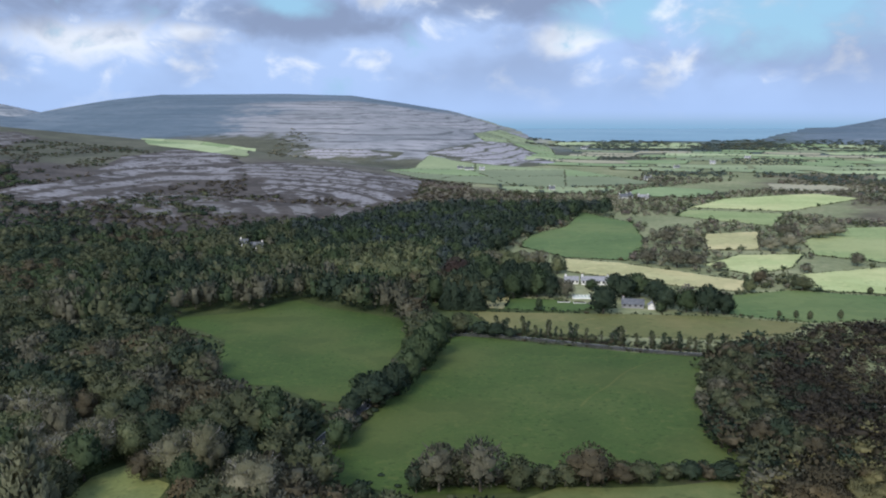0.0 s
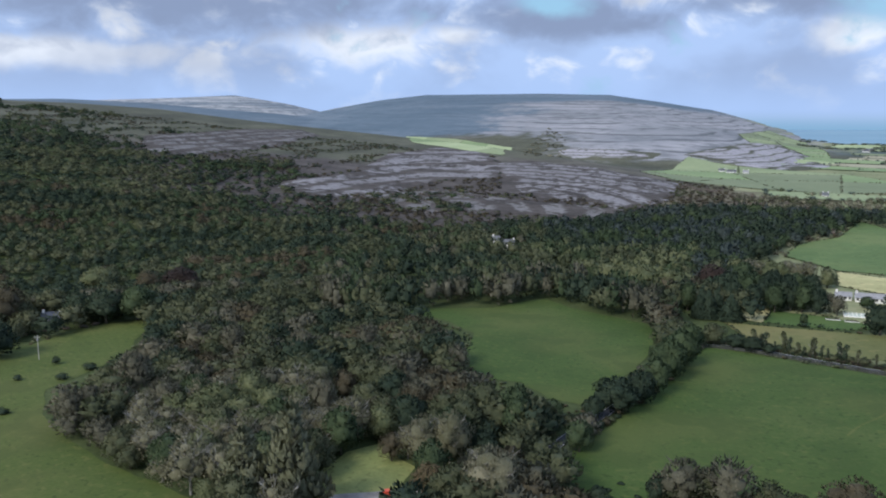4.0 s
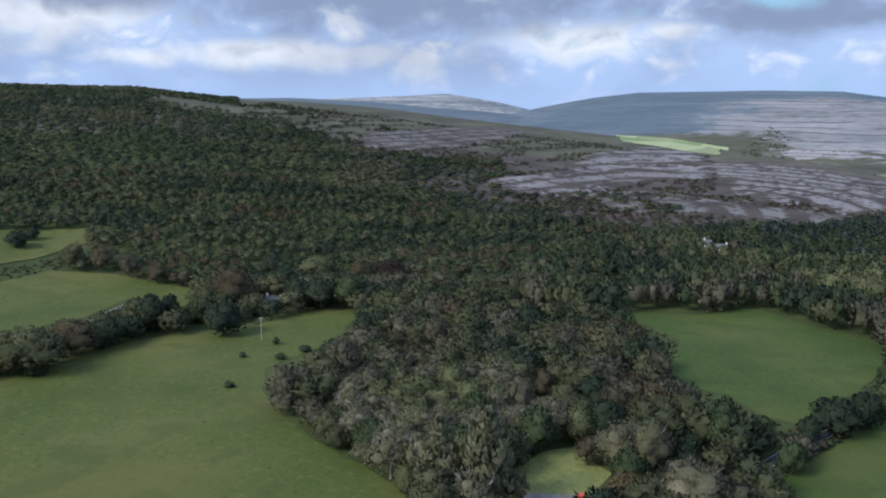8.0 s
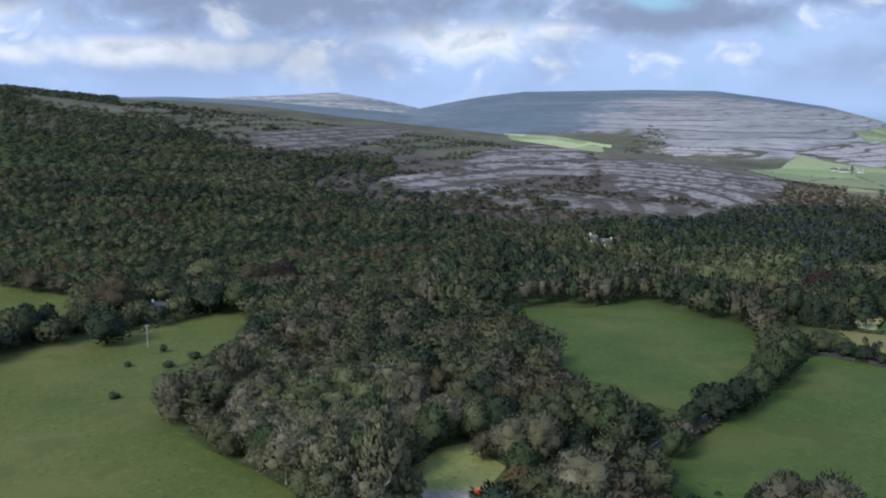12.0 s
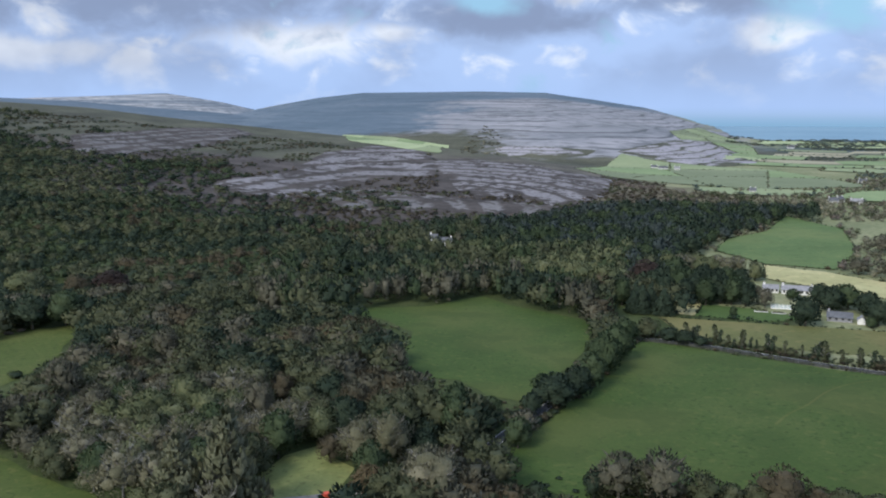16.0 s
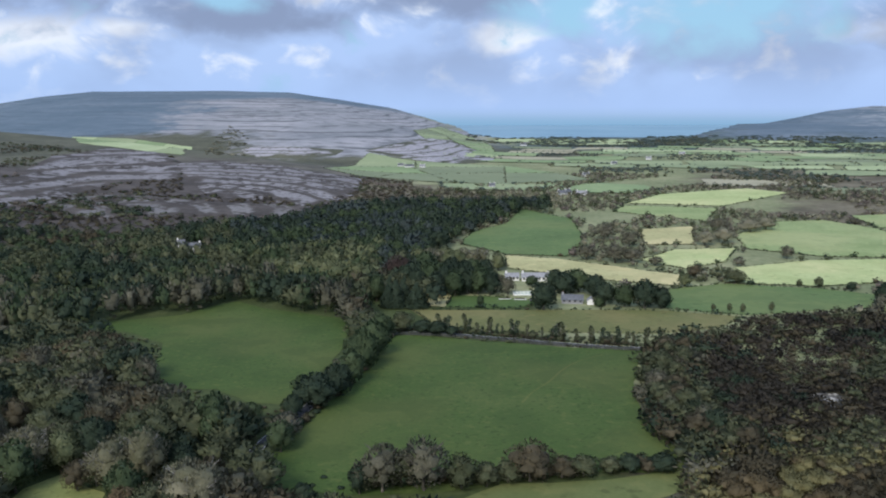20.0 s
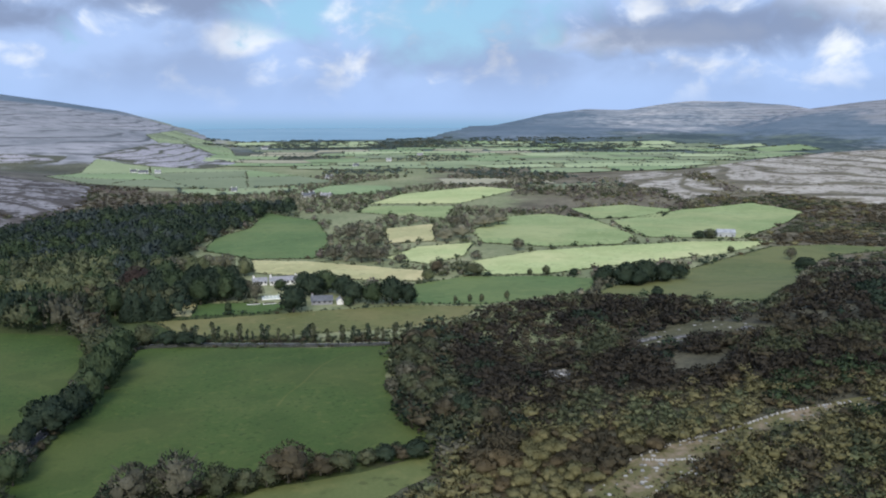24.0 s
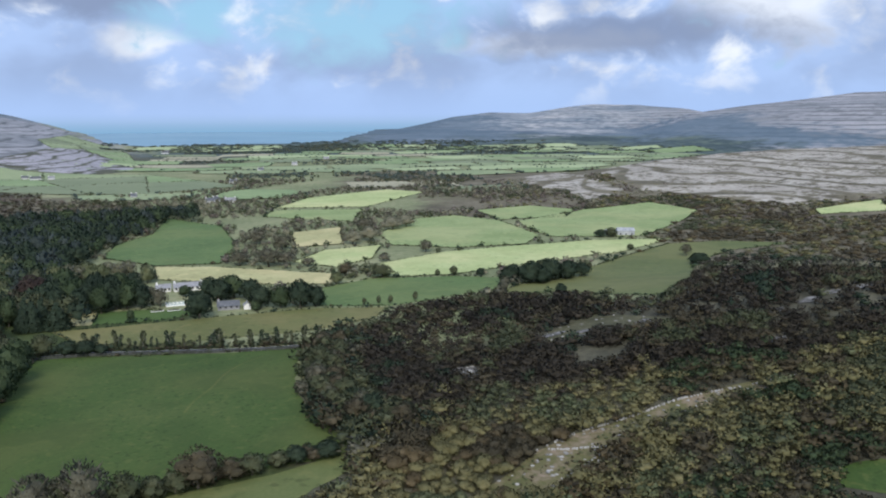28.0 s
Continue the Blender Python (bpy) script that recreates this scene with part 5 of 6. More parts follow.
names = np.where(thin, clustered(rng, x, y, ["wood", "pale", "green", "grey", "olive"], [0.12, 0.46, 0.12, 0.08, 0.22], 9.0), names)
for px, py, h, kind in zip(x[pick], y[pick], tall[pick], names[pick]):
    tree(px, py, h, h * rng.uniform(0.95, 1.25), str(kind), "in the near wood", "trees of the near wood")
thicket("woodland", "mixed dark green and grey wood on the valley floor", x[~pick], y[~pick], tall[~pick], tall[~pick] * rng.uniform(1.2, 1.7, (~pick).sum()), names[~pick], 300, 0.056, 5, "round", 31, fine=1, sliver=2.0, core=0.66)

# middle wood: darker towards the houses, a tall row at its front, lower towards the limestone
x, y, rng = scatter(-60, 11, 400, 900, 8.0, 22)
d, az = np.hypot(x, y), np.degrees(np.arctan2(x, y))
front = near_line(x, y, MEADOWS["oval_meadow"][:9])
row = (front < 34) & (d > np.interp(az, [-22, -13, -9, -3], [410, 425, 440, 400]))
tall = rng.uniform(7.5, 12.5, len(x)) * (1 + 0.22 * ripple(x, y, 26.0, 1.0))
low = (az < np.interp(d, [560, 640, 700, 820], [-25, -16, -11, -5])) & ~row
tall = np.where(row, rng.uniform(12.5, 17.0, len(x)), np.where(low, tall * 0.62, tall))
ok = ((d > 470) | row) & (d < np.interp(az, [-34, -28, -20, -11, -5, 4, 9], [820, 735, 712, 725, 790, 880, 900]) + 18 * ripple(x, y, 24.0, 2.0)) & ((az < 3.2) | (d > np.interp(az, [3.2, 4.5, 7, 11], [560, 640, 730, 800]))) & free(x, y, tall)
x, y, tall, az, d, low, row = (v[ok] for v in (x, y, tall, az, d, low, row))
names = clustered(rng, x, y, ["wood", "green", "grey", "dark"], [0.36, 0.28, 0.10, 0.26], 24.0)
names = np.where(low, clustered(rng, x, y, ["dark", "wood", "green", "brown"], [0.30, 0.44, 0.16, 0.10], 30.0), names)
names = np.where(row, clustered(rng, x, y, ["dark", "green", "wood", "grey"], [0.25, 0.25, 0.30, 0.20], 12.0), names)
# sunlit trees take paler leaf kinds, trees shaded near the houses darker ones
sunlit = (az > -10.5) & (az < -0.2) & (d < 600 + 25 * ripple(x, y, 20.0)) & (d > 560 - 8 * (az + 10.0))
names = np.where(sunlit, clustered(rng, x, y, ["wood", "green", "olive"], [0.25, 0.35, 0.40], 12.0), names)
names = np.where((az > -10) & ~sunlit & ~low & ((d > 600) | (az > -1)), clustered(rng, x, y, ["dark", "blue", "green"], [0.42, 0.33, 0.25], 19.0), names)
wide = tall * np.where(low, 1.75, np.where(row, 0.85, 1.2)) * rng.uniform(0.85, 1.2, len(x))
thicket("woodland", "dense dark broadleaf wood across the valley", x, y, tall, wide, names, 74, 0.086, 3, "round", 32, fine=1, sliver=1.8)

# hazel slope to the west, opening to grass towards its crest
x, y, rng = scatter(-60, -15, 700, 1950, 11.5, 23)
d, az = np.hypot(x, y), np.degrees(np.arctan2(x, y))
tall = rng.uniform(4.5, 6.8, len(x)) * (1 + 0.15 * ripple(x, y, 40.0, 1.0))
patchy = ripple(x, y, 60.0, 5.0) + 0.5 * ripple(x, y, 21.0, 2.0)
top = np.interp(az, [-66, -52, -48, -44, -40, -36, -33, -30, -26, -22, -15], [2000, 1900, 1330, 1290, 1250, 1150, 1040, 950, 850, 800, 780])
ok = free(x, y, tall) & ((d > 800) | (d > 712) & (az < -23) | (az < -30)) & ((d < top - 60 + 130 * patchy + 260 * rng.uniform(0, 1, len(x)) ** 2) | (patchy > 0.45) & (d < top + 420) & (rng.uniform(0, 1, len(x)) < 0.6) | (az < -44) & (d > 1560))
x, y, tall, d, az = x[ok], y[ok], tall[ok], d[ok], az[ok]
thicket("woodland", "dark hazel scrub covering the long hillside", x, y, tall * 1.0, tall * 2.3, clustered(rng, x, y, ["wood", "dark", "green"], [0.42, 0.36, 0.22], 55.0), 30, 0.13, 2, "bush", 33, fine=1, sliver=1.6)

# scrub below and between the pavements
x, y, rng = scatter(-38, 8, 690, 1150, 8.5, 24)
tall = rng.uniform(1.8, 4.2, len(x))
patchy = ripple(x, y, 40.0, 1.0)
low = inside(x, y, STONE["pave_low"])
az, d = np.degrees(np.arctan2(x, y)), np.hypot(x, y)
ok = free(x, y, tall) & ~(low & (patchy < 0.1)) & ((patchy > -0.75) | (d < 720)) & ((az > -3) | (d < 930) | (patchy > 0.6)) & ((az < 2) | (d < 1020)) & ((az > -26) | (d > 900) & (patchy > 0.1))
x, y, tall, d = x[ok], y[ok], tall[ok], d[ok]
names = np.where(d + 60 * ripple(x, y, 30.0, 3.0) < 770, clustered(rng, x, y, ["wood", "umber", "brown", "dark"], [0.34, 0.24, 0.22, 0.20], 25.0), clustered(rng, x, y, ["heath", "brown", "umber", "wood"], [0.22, 0.34, 0.26, 0.18], 25.0))
thicket("scrub", "reddish-brown hazel scrub below the limestone", x, y, tall, tall * 2.1, names, 34, 0.11, 2, "bush", 34, "scrub", fine=1, sliver=1.6)

# scrub on the hump to the east
x, y, rng = scatter(15, 58, 120, 470, 3.3, 25)
ok = (np.hypot(x, y) < 335) | (rng.uniform(0, 1, len(x)) < 0.58)
x, y = x[ok], y[ok]
d, az = np.hypot(x, y), np.degrees(np.arctan2(x, y))
tall = rng.uniform(2.4, 4.8, len(x)) * (1 + 0.30 * ripple(x, y, 17.0, 2.0))
rim = near_line(x, y, MEADOWS["cow_pasture"])
tall = tall * np.where(rim < 22, 1.35, 1.0)
bare = ripple(x, y, 23.0, 6.0) + 0.6 * ripple(x, y, 9.0, 1.0)
ok = free(x, y, tall) & (y < 385) & ((bare < 1.0) | (d < 250)) & ~((rim < 22) & (rng.uniform(0, 1, len(x)) < 0.3))
x, y, tall, d, az, rim = x[ok], y[ok], tall[ok], d[ok], az[ok], rim[ok]
# front scrub gets sunlit leaf tones, scrub behind it cloud-shaded ones
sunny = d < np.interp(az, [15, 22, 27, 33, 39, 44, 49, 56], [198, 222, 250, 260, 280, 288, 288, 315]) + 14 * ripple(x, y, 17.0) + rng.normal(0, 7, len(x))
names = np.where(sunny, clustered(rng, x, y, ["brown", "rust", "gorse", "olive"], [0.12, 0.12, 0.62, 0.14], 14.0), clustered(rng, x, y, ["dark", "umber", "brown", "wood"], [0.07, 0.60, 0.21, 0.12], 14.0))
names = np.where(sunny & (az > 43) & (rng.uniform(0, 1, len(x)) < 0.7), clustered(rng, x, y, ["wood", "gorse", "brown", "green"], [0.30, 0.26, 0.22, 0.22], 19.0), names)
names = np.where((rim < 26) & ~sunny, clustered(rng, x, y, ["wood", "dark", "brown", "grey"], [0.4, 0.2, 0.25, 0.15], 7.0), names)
pick = np.zeros(len(x), bool)
pick[np.argsort(np.hypot(x - 110, y - 185))[:170]] = True
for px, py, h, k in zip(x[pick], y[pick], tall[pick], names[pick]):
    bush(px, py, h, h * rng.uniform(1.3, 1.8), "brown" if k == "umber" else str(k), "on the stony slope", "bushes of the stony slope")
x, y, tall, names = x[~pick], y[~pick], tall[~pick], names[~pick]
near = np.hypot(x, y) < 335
for here, label, n, size, lobes in ((near, "dense brown and olive hazel scrub on a low hill", 84, 0.084, 3), (~near, "blackthorn scrub in cloud-shaded brown tones on the hill's far side", 40, 0.12, 2)):
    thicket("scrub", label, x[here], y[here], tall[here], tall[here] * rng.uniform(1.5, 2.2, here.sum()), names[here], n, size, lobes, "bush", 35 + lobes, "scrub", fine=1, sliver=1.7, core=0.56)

# hedges, clumps and scrub of the eastern valley
x, y, rng = scatter(2, 57, 430, 1320, 9.0, 26)
d, az = np.hypot(x, y), np.degrees(np.arctan2(x, y))
tall = rng.uniform(3.0, 7.0, len(x))
edge = np.full(len(x), 1e9)
for poly in ALL_MEADOWS:
    edge = np.minimum(edge, near_line(x, y, poly + poly[:1]))
patchy = ripple(x, y, 55.0, 4.0)
ok = free(x, y, tall * 0.6) & ((edge < 9) & (rng.uniform(0, 1, len(x)) < 0.6) | (patchy > 0.0) | (az > 40) & (d < 1000))
x, y, tall, az, d = x[ok], y[ok], tall[ok], az[ok], d[ok]
moor = (az > 38) & (d > 520)
tall = np.where(moor, tall * 0.5, tall)
names = clustered(rng, x, y, ["wood", "tan", "heath", "grey"], [0.24, 0.34, 0.12, 0.30])
names = np.where(moor, clustered(rng, x, y, ["brown", "rust", "gorse", "wood"], [0.25, 0.25, 0.2, 0.3], 35.0), names)
belt = moor & (d < 610 + 40 * ripple(x, y, 50.0, 1.0))
names = np.where(belt, clustered(rng, x, y, ["dark", "wood", "umber"], [0.4, 0.3, 0.3], 25.0), names)
tall = np.where(belt, tall * 1.4, tall)
thicket("scrub", "hedges and thorn scrub between the valley fields", x, y, tall, tall * np.where(belt, 2.6, np.where(moor, 4.2, 1.3)), names, 44, 0.10, 2, "bush", 36, "scrub", fine=1, sliver=1.6)

# copse under the big hill
x, y, rng = scatter(-25, 0, 1300, 2700, 11.0, 61)
ok = inside(x, y, COPSE) & (rng.uniform(0, 1, len(x)) < 0.22)
x, y = x[ok], y[ok]
tall = rng.uniform(2.0, 4.0, len(x))
thicket("woodland", "dull green copse under the limestone hill", x, y, tall, tall * 3.4, clustered(rng, x, y, ["grey", "tan"], [0.6, 0.4], 60.0), 22, 0.11, 2, "bush", 62, sliver=1.4)

# low scrub in lines across the terraced western slope
x, y, rng = scatter(-44, -13, 790, 1600, 8.5, 63)
patchy = ripple(x, y, 48.0, 8.0) + 0.5 * ripple(x, y, 17.0, 3.0)
s = (height(x, y) + 2.0 * ripple(x, y, 70.0, 2.0)) / 7.0
ok = free(x, y, 0 * x + 3.0) & ((s - np.floor(s) < 0.40) & (patchy > -0.7) | (patchy > 0.25)) & (rng.uniform(0, 1, len(x)) < 0.85)
x, y = x[ok], y[ok]
tall = rng.uniform(1.4, 3.6, len(x))
thicket("scrub", "lines of brown and dark scrub on the terraced slope", x, y, tall, tall * 3.0, clustered(rng, x, y, ["umber", "brown", "dark", "wood"], [0.2, 0.3, 0.25, 0.25], 40.0), 14, 0.12, 1, "bush", 64, "scrub", sliver=1.4)

# low growth along the meadows' margins, where taller trees would block the camera's view
x, y, rng = scatter(-60, 30, 150, 560, 3.8, 27)
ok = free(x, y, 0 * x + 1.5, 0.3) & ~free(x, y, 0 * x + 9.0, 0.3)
x, y = x[ok], y[ok]
tall = rng.uniform(0.8, 2.0, len(x))
thicket("undergrowth", "bramble and low growth at the field margins", x, y, tall, tall * 2.2, clustered(rng, x, y, ["wood", "brown", "olive", "dark"], [0.45, 0.2, 0.15, 0.2]), 8, 0.18, 2, "bush", 38, "undergrowth")

# ---- the trees that stand out, hedge by hedge ----
WHERE = {"lane": "beside the lane", "near": "at the wood edge", "hedge": "in the pasture hedge", "houses": "near the white houses", "east": "in a field hedge", "west": "by the western pasture"}
for key, rows in (("lane", TREES_LANE), ("near", TREES_NEAR), ("hedge", TREES_HEDGE), ("houses", TREES_HOUSES + TREES_HOUSES_MORE + TREES_GARDEN), ("east", TREES_EAST + TREES_EAST_MORE), ("west", TREES_WEST + TREES_WEST_MORE)):
    for x, y, tall, wide, kind in rows:
        tree(x, y, tall * 0.97, wide * 1.05, kind, WHERE[key], "trees " + WHERE[key])
EDGE = [(122, 338), (112, 325), (106, 308), (99, 291), (93, 272), (92, 252), (95, 236), (98, 222)]
rng_e = np.random.default_rng(83)
for gap, off in ((5.0, 0.0), (6.0, 7.0)):
    for (x0, y0), (x1, y1) in zip(EDGE, EDGE[1:]):
        for k in range(max(1, int(math.hypot(x1 - x0, y1 - y0) / gap))):
            u = (k + rng_e.uniform(0.2, 0.8)) / max(1, int(math.hypot(x1 - x0, y1 - y0) / gap))
            h = rng_e.uniform(5.5, 8.5)
            tree(x0 + (x1 - x0) * u + off + rng_e.uniform(-1.5, 1.5), y0 + (y1 - y0) * u + rng_e.uniform(-1.5, 1.5), h, h * rng_e.uniform(1.1, 1.4), ["wood", "grey", "dark", "wood", "brown"][int(rng_e.integers(5))], "at the pasture's scrub edge", "trees at the scrub edge")
for x, y in ((84, 236), (88, 236), (86, 240), (-23, 219), (-20, 218), (-12, 216), (-17, 223)):
    bush(x, y, 0.9, 2.4, "dark", "of rushes in the grazed pasture", "rush tufts")
for x, y, tall, wide in GORSE:
    bush(x, y, tall * 0.9, wide, "dark", "alone in the open pasture", "bushes in the pasture")


def along(line, gap, side=0.0):
    """Points every gap metres along a line, moved sideways, with the line's bearing."""
    out, rest = [], 0.0
    for (x0, y0), (x1, y1) in zip(line, line[1:]):
        n = math.hypot(x1 - x0, y1 - y0)
        s = rest
        while s < n:
            u = s / n
            out.append((x0 + (x1 - x0) * u - (y1 - y0) / n * side, y0 + (y1 - y0) * u + (x1 - x0) / n * side, math.degrees(math.atan2(y1 - y0, x1 - x0))))
            s += gap
        rest = s - n
    return out


rng_h = random.Random(5)
# slim trees along the wall north of the pasture
for x, y, _ in along(LINES["road_b"], 2.9, 5.0)[8:]:
    if rng_h.random() < 0.8:
        h = rng_h.uniform(4.5, 9.5)
        tree(x + rng_h.uniform(-1.5, 1.5), y + rng_h.uniform(-0.8, 0.8), h, h * rng_h.uniform(0.5, 0.9), "ivy", "beside the lane wall", "slim trees by the lane")
    if rng_h.random() < 0.5:
        h = rng_h.uniform(1.6, 3.4)
        bush(x + rng_h.uniform(-2, 2), y + rng_h.uniform(-0.5, 1.0), h, h * 1.5, rng_h.choice(["dark", "wood", "brown"]), "under the slim lane trees", "hedge bushes by the lane")
# low growth along both verges of the lane below the slim trees
lx, ly = [], []
for side, gap in ((-2.9, 1.3), (3.4, 1.5), (4.6, 1.5)):
    for x, y, _ in along(LINES["road_b"], gap, side)[4:]:
        lx.append(x + rng_h.uniform(-0.5, 0.5))
        ly.append(y + rng_h.uniform(-0.4, 0.4))
lx, ly = np.array(lx), np.array(ly)
tall = np.random.default_rng(84).uniform(0.7, 1.9, len(lx))
thicket("hedge", "low dark hedge along the lane's verges", lx, ly, tall, tall * 1.6, np.random.default_rng(85).choice(["dark", "wood", "umber"], len(lx)), 30, 0.11, 2, "bush", 86, "hedge", sliver=1.5)
# undergrowth along the lane and below the hedge
for line, side, gap in ((LINES["road_a"], 5.0, 3.6), (LINES["road_a"], -4.6, 4.4), (LINES["hedge_low"], 0.5, 2.6)):
    for x, y, _ in along(line, gap, side):
        if y < 246 and side == -4.6:
            continue
        h = rng_h.uniform(1.8, 4.2)
        bush(x + rng_h.uniform(-1.2, 1.2), y + rng_h.uniform(-1.0, 1.0), h, h * rng_h.uniform(1.2, 1.7), rng_h.choice(["dark", "wood", "wood", "brown", "grey"]), "in the hedge bank", "hedge bank bushes")


for x, y in ((-287, 307), (-284, 312), (-279, 317), (-273, 322), (-271, 328), (-289, 302)):
    bush(x, y, 1.8, 5.0, "heath", "of bracken below the cottage", "bracken at the pasture's top")
for x, y in ((-318, 255), (-318, 261), (-315, 266), (-311, 271), (-307, 276), (-304, 281)):
    bush(x, y, 2.2, 5.2, "olive", "along the pasture wall", "low hedge by the upper paddock")


# ---- lane, walls ----
def ribbon(name, line, width, mat, lift, side=0.0):
    pts = along(line, 3.0, side)
    v, f = [], []
    for x, y, a in pts:
        nx, ny = -math.sin(radians(a)), math.cos(radians(a))
        for s in (-1, 1):
            px, py = x + nx * s * width / 2, y + ny * s * width / 2
            v.append((px, py, float(height(px, py)) + lift))
    for k in range(len(pts) - 1):
        f.append((2 * k, 2 * k + 2, 2 * k + 3, 2 * k + 1))
    return link_mesh(name, v, f, [mat])


def curved(line, rounds=2):
    """The line with its corners cut off."""
    for _ in range(rounds):
        out = [line[0]]
        for (x0, y0), (x1, y1) in zip(line, line[1:]):
            out += [(0.75 * x0 + 0.25 * x1, 0.75 * y0 + 0.25 * y1), (0.25 * x0 + 0.75 * x1, 0.25 * y0 + 0.75 * y1)]
        line = out + [line[-1]]
    return line


PAINT = material("road_paint", [(0.45, 0.45, 0.43), (0.60, 0.60, 0.58), (0.72, 0.72, 0.70)], 0.3, 6.0, bump=0.0)
lane_line = curved(LINES["road_a"] + LINES["road_b"][1:])
lane = tagged(ribbon("road", lane_line, 4.0, TARMAC, 0.20), "narrow grey tarmac lane between hedges", "road", kind="structure")
for side in (1.75, -1.75):
    tagged(ribbon("road_marking", lane_line, 0.16, PAINT, 0.215, side), "worn white edge line of the lane", "road marking", kind="structure")


tagged(ribbon("trodden_path", curved([(47, 278), (53, 290), (60, 298), (69, 315), (79, 326), (90, 332)]), 0.9, GRASS["dull"], 0.16), "faint trodden path across the grazed pasture", "path", kind="structure")
PALE_STONE = material("pale_dry_stone", [(0.24, 0.23, 0.21), (0.36, 0.35, 0.33), (0.52, 0.51, 0.48)], 0.5, 4.0, bump_dist=0.05)


def stone_wall(line, tall, gap, label, thick=0.6, size=0.45, mat=STONE_MAT):
    """A dry-stone wall: rough blocks stacked along a line, joined into one mesh."""
    rng = np.random.default_rng(int(abs(line[0][0]) * 7) + 3)
    v, f = [], []
    cube = np.array([(x, y, z) for x in (-1, 1) for y in (-1, 1) for z in (-1, 1)], float)
    sides = ((0, 1, 3, 2), (4, 6, 7, 5), (0, 4, 5, 1), (2, 3, 7, 6), (0, 2, 6, 4), (1, 5, 7, 3))
    for x, y, a in along(line, size, 0.0):
        if rng.uniform() < gap:
            continue
        x, y = x + 0.5 * math.sin(1.3 * y) + rng.uniform(-0.2, 0.2), y + rng.uniform(-0.25, 0.25)
        z = float(height(x, y))
        for row in range(max(1, int(tall / 0.3))):
            s = np.array([size * 0.55, thick * 0.5 * (1 - 0.12 * row), 0.17]) * rng.uniform(0.75, 1.2, 3)
            p = cube * s * rng.uniform(0.82, 1.12, (8, 3))
            w = radians(a) + rng.uniform(-0.25, 0.25)
            c, n = math.cos(w), math.sin(w)
            base = len(v)
            for q in p:
                v.append((x + q[0] * c - q[1] * n + rng.uniform(-0.05, 0.05), y + q[0] * n + q[1] * c, z + 0.12 + row * 0.29 + q[2]))
            f += [tuple(base + k for k in side) for side in sides]
    return tagged(link_mesh("dry_stone_wall", v, f, [mat], smooth_faces=False), label, "stone wall", "dry stone walls")


stone_wall([(x, y) for x, y, _ in along(curved(LINES["road_b"]), 2.0, -3.4)], 1.2, 0.02, "grey dry-stone wall between pasture and lane", mat=SHADED_STONE)
stone_wall(curved(LINES["wall_path"]), 0.7, 0.5, "tumbled pale dry-stone wall along a scrub clearing", mat=PALE_STONE)
stone_wall(curved(LINES["wall_b"]), 0.6, 0.4, "low broken dry-stone wall across a clearing", mat=PALE_STONE)
stone_wall(curved(LINES["wall_c"]), 0.5, 0.5, "collapsed dry-stone wall in moss", mat=PALE_STONE)
stone_wall([(-343, 235), (-349, 258), (-362, 294)], 0.9, 0.15, "old field wall between paddocks")


def boulder(x, y, size):
    """One weathered limestone block."""
    bm = bmesh.new()
    bmesh.ops.create_icosphere(bm, subdivisions=1, radius=1.0)
    for q in bm.verts:
        q.co = Vector((q.co.x * size * rng_h.uniform(0.7, 1.2), q.co.y * size * rng_h.uniform(0.6, 1.0), max(-0.2, q.co.z) * size * rng_h.uniform(0.3, 0.6)))
    me = bpy.data.meshes.new("limestone_block")
    bm.to_mesh(me)
    bm.free()
    me.materials.append(STONE_MAT)
    ob = new("limestone_block", me)
    ob.matrix_basis = pose(x, y, float(height(x, y)) + 0.1, 0, 0, rng_h.uniform(0, 360))
    return tagged(ob, "weathered pale limestone block in heath", "rock", "limestone blocks")


for key, count in (("path", 90), ("knoll", 40), ("rock", 40)):
    poly = STONE[key]
    xs, ys = [p[0] for p in poly], [p[1] for p in poly]
    made = 0
    while made < count:
        x, y = rng_h.uniform(min(xs), max(xs)), rng_h.uniform(min(ys), max(ys))
        if inside(np.array([x]), np.array([y]), poly)[0]:
            boulder(x, y, rng_h.uniform(0.3, 1.0) * (1.5 if key == "rock" else 1.0))
            made += 1
x, y, rng = scatter(20, 66, 150, 300, 2.0, 51)
ok = (inside(x, y, STONE["path"]) | inside(x, y, STONE["knoll"])) & (ripple(x, y, 6.0) > 0.1)
x, y = x[ok], y[ok]
tall = rng.uniform(0.3, 0.9, len(x))
thicket("heather", "low brown heather and moss tufts in the clearing", x, y, tall, tall * 2.4, clustered(rng, x, y, ["brown", "olive", "rust"], [0.4, 0.4, 0.2], 5.0), 10, 0.12, 2, "bush", 52, "heather")


# ---- houses ----
WHITEWASH = material("whitewash", [(0.58, 0.57, 0.54), (0.72, 0.71, 0.68), (0.80, 0.79, 0.77)], 0.4, 4.0, bump=0.1, bump_dist=0.02)
SLATE = material("slate", [(0.075, 0.08, 0.09), (0.11, 0.115, 0.125), (0.15, 0.155, 0.165)], 0.5, 5.0, rough=0.7, bump_dist=0.03)
PALE_SLATE = material("weathered_slate", [(0.19, 0.19, 0.20), (0.26, 0.26, 0.27), (0.33, 0.33, 0.34)], 0.5, 5.0, rough=0.75, bump_dist=0.03)
BLUE_SLATE = material("blue_slate", [(0.05, 0.057, 0.075), (0.07, 0.078, 0.10), (0.10, 0.11, 0.135)], 0.5, 5.0, rough=0.6, bump_dist=0.03)
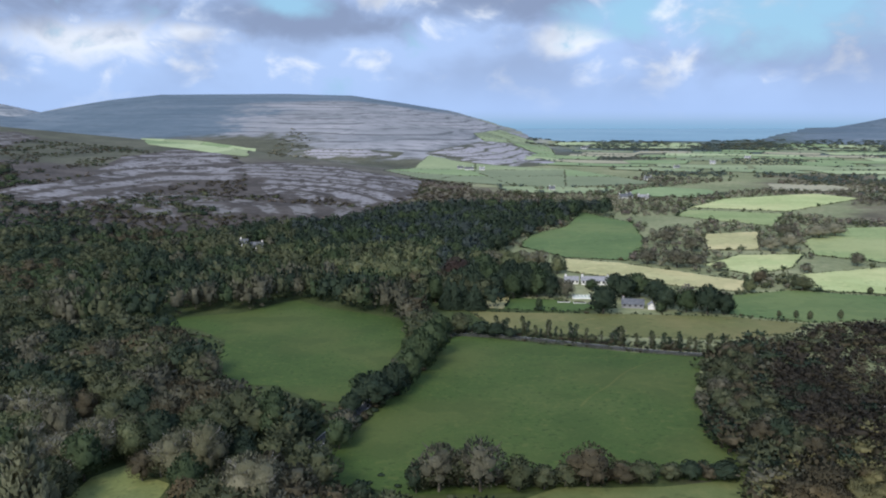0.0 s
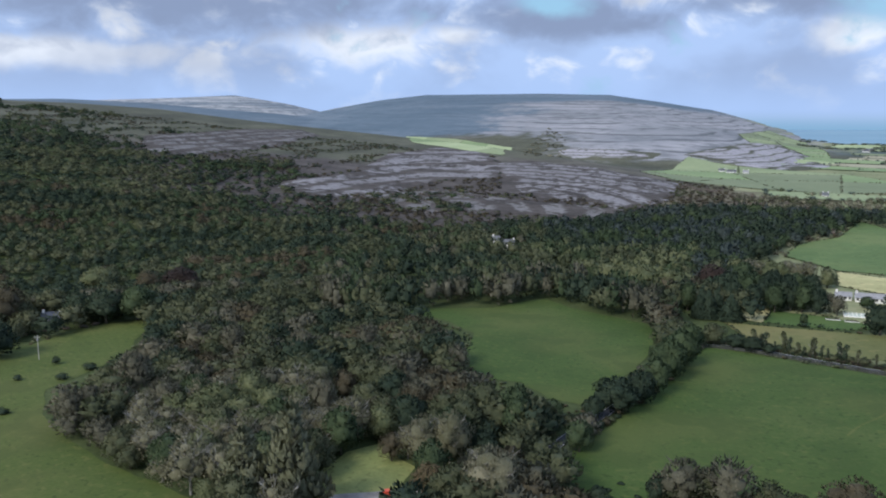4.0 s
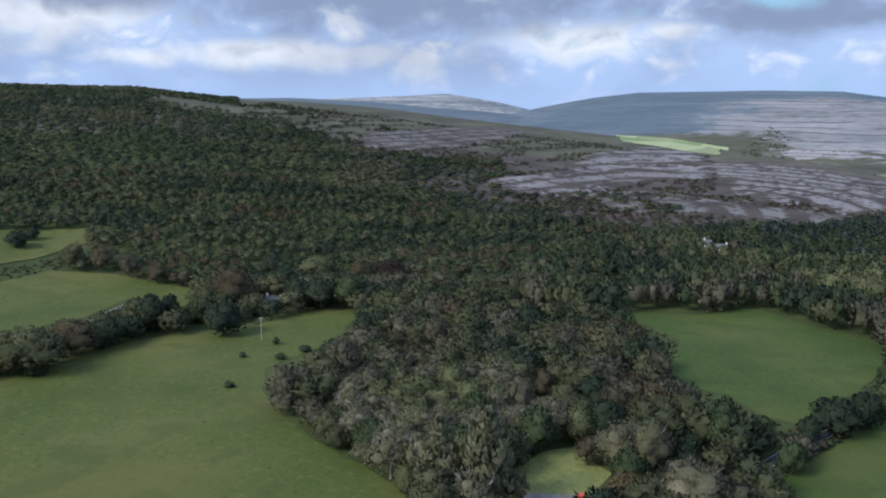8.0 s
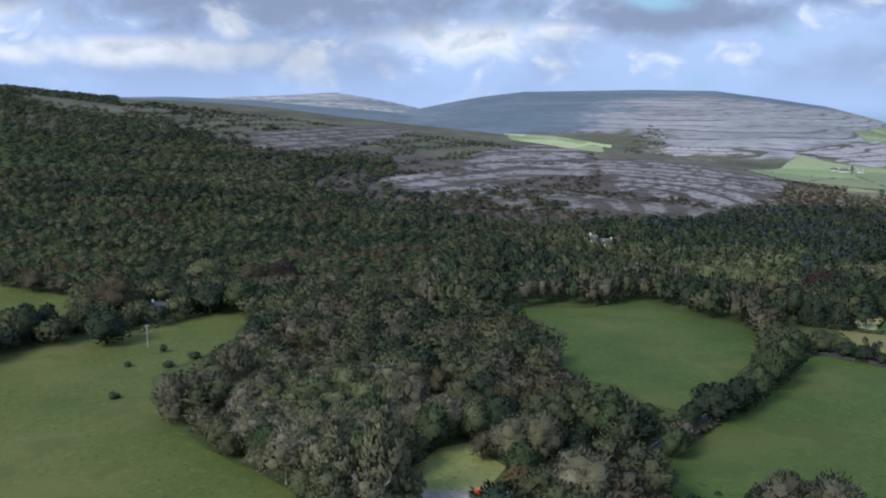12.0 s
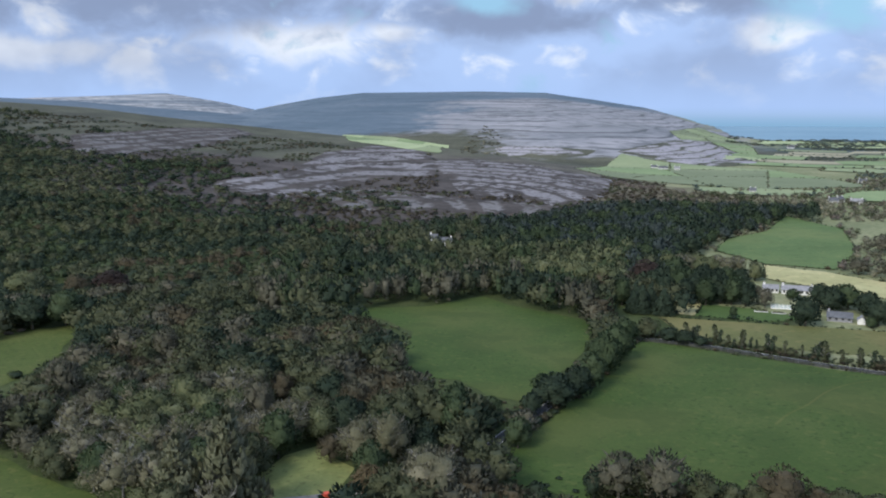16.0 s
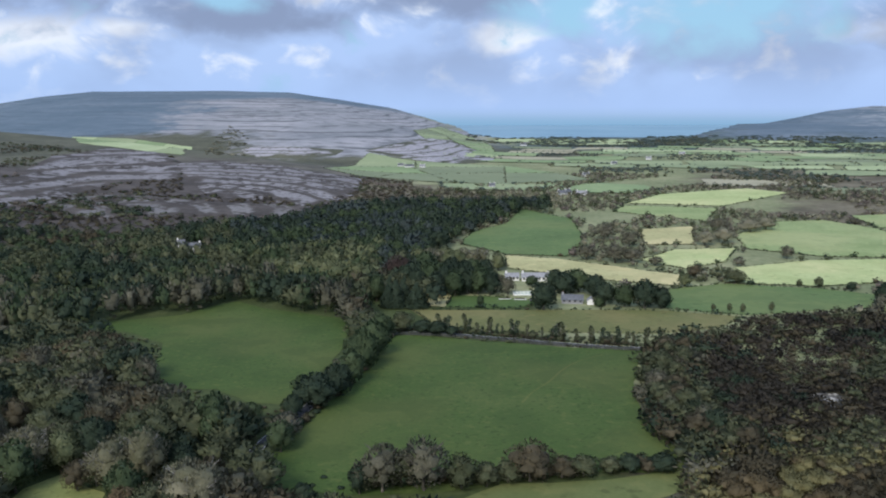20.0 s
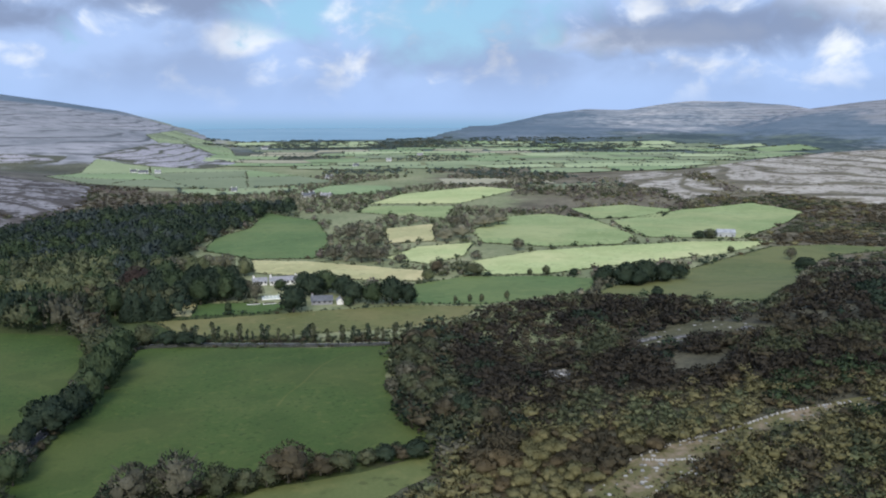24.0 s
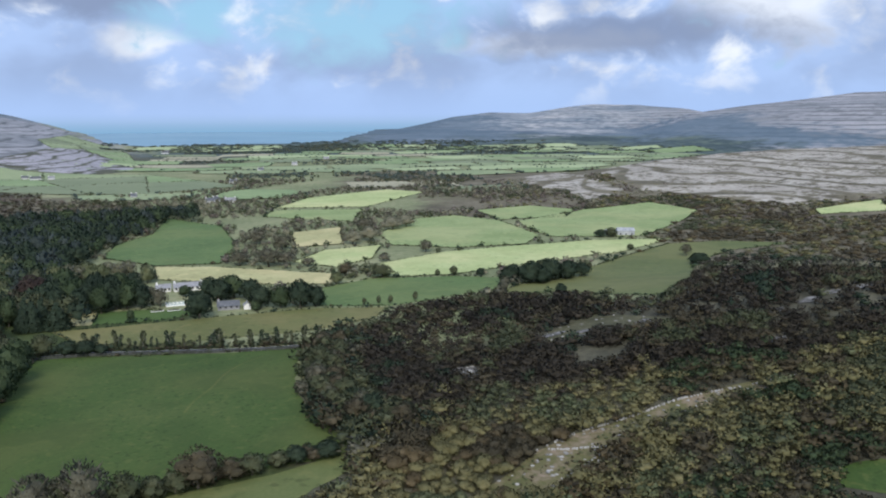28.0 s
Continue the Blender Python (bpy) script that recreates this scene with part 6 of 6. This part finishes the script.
DARK_FRAME = material("dark_opening", [(0.015, 0.017, 0.02), (0.03, 0.032, 0.036), (0.05, 0.05, 0.055)], 1.0, 6.0, rough=0.3, bump=0.0)
BRICK_MAT = material("brick", [(0.16, 0.08, 0.06), (0.24, 0.12, 0.09), (0.30, 0.17, 0.12)], 0.6, 5.0, bump_dist=0.03)
TIN = material("farm_tin", [(0.20, 0.21, 0.22), (0.33, 0.34, 0.35), (0.45, 0.46, 0.47)], 0.3, 3.0, rough=0.5, bump_dist=0.03)
GLASS = bpy.data.materials.new("greenhouse_glass")
GLASS.use_nodes = True
GLASS.node_tree.nodes["Principled BSDF"].inputs["Roughness"].default_value = 0.12
GLASS.node_tree.nodes["Principled BSDF"].inputs["Transmission Weight"].default_value = 0.6
GLASS.node_tree.nodes["Principled BSDF"].inputs["Base Color"].default_value = (0.75, 0.82, 0.82, 1)


def part(name, bm, mat, parent, label=""):
    me = bpy.data.meshes.new(name)
    bmesh.ops.recalc_face_normals(bm, faces=bm.faces)
    bm.to_mesh(me)
    bm.free()
    me.materials.append(mat)
    ob = new(name, me)
    ob.parent = parent
    return tagged(ob, label)


def box(bm, x0, x1, y0, y1, z0, z1, bevel=0.0):
    r = bmesh.ops.create_cube(bm, size=1.0)
    for q in r["verts"]:
        q.co = Vector((x0 + (q.co.x + 0.5) * (x1 - x0), y0 + (q.co.y + 0.5) * (y1 - y0), z0 + (q.co.z + 0.5) * (z1 - z0)))
    if bevel:
        bmesh.ops.bevel(bm, geom=list({e for q in r["verts"] for e in q.link_edges}), offset=bevel, segments=1, affect="EDGES")
    return bm


def gable_wall(bm, w, d, eave, ridge_z):
    """Four walls with two gables, ridge along x."""
    pts = [(-w / 2, -d / 2, -0.5), (w / 2, -d / 2, -0.5), (w / 2, d / 2, -0.5), (-w / 2, d / 2, -0.5), (-w / 2, -d / 2, eave), (w / 2, -d / 2, eave), (w / 2, d / 2, eave), (-w / 2, d / 2, eave), (-w / 2, 0, ridge_z), (w / 2, 0, ridge_z)]
    v = [bm.verts.new(p) for p in pts]
    for f in ((0, 1, 5, 4), (2, 3, 7, 6), (1, 2, 6, 9, 5), (3, 0, 4, 8, 7), (0, 3, 2, 1)):
        bm.faces.new([v[k] for k in f])
    return bm


def roof_slope(bm, w, d, eave, ridge_z, sign, over=0.35, thick=0.18):
    """One slab of a pitched roof, ridge along x."""
    k = (ridge_z - eave) / (d / 2)
    y1, z1 = sign * (d / 2 + over), eave - over * k
    lo, hi = 0.02, 0.02 + thick
    pts = [(-w / 2 - over, 0, ridge_z), (w / 2 + over, 0, ridge_z), (w / 2 + over, y1, z1), (-w / 2 - over, y1, z1)]
    v = [bm.verts.new((x, y, z + h)) for h in (lo, hi) for x, y, z in pts]
    for f in ((0, 1, 2, 3), (4, 5, 6, 7), (0, 1, 5, 4), (1, 2, 6, 5), (2, 3, 7, 6), (3, 0, 4, 7)):
        bm.faces.new([v[q] for q in f])
    return bm


def house(name, x, y, turn, w, d, eave, ridge_z, roof, label, windows=4, chimneys=2, wall=None, category="house", door_at=0.5, storeys=1):
    """A gabled house: wall, two roof slopes, ridge, chimneys, windows and a door in its front."""
    top = tagged(new(name), label, category)
    top.matrix_basis = pose(x, y, float(height(x, y)), 0, 0, turn)
    part("wall", gable_wall(bmesh.new(), w, d, eave, ridge_z), wall or WHITEWASH, top)
    for sign in (-1, 1):
        part("roof_slope", roof_slope(bmesh.new(), w, d, eave, ridge_z, sign), roof, top)
    part("roof_ridge", box(bmesh.new(), -w / 2 - 0.3, w / 2 + 0.3, -0.18, 0.18, ridge_z + 0.12, ridge_z + 0.32, 0.05), roof, top)
    for k in range(chimneys):
        cx0 = -w / 2 + 0.6 + (w - 1.2) * (k / max(1, chimneys - 1))
        c = part("chimney", box(bmesh.new(), cx0 - 0.5, cx0 + 0.5, -0.4, 0.4, ridge_z - 0.6, ridge_z + 1.3, 0.04), wall or WHITEWASH, top)
        part("chimney_pot", box(bmesh.new(), cx0 - 0.14, cx0 + 0.14, -0.14, 0.14, ridge_z + 1.3, ridge_z + 1.7, 0.03), BRICK_MAT, c)
    for level in range(storeys):
        for k in range(windows):
            wx = -w / 2 + w * (k + 0.5) / windows
            z0 = 1.0 + 2.7 * level
            if level == 0 and abs((k + 0.5) / windows - door_at) < 0.5 / windows:
                dr = part("door", box(bmesh.new(), wx - 0.5, wx + 0.5, -d / 2 - 0.05, -d / 2 + 0.1, 0.0, 2.1, 0.02), DARK_FRAME, top)
                part("door_frame", box(bmesh.new(), wx - 0.6, wx + 0.6, -d / 2 - 0.03, -d / 2 + 0.1, 2.1, 2.2), WHITEWASH, dr)
                continue
            wn = part("window", box(bmesh.new(), wx - 0.55, wx + 0.55, -d / 2 - 0.04, -d / 2 + 0.1, z0, z0 + 1.2, 0.02), DARK_FRAME, top)
            part("window_sill", box(bmesh.new(), wx - 0.7, wx + 0.7, -d / 2 - 0.14, -d / 2 + 0.05, z0 - 0.12, z0 - 0.01), PALE_SLATE, wn)
    return top


house("house", 89, 490, -4, 16, 7.0, 2.4, 4.3, PALE_SLATE, "long white single-storey house with grey slate roof", 7, 2)
house("house", 75.5, 492, -4, 8, 6.0, 2.3, 4.0, PALE_SLATE, "white house wing with pale grey slate roof", 4, 1)
house("house", 98, 430, -12, 11, 7.0, 2.1, 4.1, SLATE, "low bungalow with grey roof under dark trees", 4, 1, wall=PALE_SLATE)
house("porch", 106.5, 425, 78, 4.0, 3.4, 2.2, 3.6, PALE_SLATE, "white gabled porch on the bungalow", 1, 0, door_at=9, category="porch")
house("house", -136, 606, 8, 13, 7, 4.2, 6.8, SLATE, "white house half hidden in the wood", 5, 2, storeys=1)
house("tower_house", -142, 602, 8, 5.5, 5.5, 6.8, 9.6, SLATE, "tall white gabled wing of the wood house", 2, 1, storeys=2)
house("cottage", -293, 325, 25, 8.5, 6, 2.6, 5.4, BLUE_SLATE, "small cottage with dark blue slate roof by the pasture", 3, 2, category="cottage")
for x, y, turn, w in ((44, 1452, 5, 15), (66, 1446, -8, 9), (372, 2262, 10, 16), (392, 2340, -5, 14), (207, 978, 12, 10), (229, 972, -6, 12), (216, 990, 30, 8), (138, 1077, 0, 7), (30, 1480, 0, 10), (410, 1500, 10, 10), (520, 1650, -10, 10), (640, 1800, 0, 12), (300, 1250, 6, 10)):
    house("cottage", x, y, turn, w, 6.5, 3.0, 6.0, rng_h.choice([SLATE, PALE_SLATE]), "far white farm cottage with slate roof among fields", 3, 2, category="cottage")

# farmyard
house("barn", 456, 549, -28, 14, 9, 4.0, 6.0, TIN, "grey tin-roofed farm shed beside a hedge", 3, 0, wall=TIN, category="barn")
house("barn", 444, 554, -28, 8, 7, 3.2, 4.8, TIN, "small grey farm shed", 2, 0, wall=PALE_SLATE, category="barn")

# greenhouse and beds before the white house
glass_house = tagged(new("greenhouse"), "low glass greenhouse with white frame in the garden", "greenhouse")
glass_house.matrix_basis = pose(75, 451, 0, 0, 0, -4)
part("base_wall", box(bmesh.new(), -5, 5, -2, 2, -0.3, 0.5), WHITEWASH, glass_house)
part("pane", gable_wall(bmesh.new(), 9.6, 3.6, 1.7, 2.7), GLASS, glass_house)
for k in range(6):
    part("frame_rib", box(bmesh.new(), -4.9 + 1.96 * k - 0.05, -4.9 + 1.96 * k + 0.05, -1.86, 1.86, 0.5, 1.75), WHITEWASH, glass_house)
for k in range(3):
    bed = tagged(new("garden_bed"), "raised garden bed with pale edging", "garden bed", "garden beds")
    bed.matrix_basis = pose(64 + 8 * k, 441 - 2 * k, 0.1, 0, 0, -4)
    part("edging", box(bmesh.new(), -3.2, 3.2, -1.1, 1.1, 0, 0.35, 0.05), WHITEWASH, bed)
    part("soil", box(bmesh.new(), -3.0, 3.0, -0.9, 0.9, 0.3, 0.42, 0.05), SOIL, bed)

# utility pole in the western pasture
POLE_WOOD = material("pole_wood", [(0.30, 0.28, 0.25), (0.40, 0.38, 0.34), (0.50, 0.47, 0.43)], 0.5, 8.0, bump_dist=0.02)
pole = tagged(new("utility_pole"), "pale wooden utility pole with crossarm in pasture", "utility pole")
pole.matrix_basis = pose(-254, 273, float(height(-254, 273)), 0, 0, 35)
bm = bmesh.new()
bmesh.ops.create_cone(bm, cap_ends=True, segments=10, radius1=0.19, radius2=0.13, depth=10.8, matrix=Matrix.Translation((0, 0, 5.0)))
part("shaft", bm, POLE_WOOD, pole)
part("crossarm", box(bmesh.new(), -1.0, 1.0, -0.08, 0.08, 9.4, 9.6, 0.02), POLE_WOOD, pole)
for k in (-0.85, 0.0, 0.85):
    bm = bmesh.new()
    bmesh.ops.create_cone(bm, cap_ends=True, segments=8, radius1=0.08, radius2=0.05, depth=0.3, matrix=Matrix.Translation((k, 0, 9.75)))
    part("insulator", bm, WHITEWASH, pole)
part("transformer", box(bmesh.new(), -0.35, 0.35, -0.55, -0.1, 8.2, 9.1, 0.06), PALE_SLATE, pole)

# small red tractor on gravel below the lawn
RED = material("red_paint", [(0.50, 0.06, 0.03), (0.62, 0.09, 0.045), (0.70, 0.13, 0.07)], 0.8, 5.0, rough=0.4, bump=0.0)
RUBBER = material("rubber", [(0.02, 0.02, 0.02), (0.03, 0.03, 0.03), (0.045, 0.045, 0.045)], 1.0, 8.0, bump=0.0)
GRAVEL = material("gravel", [(0.16, 0.15, 0.14), (0.25, 0.23, 0.21), (0.34, 0.31, 0.29)], 0.3, 4.0, bump_dist=0.05)
tagged(drape("gravel_yard", [(-90, 194), (-80, 199), (-70, 205), (-64, 203), (-63, 192), (-70, 184), (-84, 184)], GRAVEL, 0.17, 3.0), "grey brown gravel yard below the lawn", "gravel", kind="structure")
tractor = tagged(new("tractor"), "small red tractor parked on gravel", "tractor")
tractor.matrix_basis = pose(-75, 197, 0.2, 0, 0, 40)
part("bonnet", box(bmesh.new(), -0.45, 0.45, 0.2, 1.9, 0.7, 1.45, 0.12), RED, tractor)
part("cab", box(bmesh.new(), -0.75, 0.75, -1.3, 0.2, 0.8, 2.2, 0.12), RED, tractor)
part("windscreen", box(bmesh.new(), -0.6, 0.6, 0.16, 0.24, 1.5, 2.05, 0.02), DARK_FRAME, tractor)
part("roof", box(bmesh.new(), -0.85, 0.85, -1.4, 0.3, 2.2, 2.35, 0.05), RED, tractor)
for sx, sy, r in ((-0.95, -0.8, 0.75), (0.95, -0.8, 0.75), (-0.75, 1.3, 0.42), (0.75, 1.3, 0.42)):
    bm = bmesh.new()
    bmesh.ops.create_cone(bm, cap_ends=True, segments=18, radius1=r, radius2=r, depth=0.36, matrix=Matrix.Translation((sx, sy, r)) @ Matrix.Rotation(radians(90), 4, "Y"))
    wheel = part("wheel", bm, RUBBER, tractor)
    bm = bmesh.new()
    bmesh.ops.create_cone(bm, cap_ends=True, segments=12, radius1=r * 0.5, radius2=r * 0.5, depth=0.40, matrix=Matrix.Translation((sx, sy, r)) @ Matrix.Rotation(radians(90), 4, "Y"))
    part("rim", bm, RED, wheel)

# ---- the far plain: small fields, their hedges, woods along the shore ----
rng_p = np.random.default_rng(77)
turn = radians(14)
hx, hy = [], []
for row in range(15):
    for col in range(24):
        u, v = -500 + col * 150 + rng_p.uniform(-20, 20) + 60 * (row % 2), 1040 + row * 108 + rng_p.uniform(-10, 10)
        w, h = rng_p.uniform(115, 165), rng_p.uniform(78, 108)
        corners = [(u + a * w + rng_p.uniform(-14, 14), v + b * h + rng_p.uniform(-12, 12)) for a, b in ((0, 0), (0.5, -0.06), (1, 0), (1, 1), (0.5, 1.05), (0, 1))]
        poly = [(p * math.cos(turn) + q * math.sin(turn), -p * math.sin(turn) + q * math.cos(turn)) for p, q in corners]
        mx, my = sum(p[0] for p in poly) / 6, sum(p[1] for p in poly) / 6
        d, a = math.hypot(mx, my), math.degrees(math.atan2(mx, my))
        px, py = np.array([p[0] for p in poly] + [mx]), np.array([p[1] for p in poly] + [my])
        if not (1080 < d < 2560 and 3 < a < 46) or any(inside(px, py, q).any() for q in ALL_MEADOWS + [STONE["bench"], STONE["patch"]]) or (height(px, py) > 14).any() or (a > 31 and d < 1350):
            continue
        woody = ripple(np.array(mx), np.array(my), 110.0, 9.0) > 0.5 or 1270 < mx * 0.35 + my < 1560 and 9 < a < 25 and ripple(np.array(mx), np.array(my), 70.0, 2.0) > -0.35
        if not woody:
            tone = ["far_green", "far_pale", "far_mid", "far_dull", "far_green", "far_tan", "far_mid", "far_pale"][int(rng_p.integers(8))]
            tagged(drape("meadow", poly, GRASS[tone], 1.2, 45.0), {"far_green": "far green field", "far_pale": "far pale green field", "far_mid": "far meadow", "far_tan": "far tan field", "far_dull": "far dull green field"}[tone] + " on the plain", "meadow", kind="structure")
        for (x0, y0), (x1, y1) in zip(poly, poly[1:] + poly[:1]):
            n = int(math.hypot(x1 - x0, y1 - y0) / 13)
            for k in range(n):
                if rng_p.uniform() < 0.5:
                    hx.append(x0 + (x1 - x0) * k / n + rng_p.uniform(-3, 3))
                    hy.append(y0 + (y1 - y0) * k / n + rng_p.uniform(-3, 3))
        if woody:
            for _ in range(int(w * h / 120)):
                q, s = rng_p.uniform(0, 1, 2)
                p0, p1 = corners[0][0] + q * w, corners[0][1] + s * h
                hx.append(p0 * math.cos(turn) + p1 * math.sin(turn))
                hy.append(-p0 * math.sin(turn) + p1 * math.cos(turn))
for _ in range(1500):
    d, a = rng_p.uniform(2350, 2720), radians(rng_p.uniform(5.5, 34))
    if ripple(np.array(d * math.sin(a)), np.array(d * math.cos(a)), 60.0) > -0.2:
        hx.append(d * math.sin(a))
        hy.append(d * math.cos(a))
hx, hy = np.array(hx), np.array(hy)
ok = height(hx, hy) > -0.5
hx, hy = hx[ok], hy[ok]
# most of these trees take the leaf tone with haze mixed in
tall = rng_p.uniform(2.2, 5.0, len(hx)) + 2.0 * (np.hypot(hx, hy) < 1500) + 1.0 * (np.hypot(hx, hy) > 2300)
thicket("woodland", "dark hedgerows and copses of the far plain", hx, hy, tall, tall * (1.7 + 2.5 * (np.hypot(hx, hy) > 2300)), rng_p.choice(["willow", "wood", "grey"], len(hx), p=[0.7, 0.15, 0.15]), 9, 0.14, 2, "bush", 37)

# bushes in the joints of the limestone terraces
x, y, rng = scatter(-36, 3, 720, 1650, 7.0, 41)
on = np.zeros(len(x), bool)
for key in ("pave_west", "pave_east", "scar"):
    on |= inside(x, y, STONE[key])
s = np.where(inside(x, y, STONE["pave_east"]), nose_bed(x, y), level_bed(x, y)) + 0.45
ok = on & (s - np.floor(s) > 0.78) & (ripple(x, y, 33.0, 7.0) > -0.45)
x, y = x[ok], y[ok]
tall = rng.uniform(1.2, 3.0, len(x))
thicket("scrub", "rows of dark hazel in the limestone joints", x, y, tall, tall * 3.2, clustered(rng, x, y, ["umber", "brown", "dark", "wood"], [0.3, 0.3, 0.2, 0.2], 30.0), 10, 0.12, 2, "bush", 42, "scrub")
x, y, rng = scatter(30, 64, 800, 2000, 10.0, 43)
on = inside(x, y, STONE["bench"]) | inside(x, y, STONE["patch"])
s = bench_bed(x, y) + 0.45
ok = on & (s - np.floor(s) > 0.86) & (ripple(x, y, 40.0, 3.0) > 0.1)
ok |= ~on & free(x, y, 0 * x + 3.0) & (np.hypot(x, y) < 1300) & (rng.uniform(0, 1, len(x)) < 0.8)
x, y = x[ok], y[ok]
tall = rng.uniform(1.5, 3.6, len(x))
thicket("scrub", "brown scrub round the eastern limestone", x, y, tall, tall * 3.0, clustered(rng, x, y, ["brown", "heath", "gorse", "tan"], [0.18, 0.36, 0.24, 0.22], 30.0), 10, 0.12, 2, "bush", 44, "scrub")

# thin hedges and walls between the fields of the hills' feet
ex, ey = [], []
for field in FIELD_EDGES:
    for (x0, y0), (x1, y1) in zip(field, field[1:] + field[:1]):
        n = int(math.hypot(x1 - x0, y1 - y0) / 5)
        for k in range(n):
            if rng_p.uniform() < (0.5 if x0 > -150 else 0.15):
                ex.append(x0 + (x1 - x0) * k / n + rng_p.uniform(-1.5, 1.5))
                ey.append(y0 + (y1 - y0) * k / n + rng_p.uniform(-1.5, 1.5))
ex, ey = np.array(ex), np.array(ey)
tall = rng_p.uniform(1.0, 2.6, len(ex)) * np.where(ex < -150, 0.7, 1.0)
thicket("hedge", "thin dark hedges between fields at the hill's foot", ex, ey, tall, tall * 1.8, rng_p.choice(["wood", "dark", "brown"], len(ex)), 8, 0.14, 2, "bush", 47, "hedge")

# low dark hedges and bushes along the edges of the valley fields
vx, vy, vt = [], [], []
rng_v = np.random.default_rng(91)
HEDGED = ["hay_strip", "green_field", "pale_long_field", "mid_field", "barn_field", "small_field", "shaded_field", "hedged_field", "straw_field", "hill_field", "rushy_field", "flat_field", "long_flat_field", "house_lawn", "edge_field"]
for key in HEDGED:
    poly = MEADOWS[key]
    for (x0, y0), (x1, y1) in zip(poly, poly[1:] + poly[:1]):
        n = int(math.hypot(x1 - x0, y1 - y0) / 1.9)
        gate = rng_v.uniform(0.55, 1.0)
        for k in range(n):
            if rng_v.uniform() > gate:
                continue
            px, py = x0 + (x1 - x0) * k / n + rng_v.uniform(-0.6, 0.6), y0 + (y1 - y0) * k / n + rng_v.uniform(-0.6, 0.6)
            if float(near_line(px, py, LINES["road_b"])) < 6.0:
                continue
            vx.append(px)
            vy.append(py)
            vt.append(rng_v.uniform(2.0, 4.5) if rng_v.uniform() < 0.07 else rng_v.uniform(0.7, 1.5))
vx, vy, vt = np.array(vx), np.array(vy), np.array(vt)
thicket("hedge", "low dark hawthorn hedges round the valley fields", vx, vy, vt, vt * 1.9, clustered(rng_v, vx, vy, ["dark", "wood", "green", "brown"], [0.3, 0.3, 0.25, 0.15], 30.0), 14, 0.14, 2, "bush", 92, "hedge", sliver=1.4)
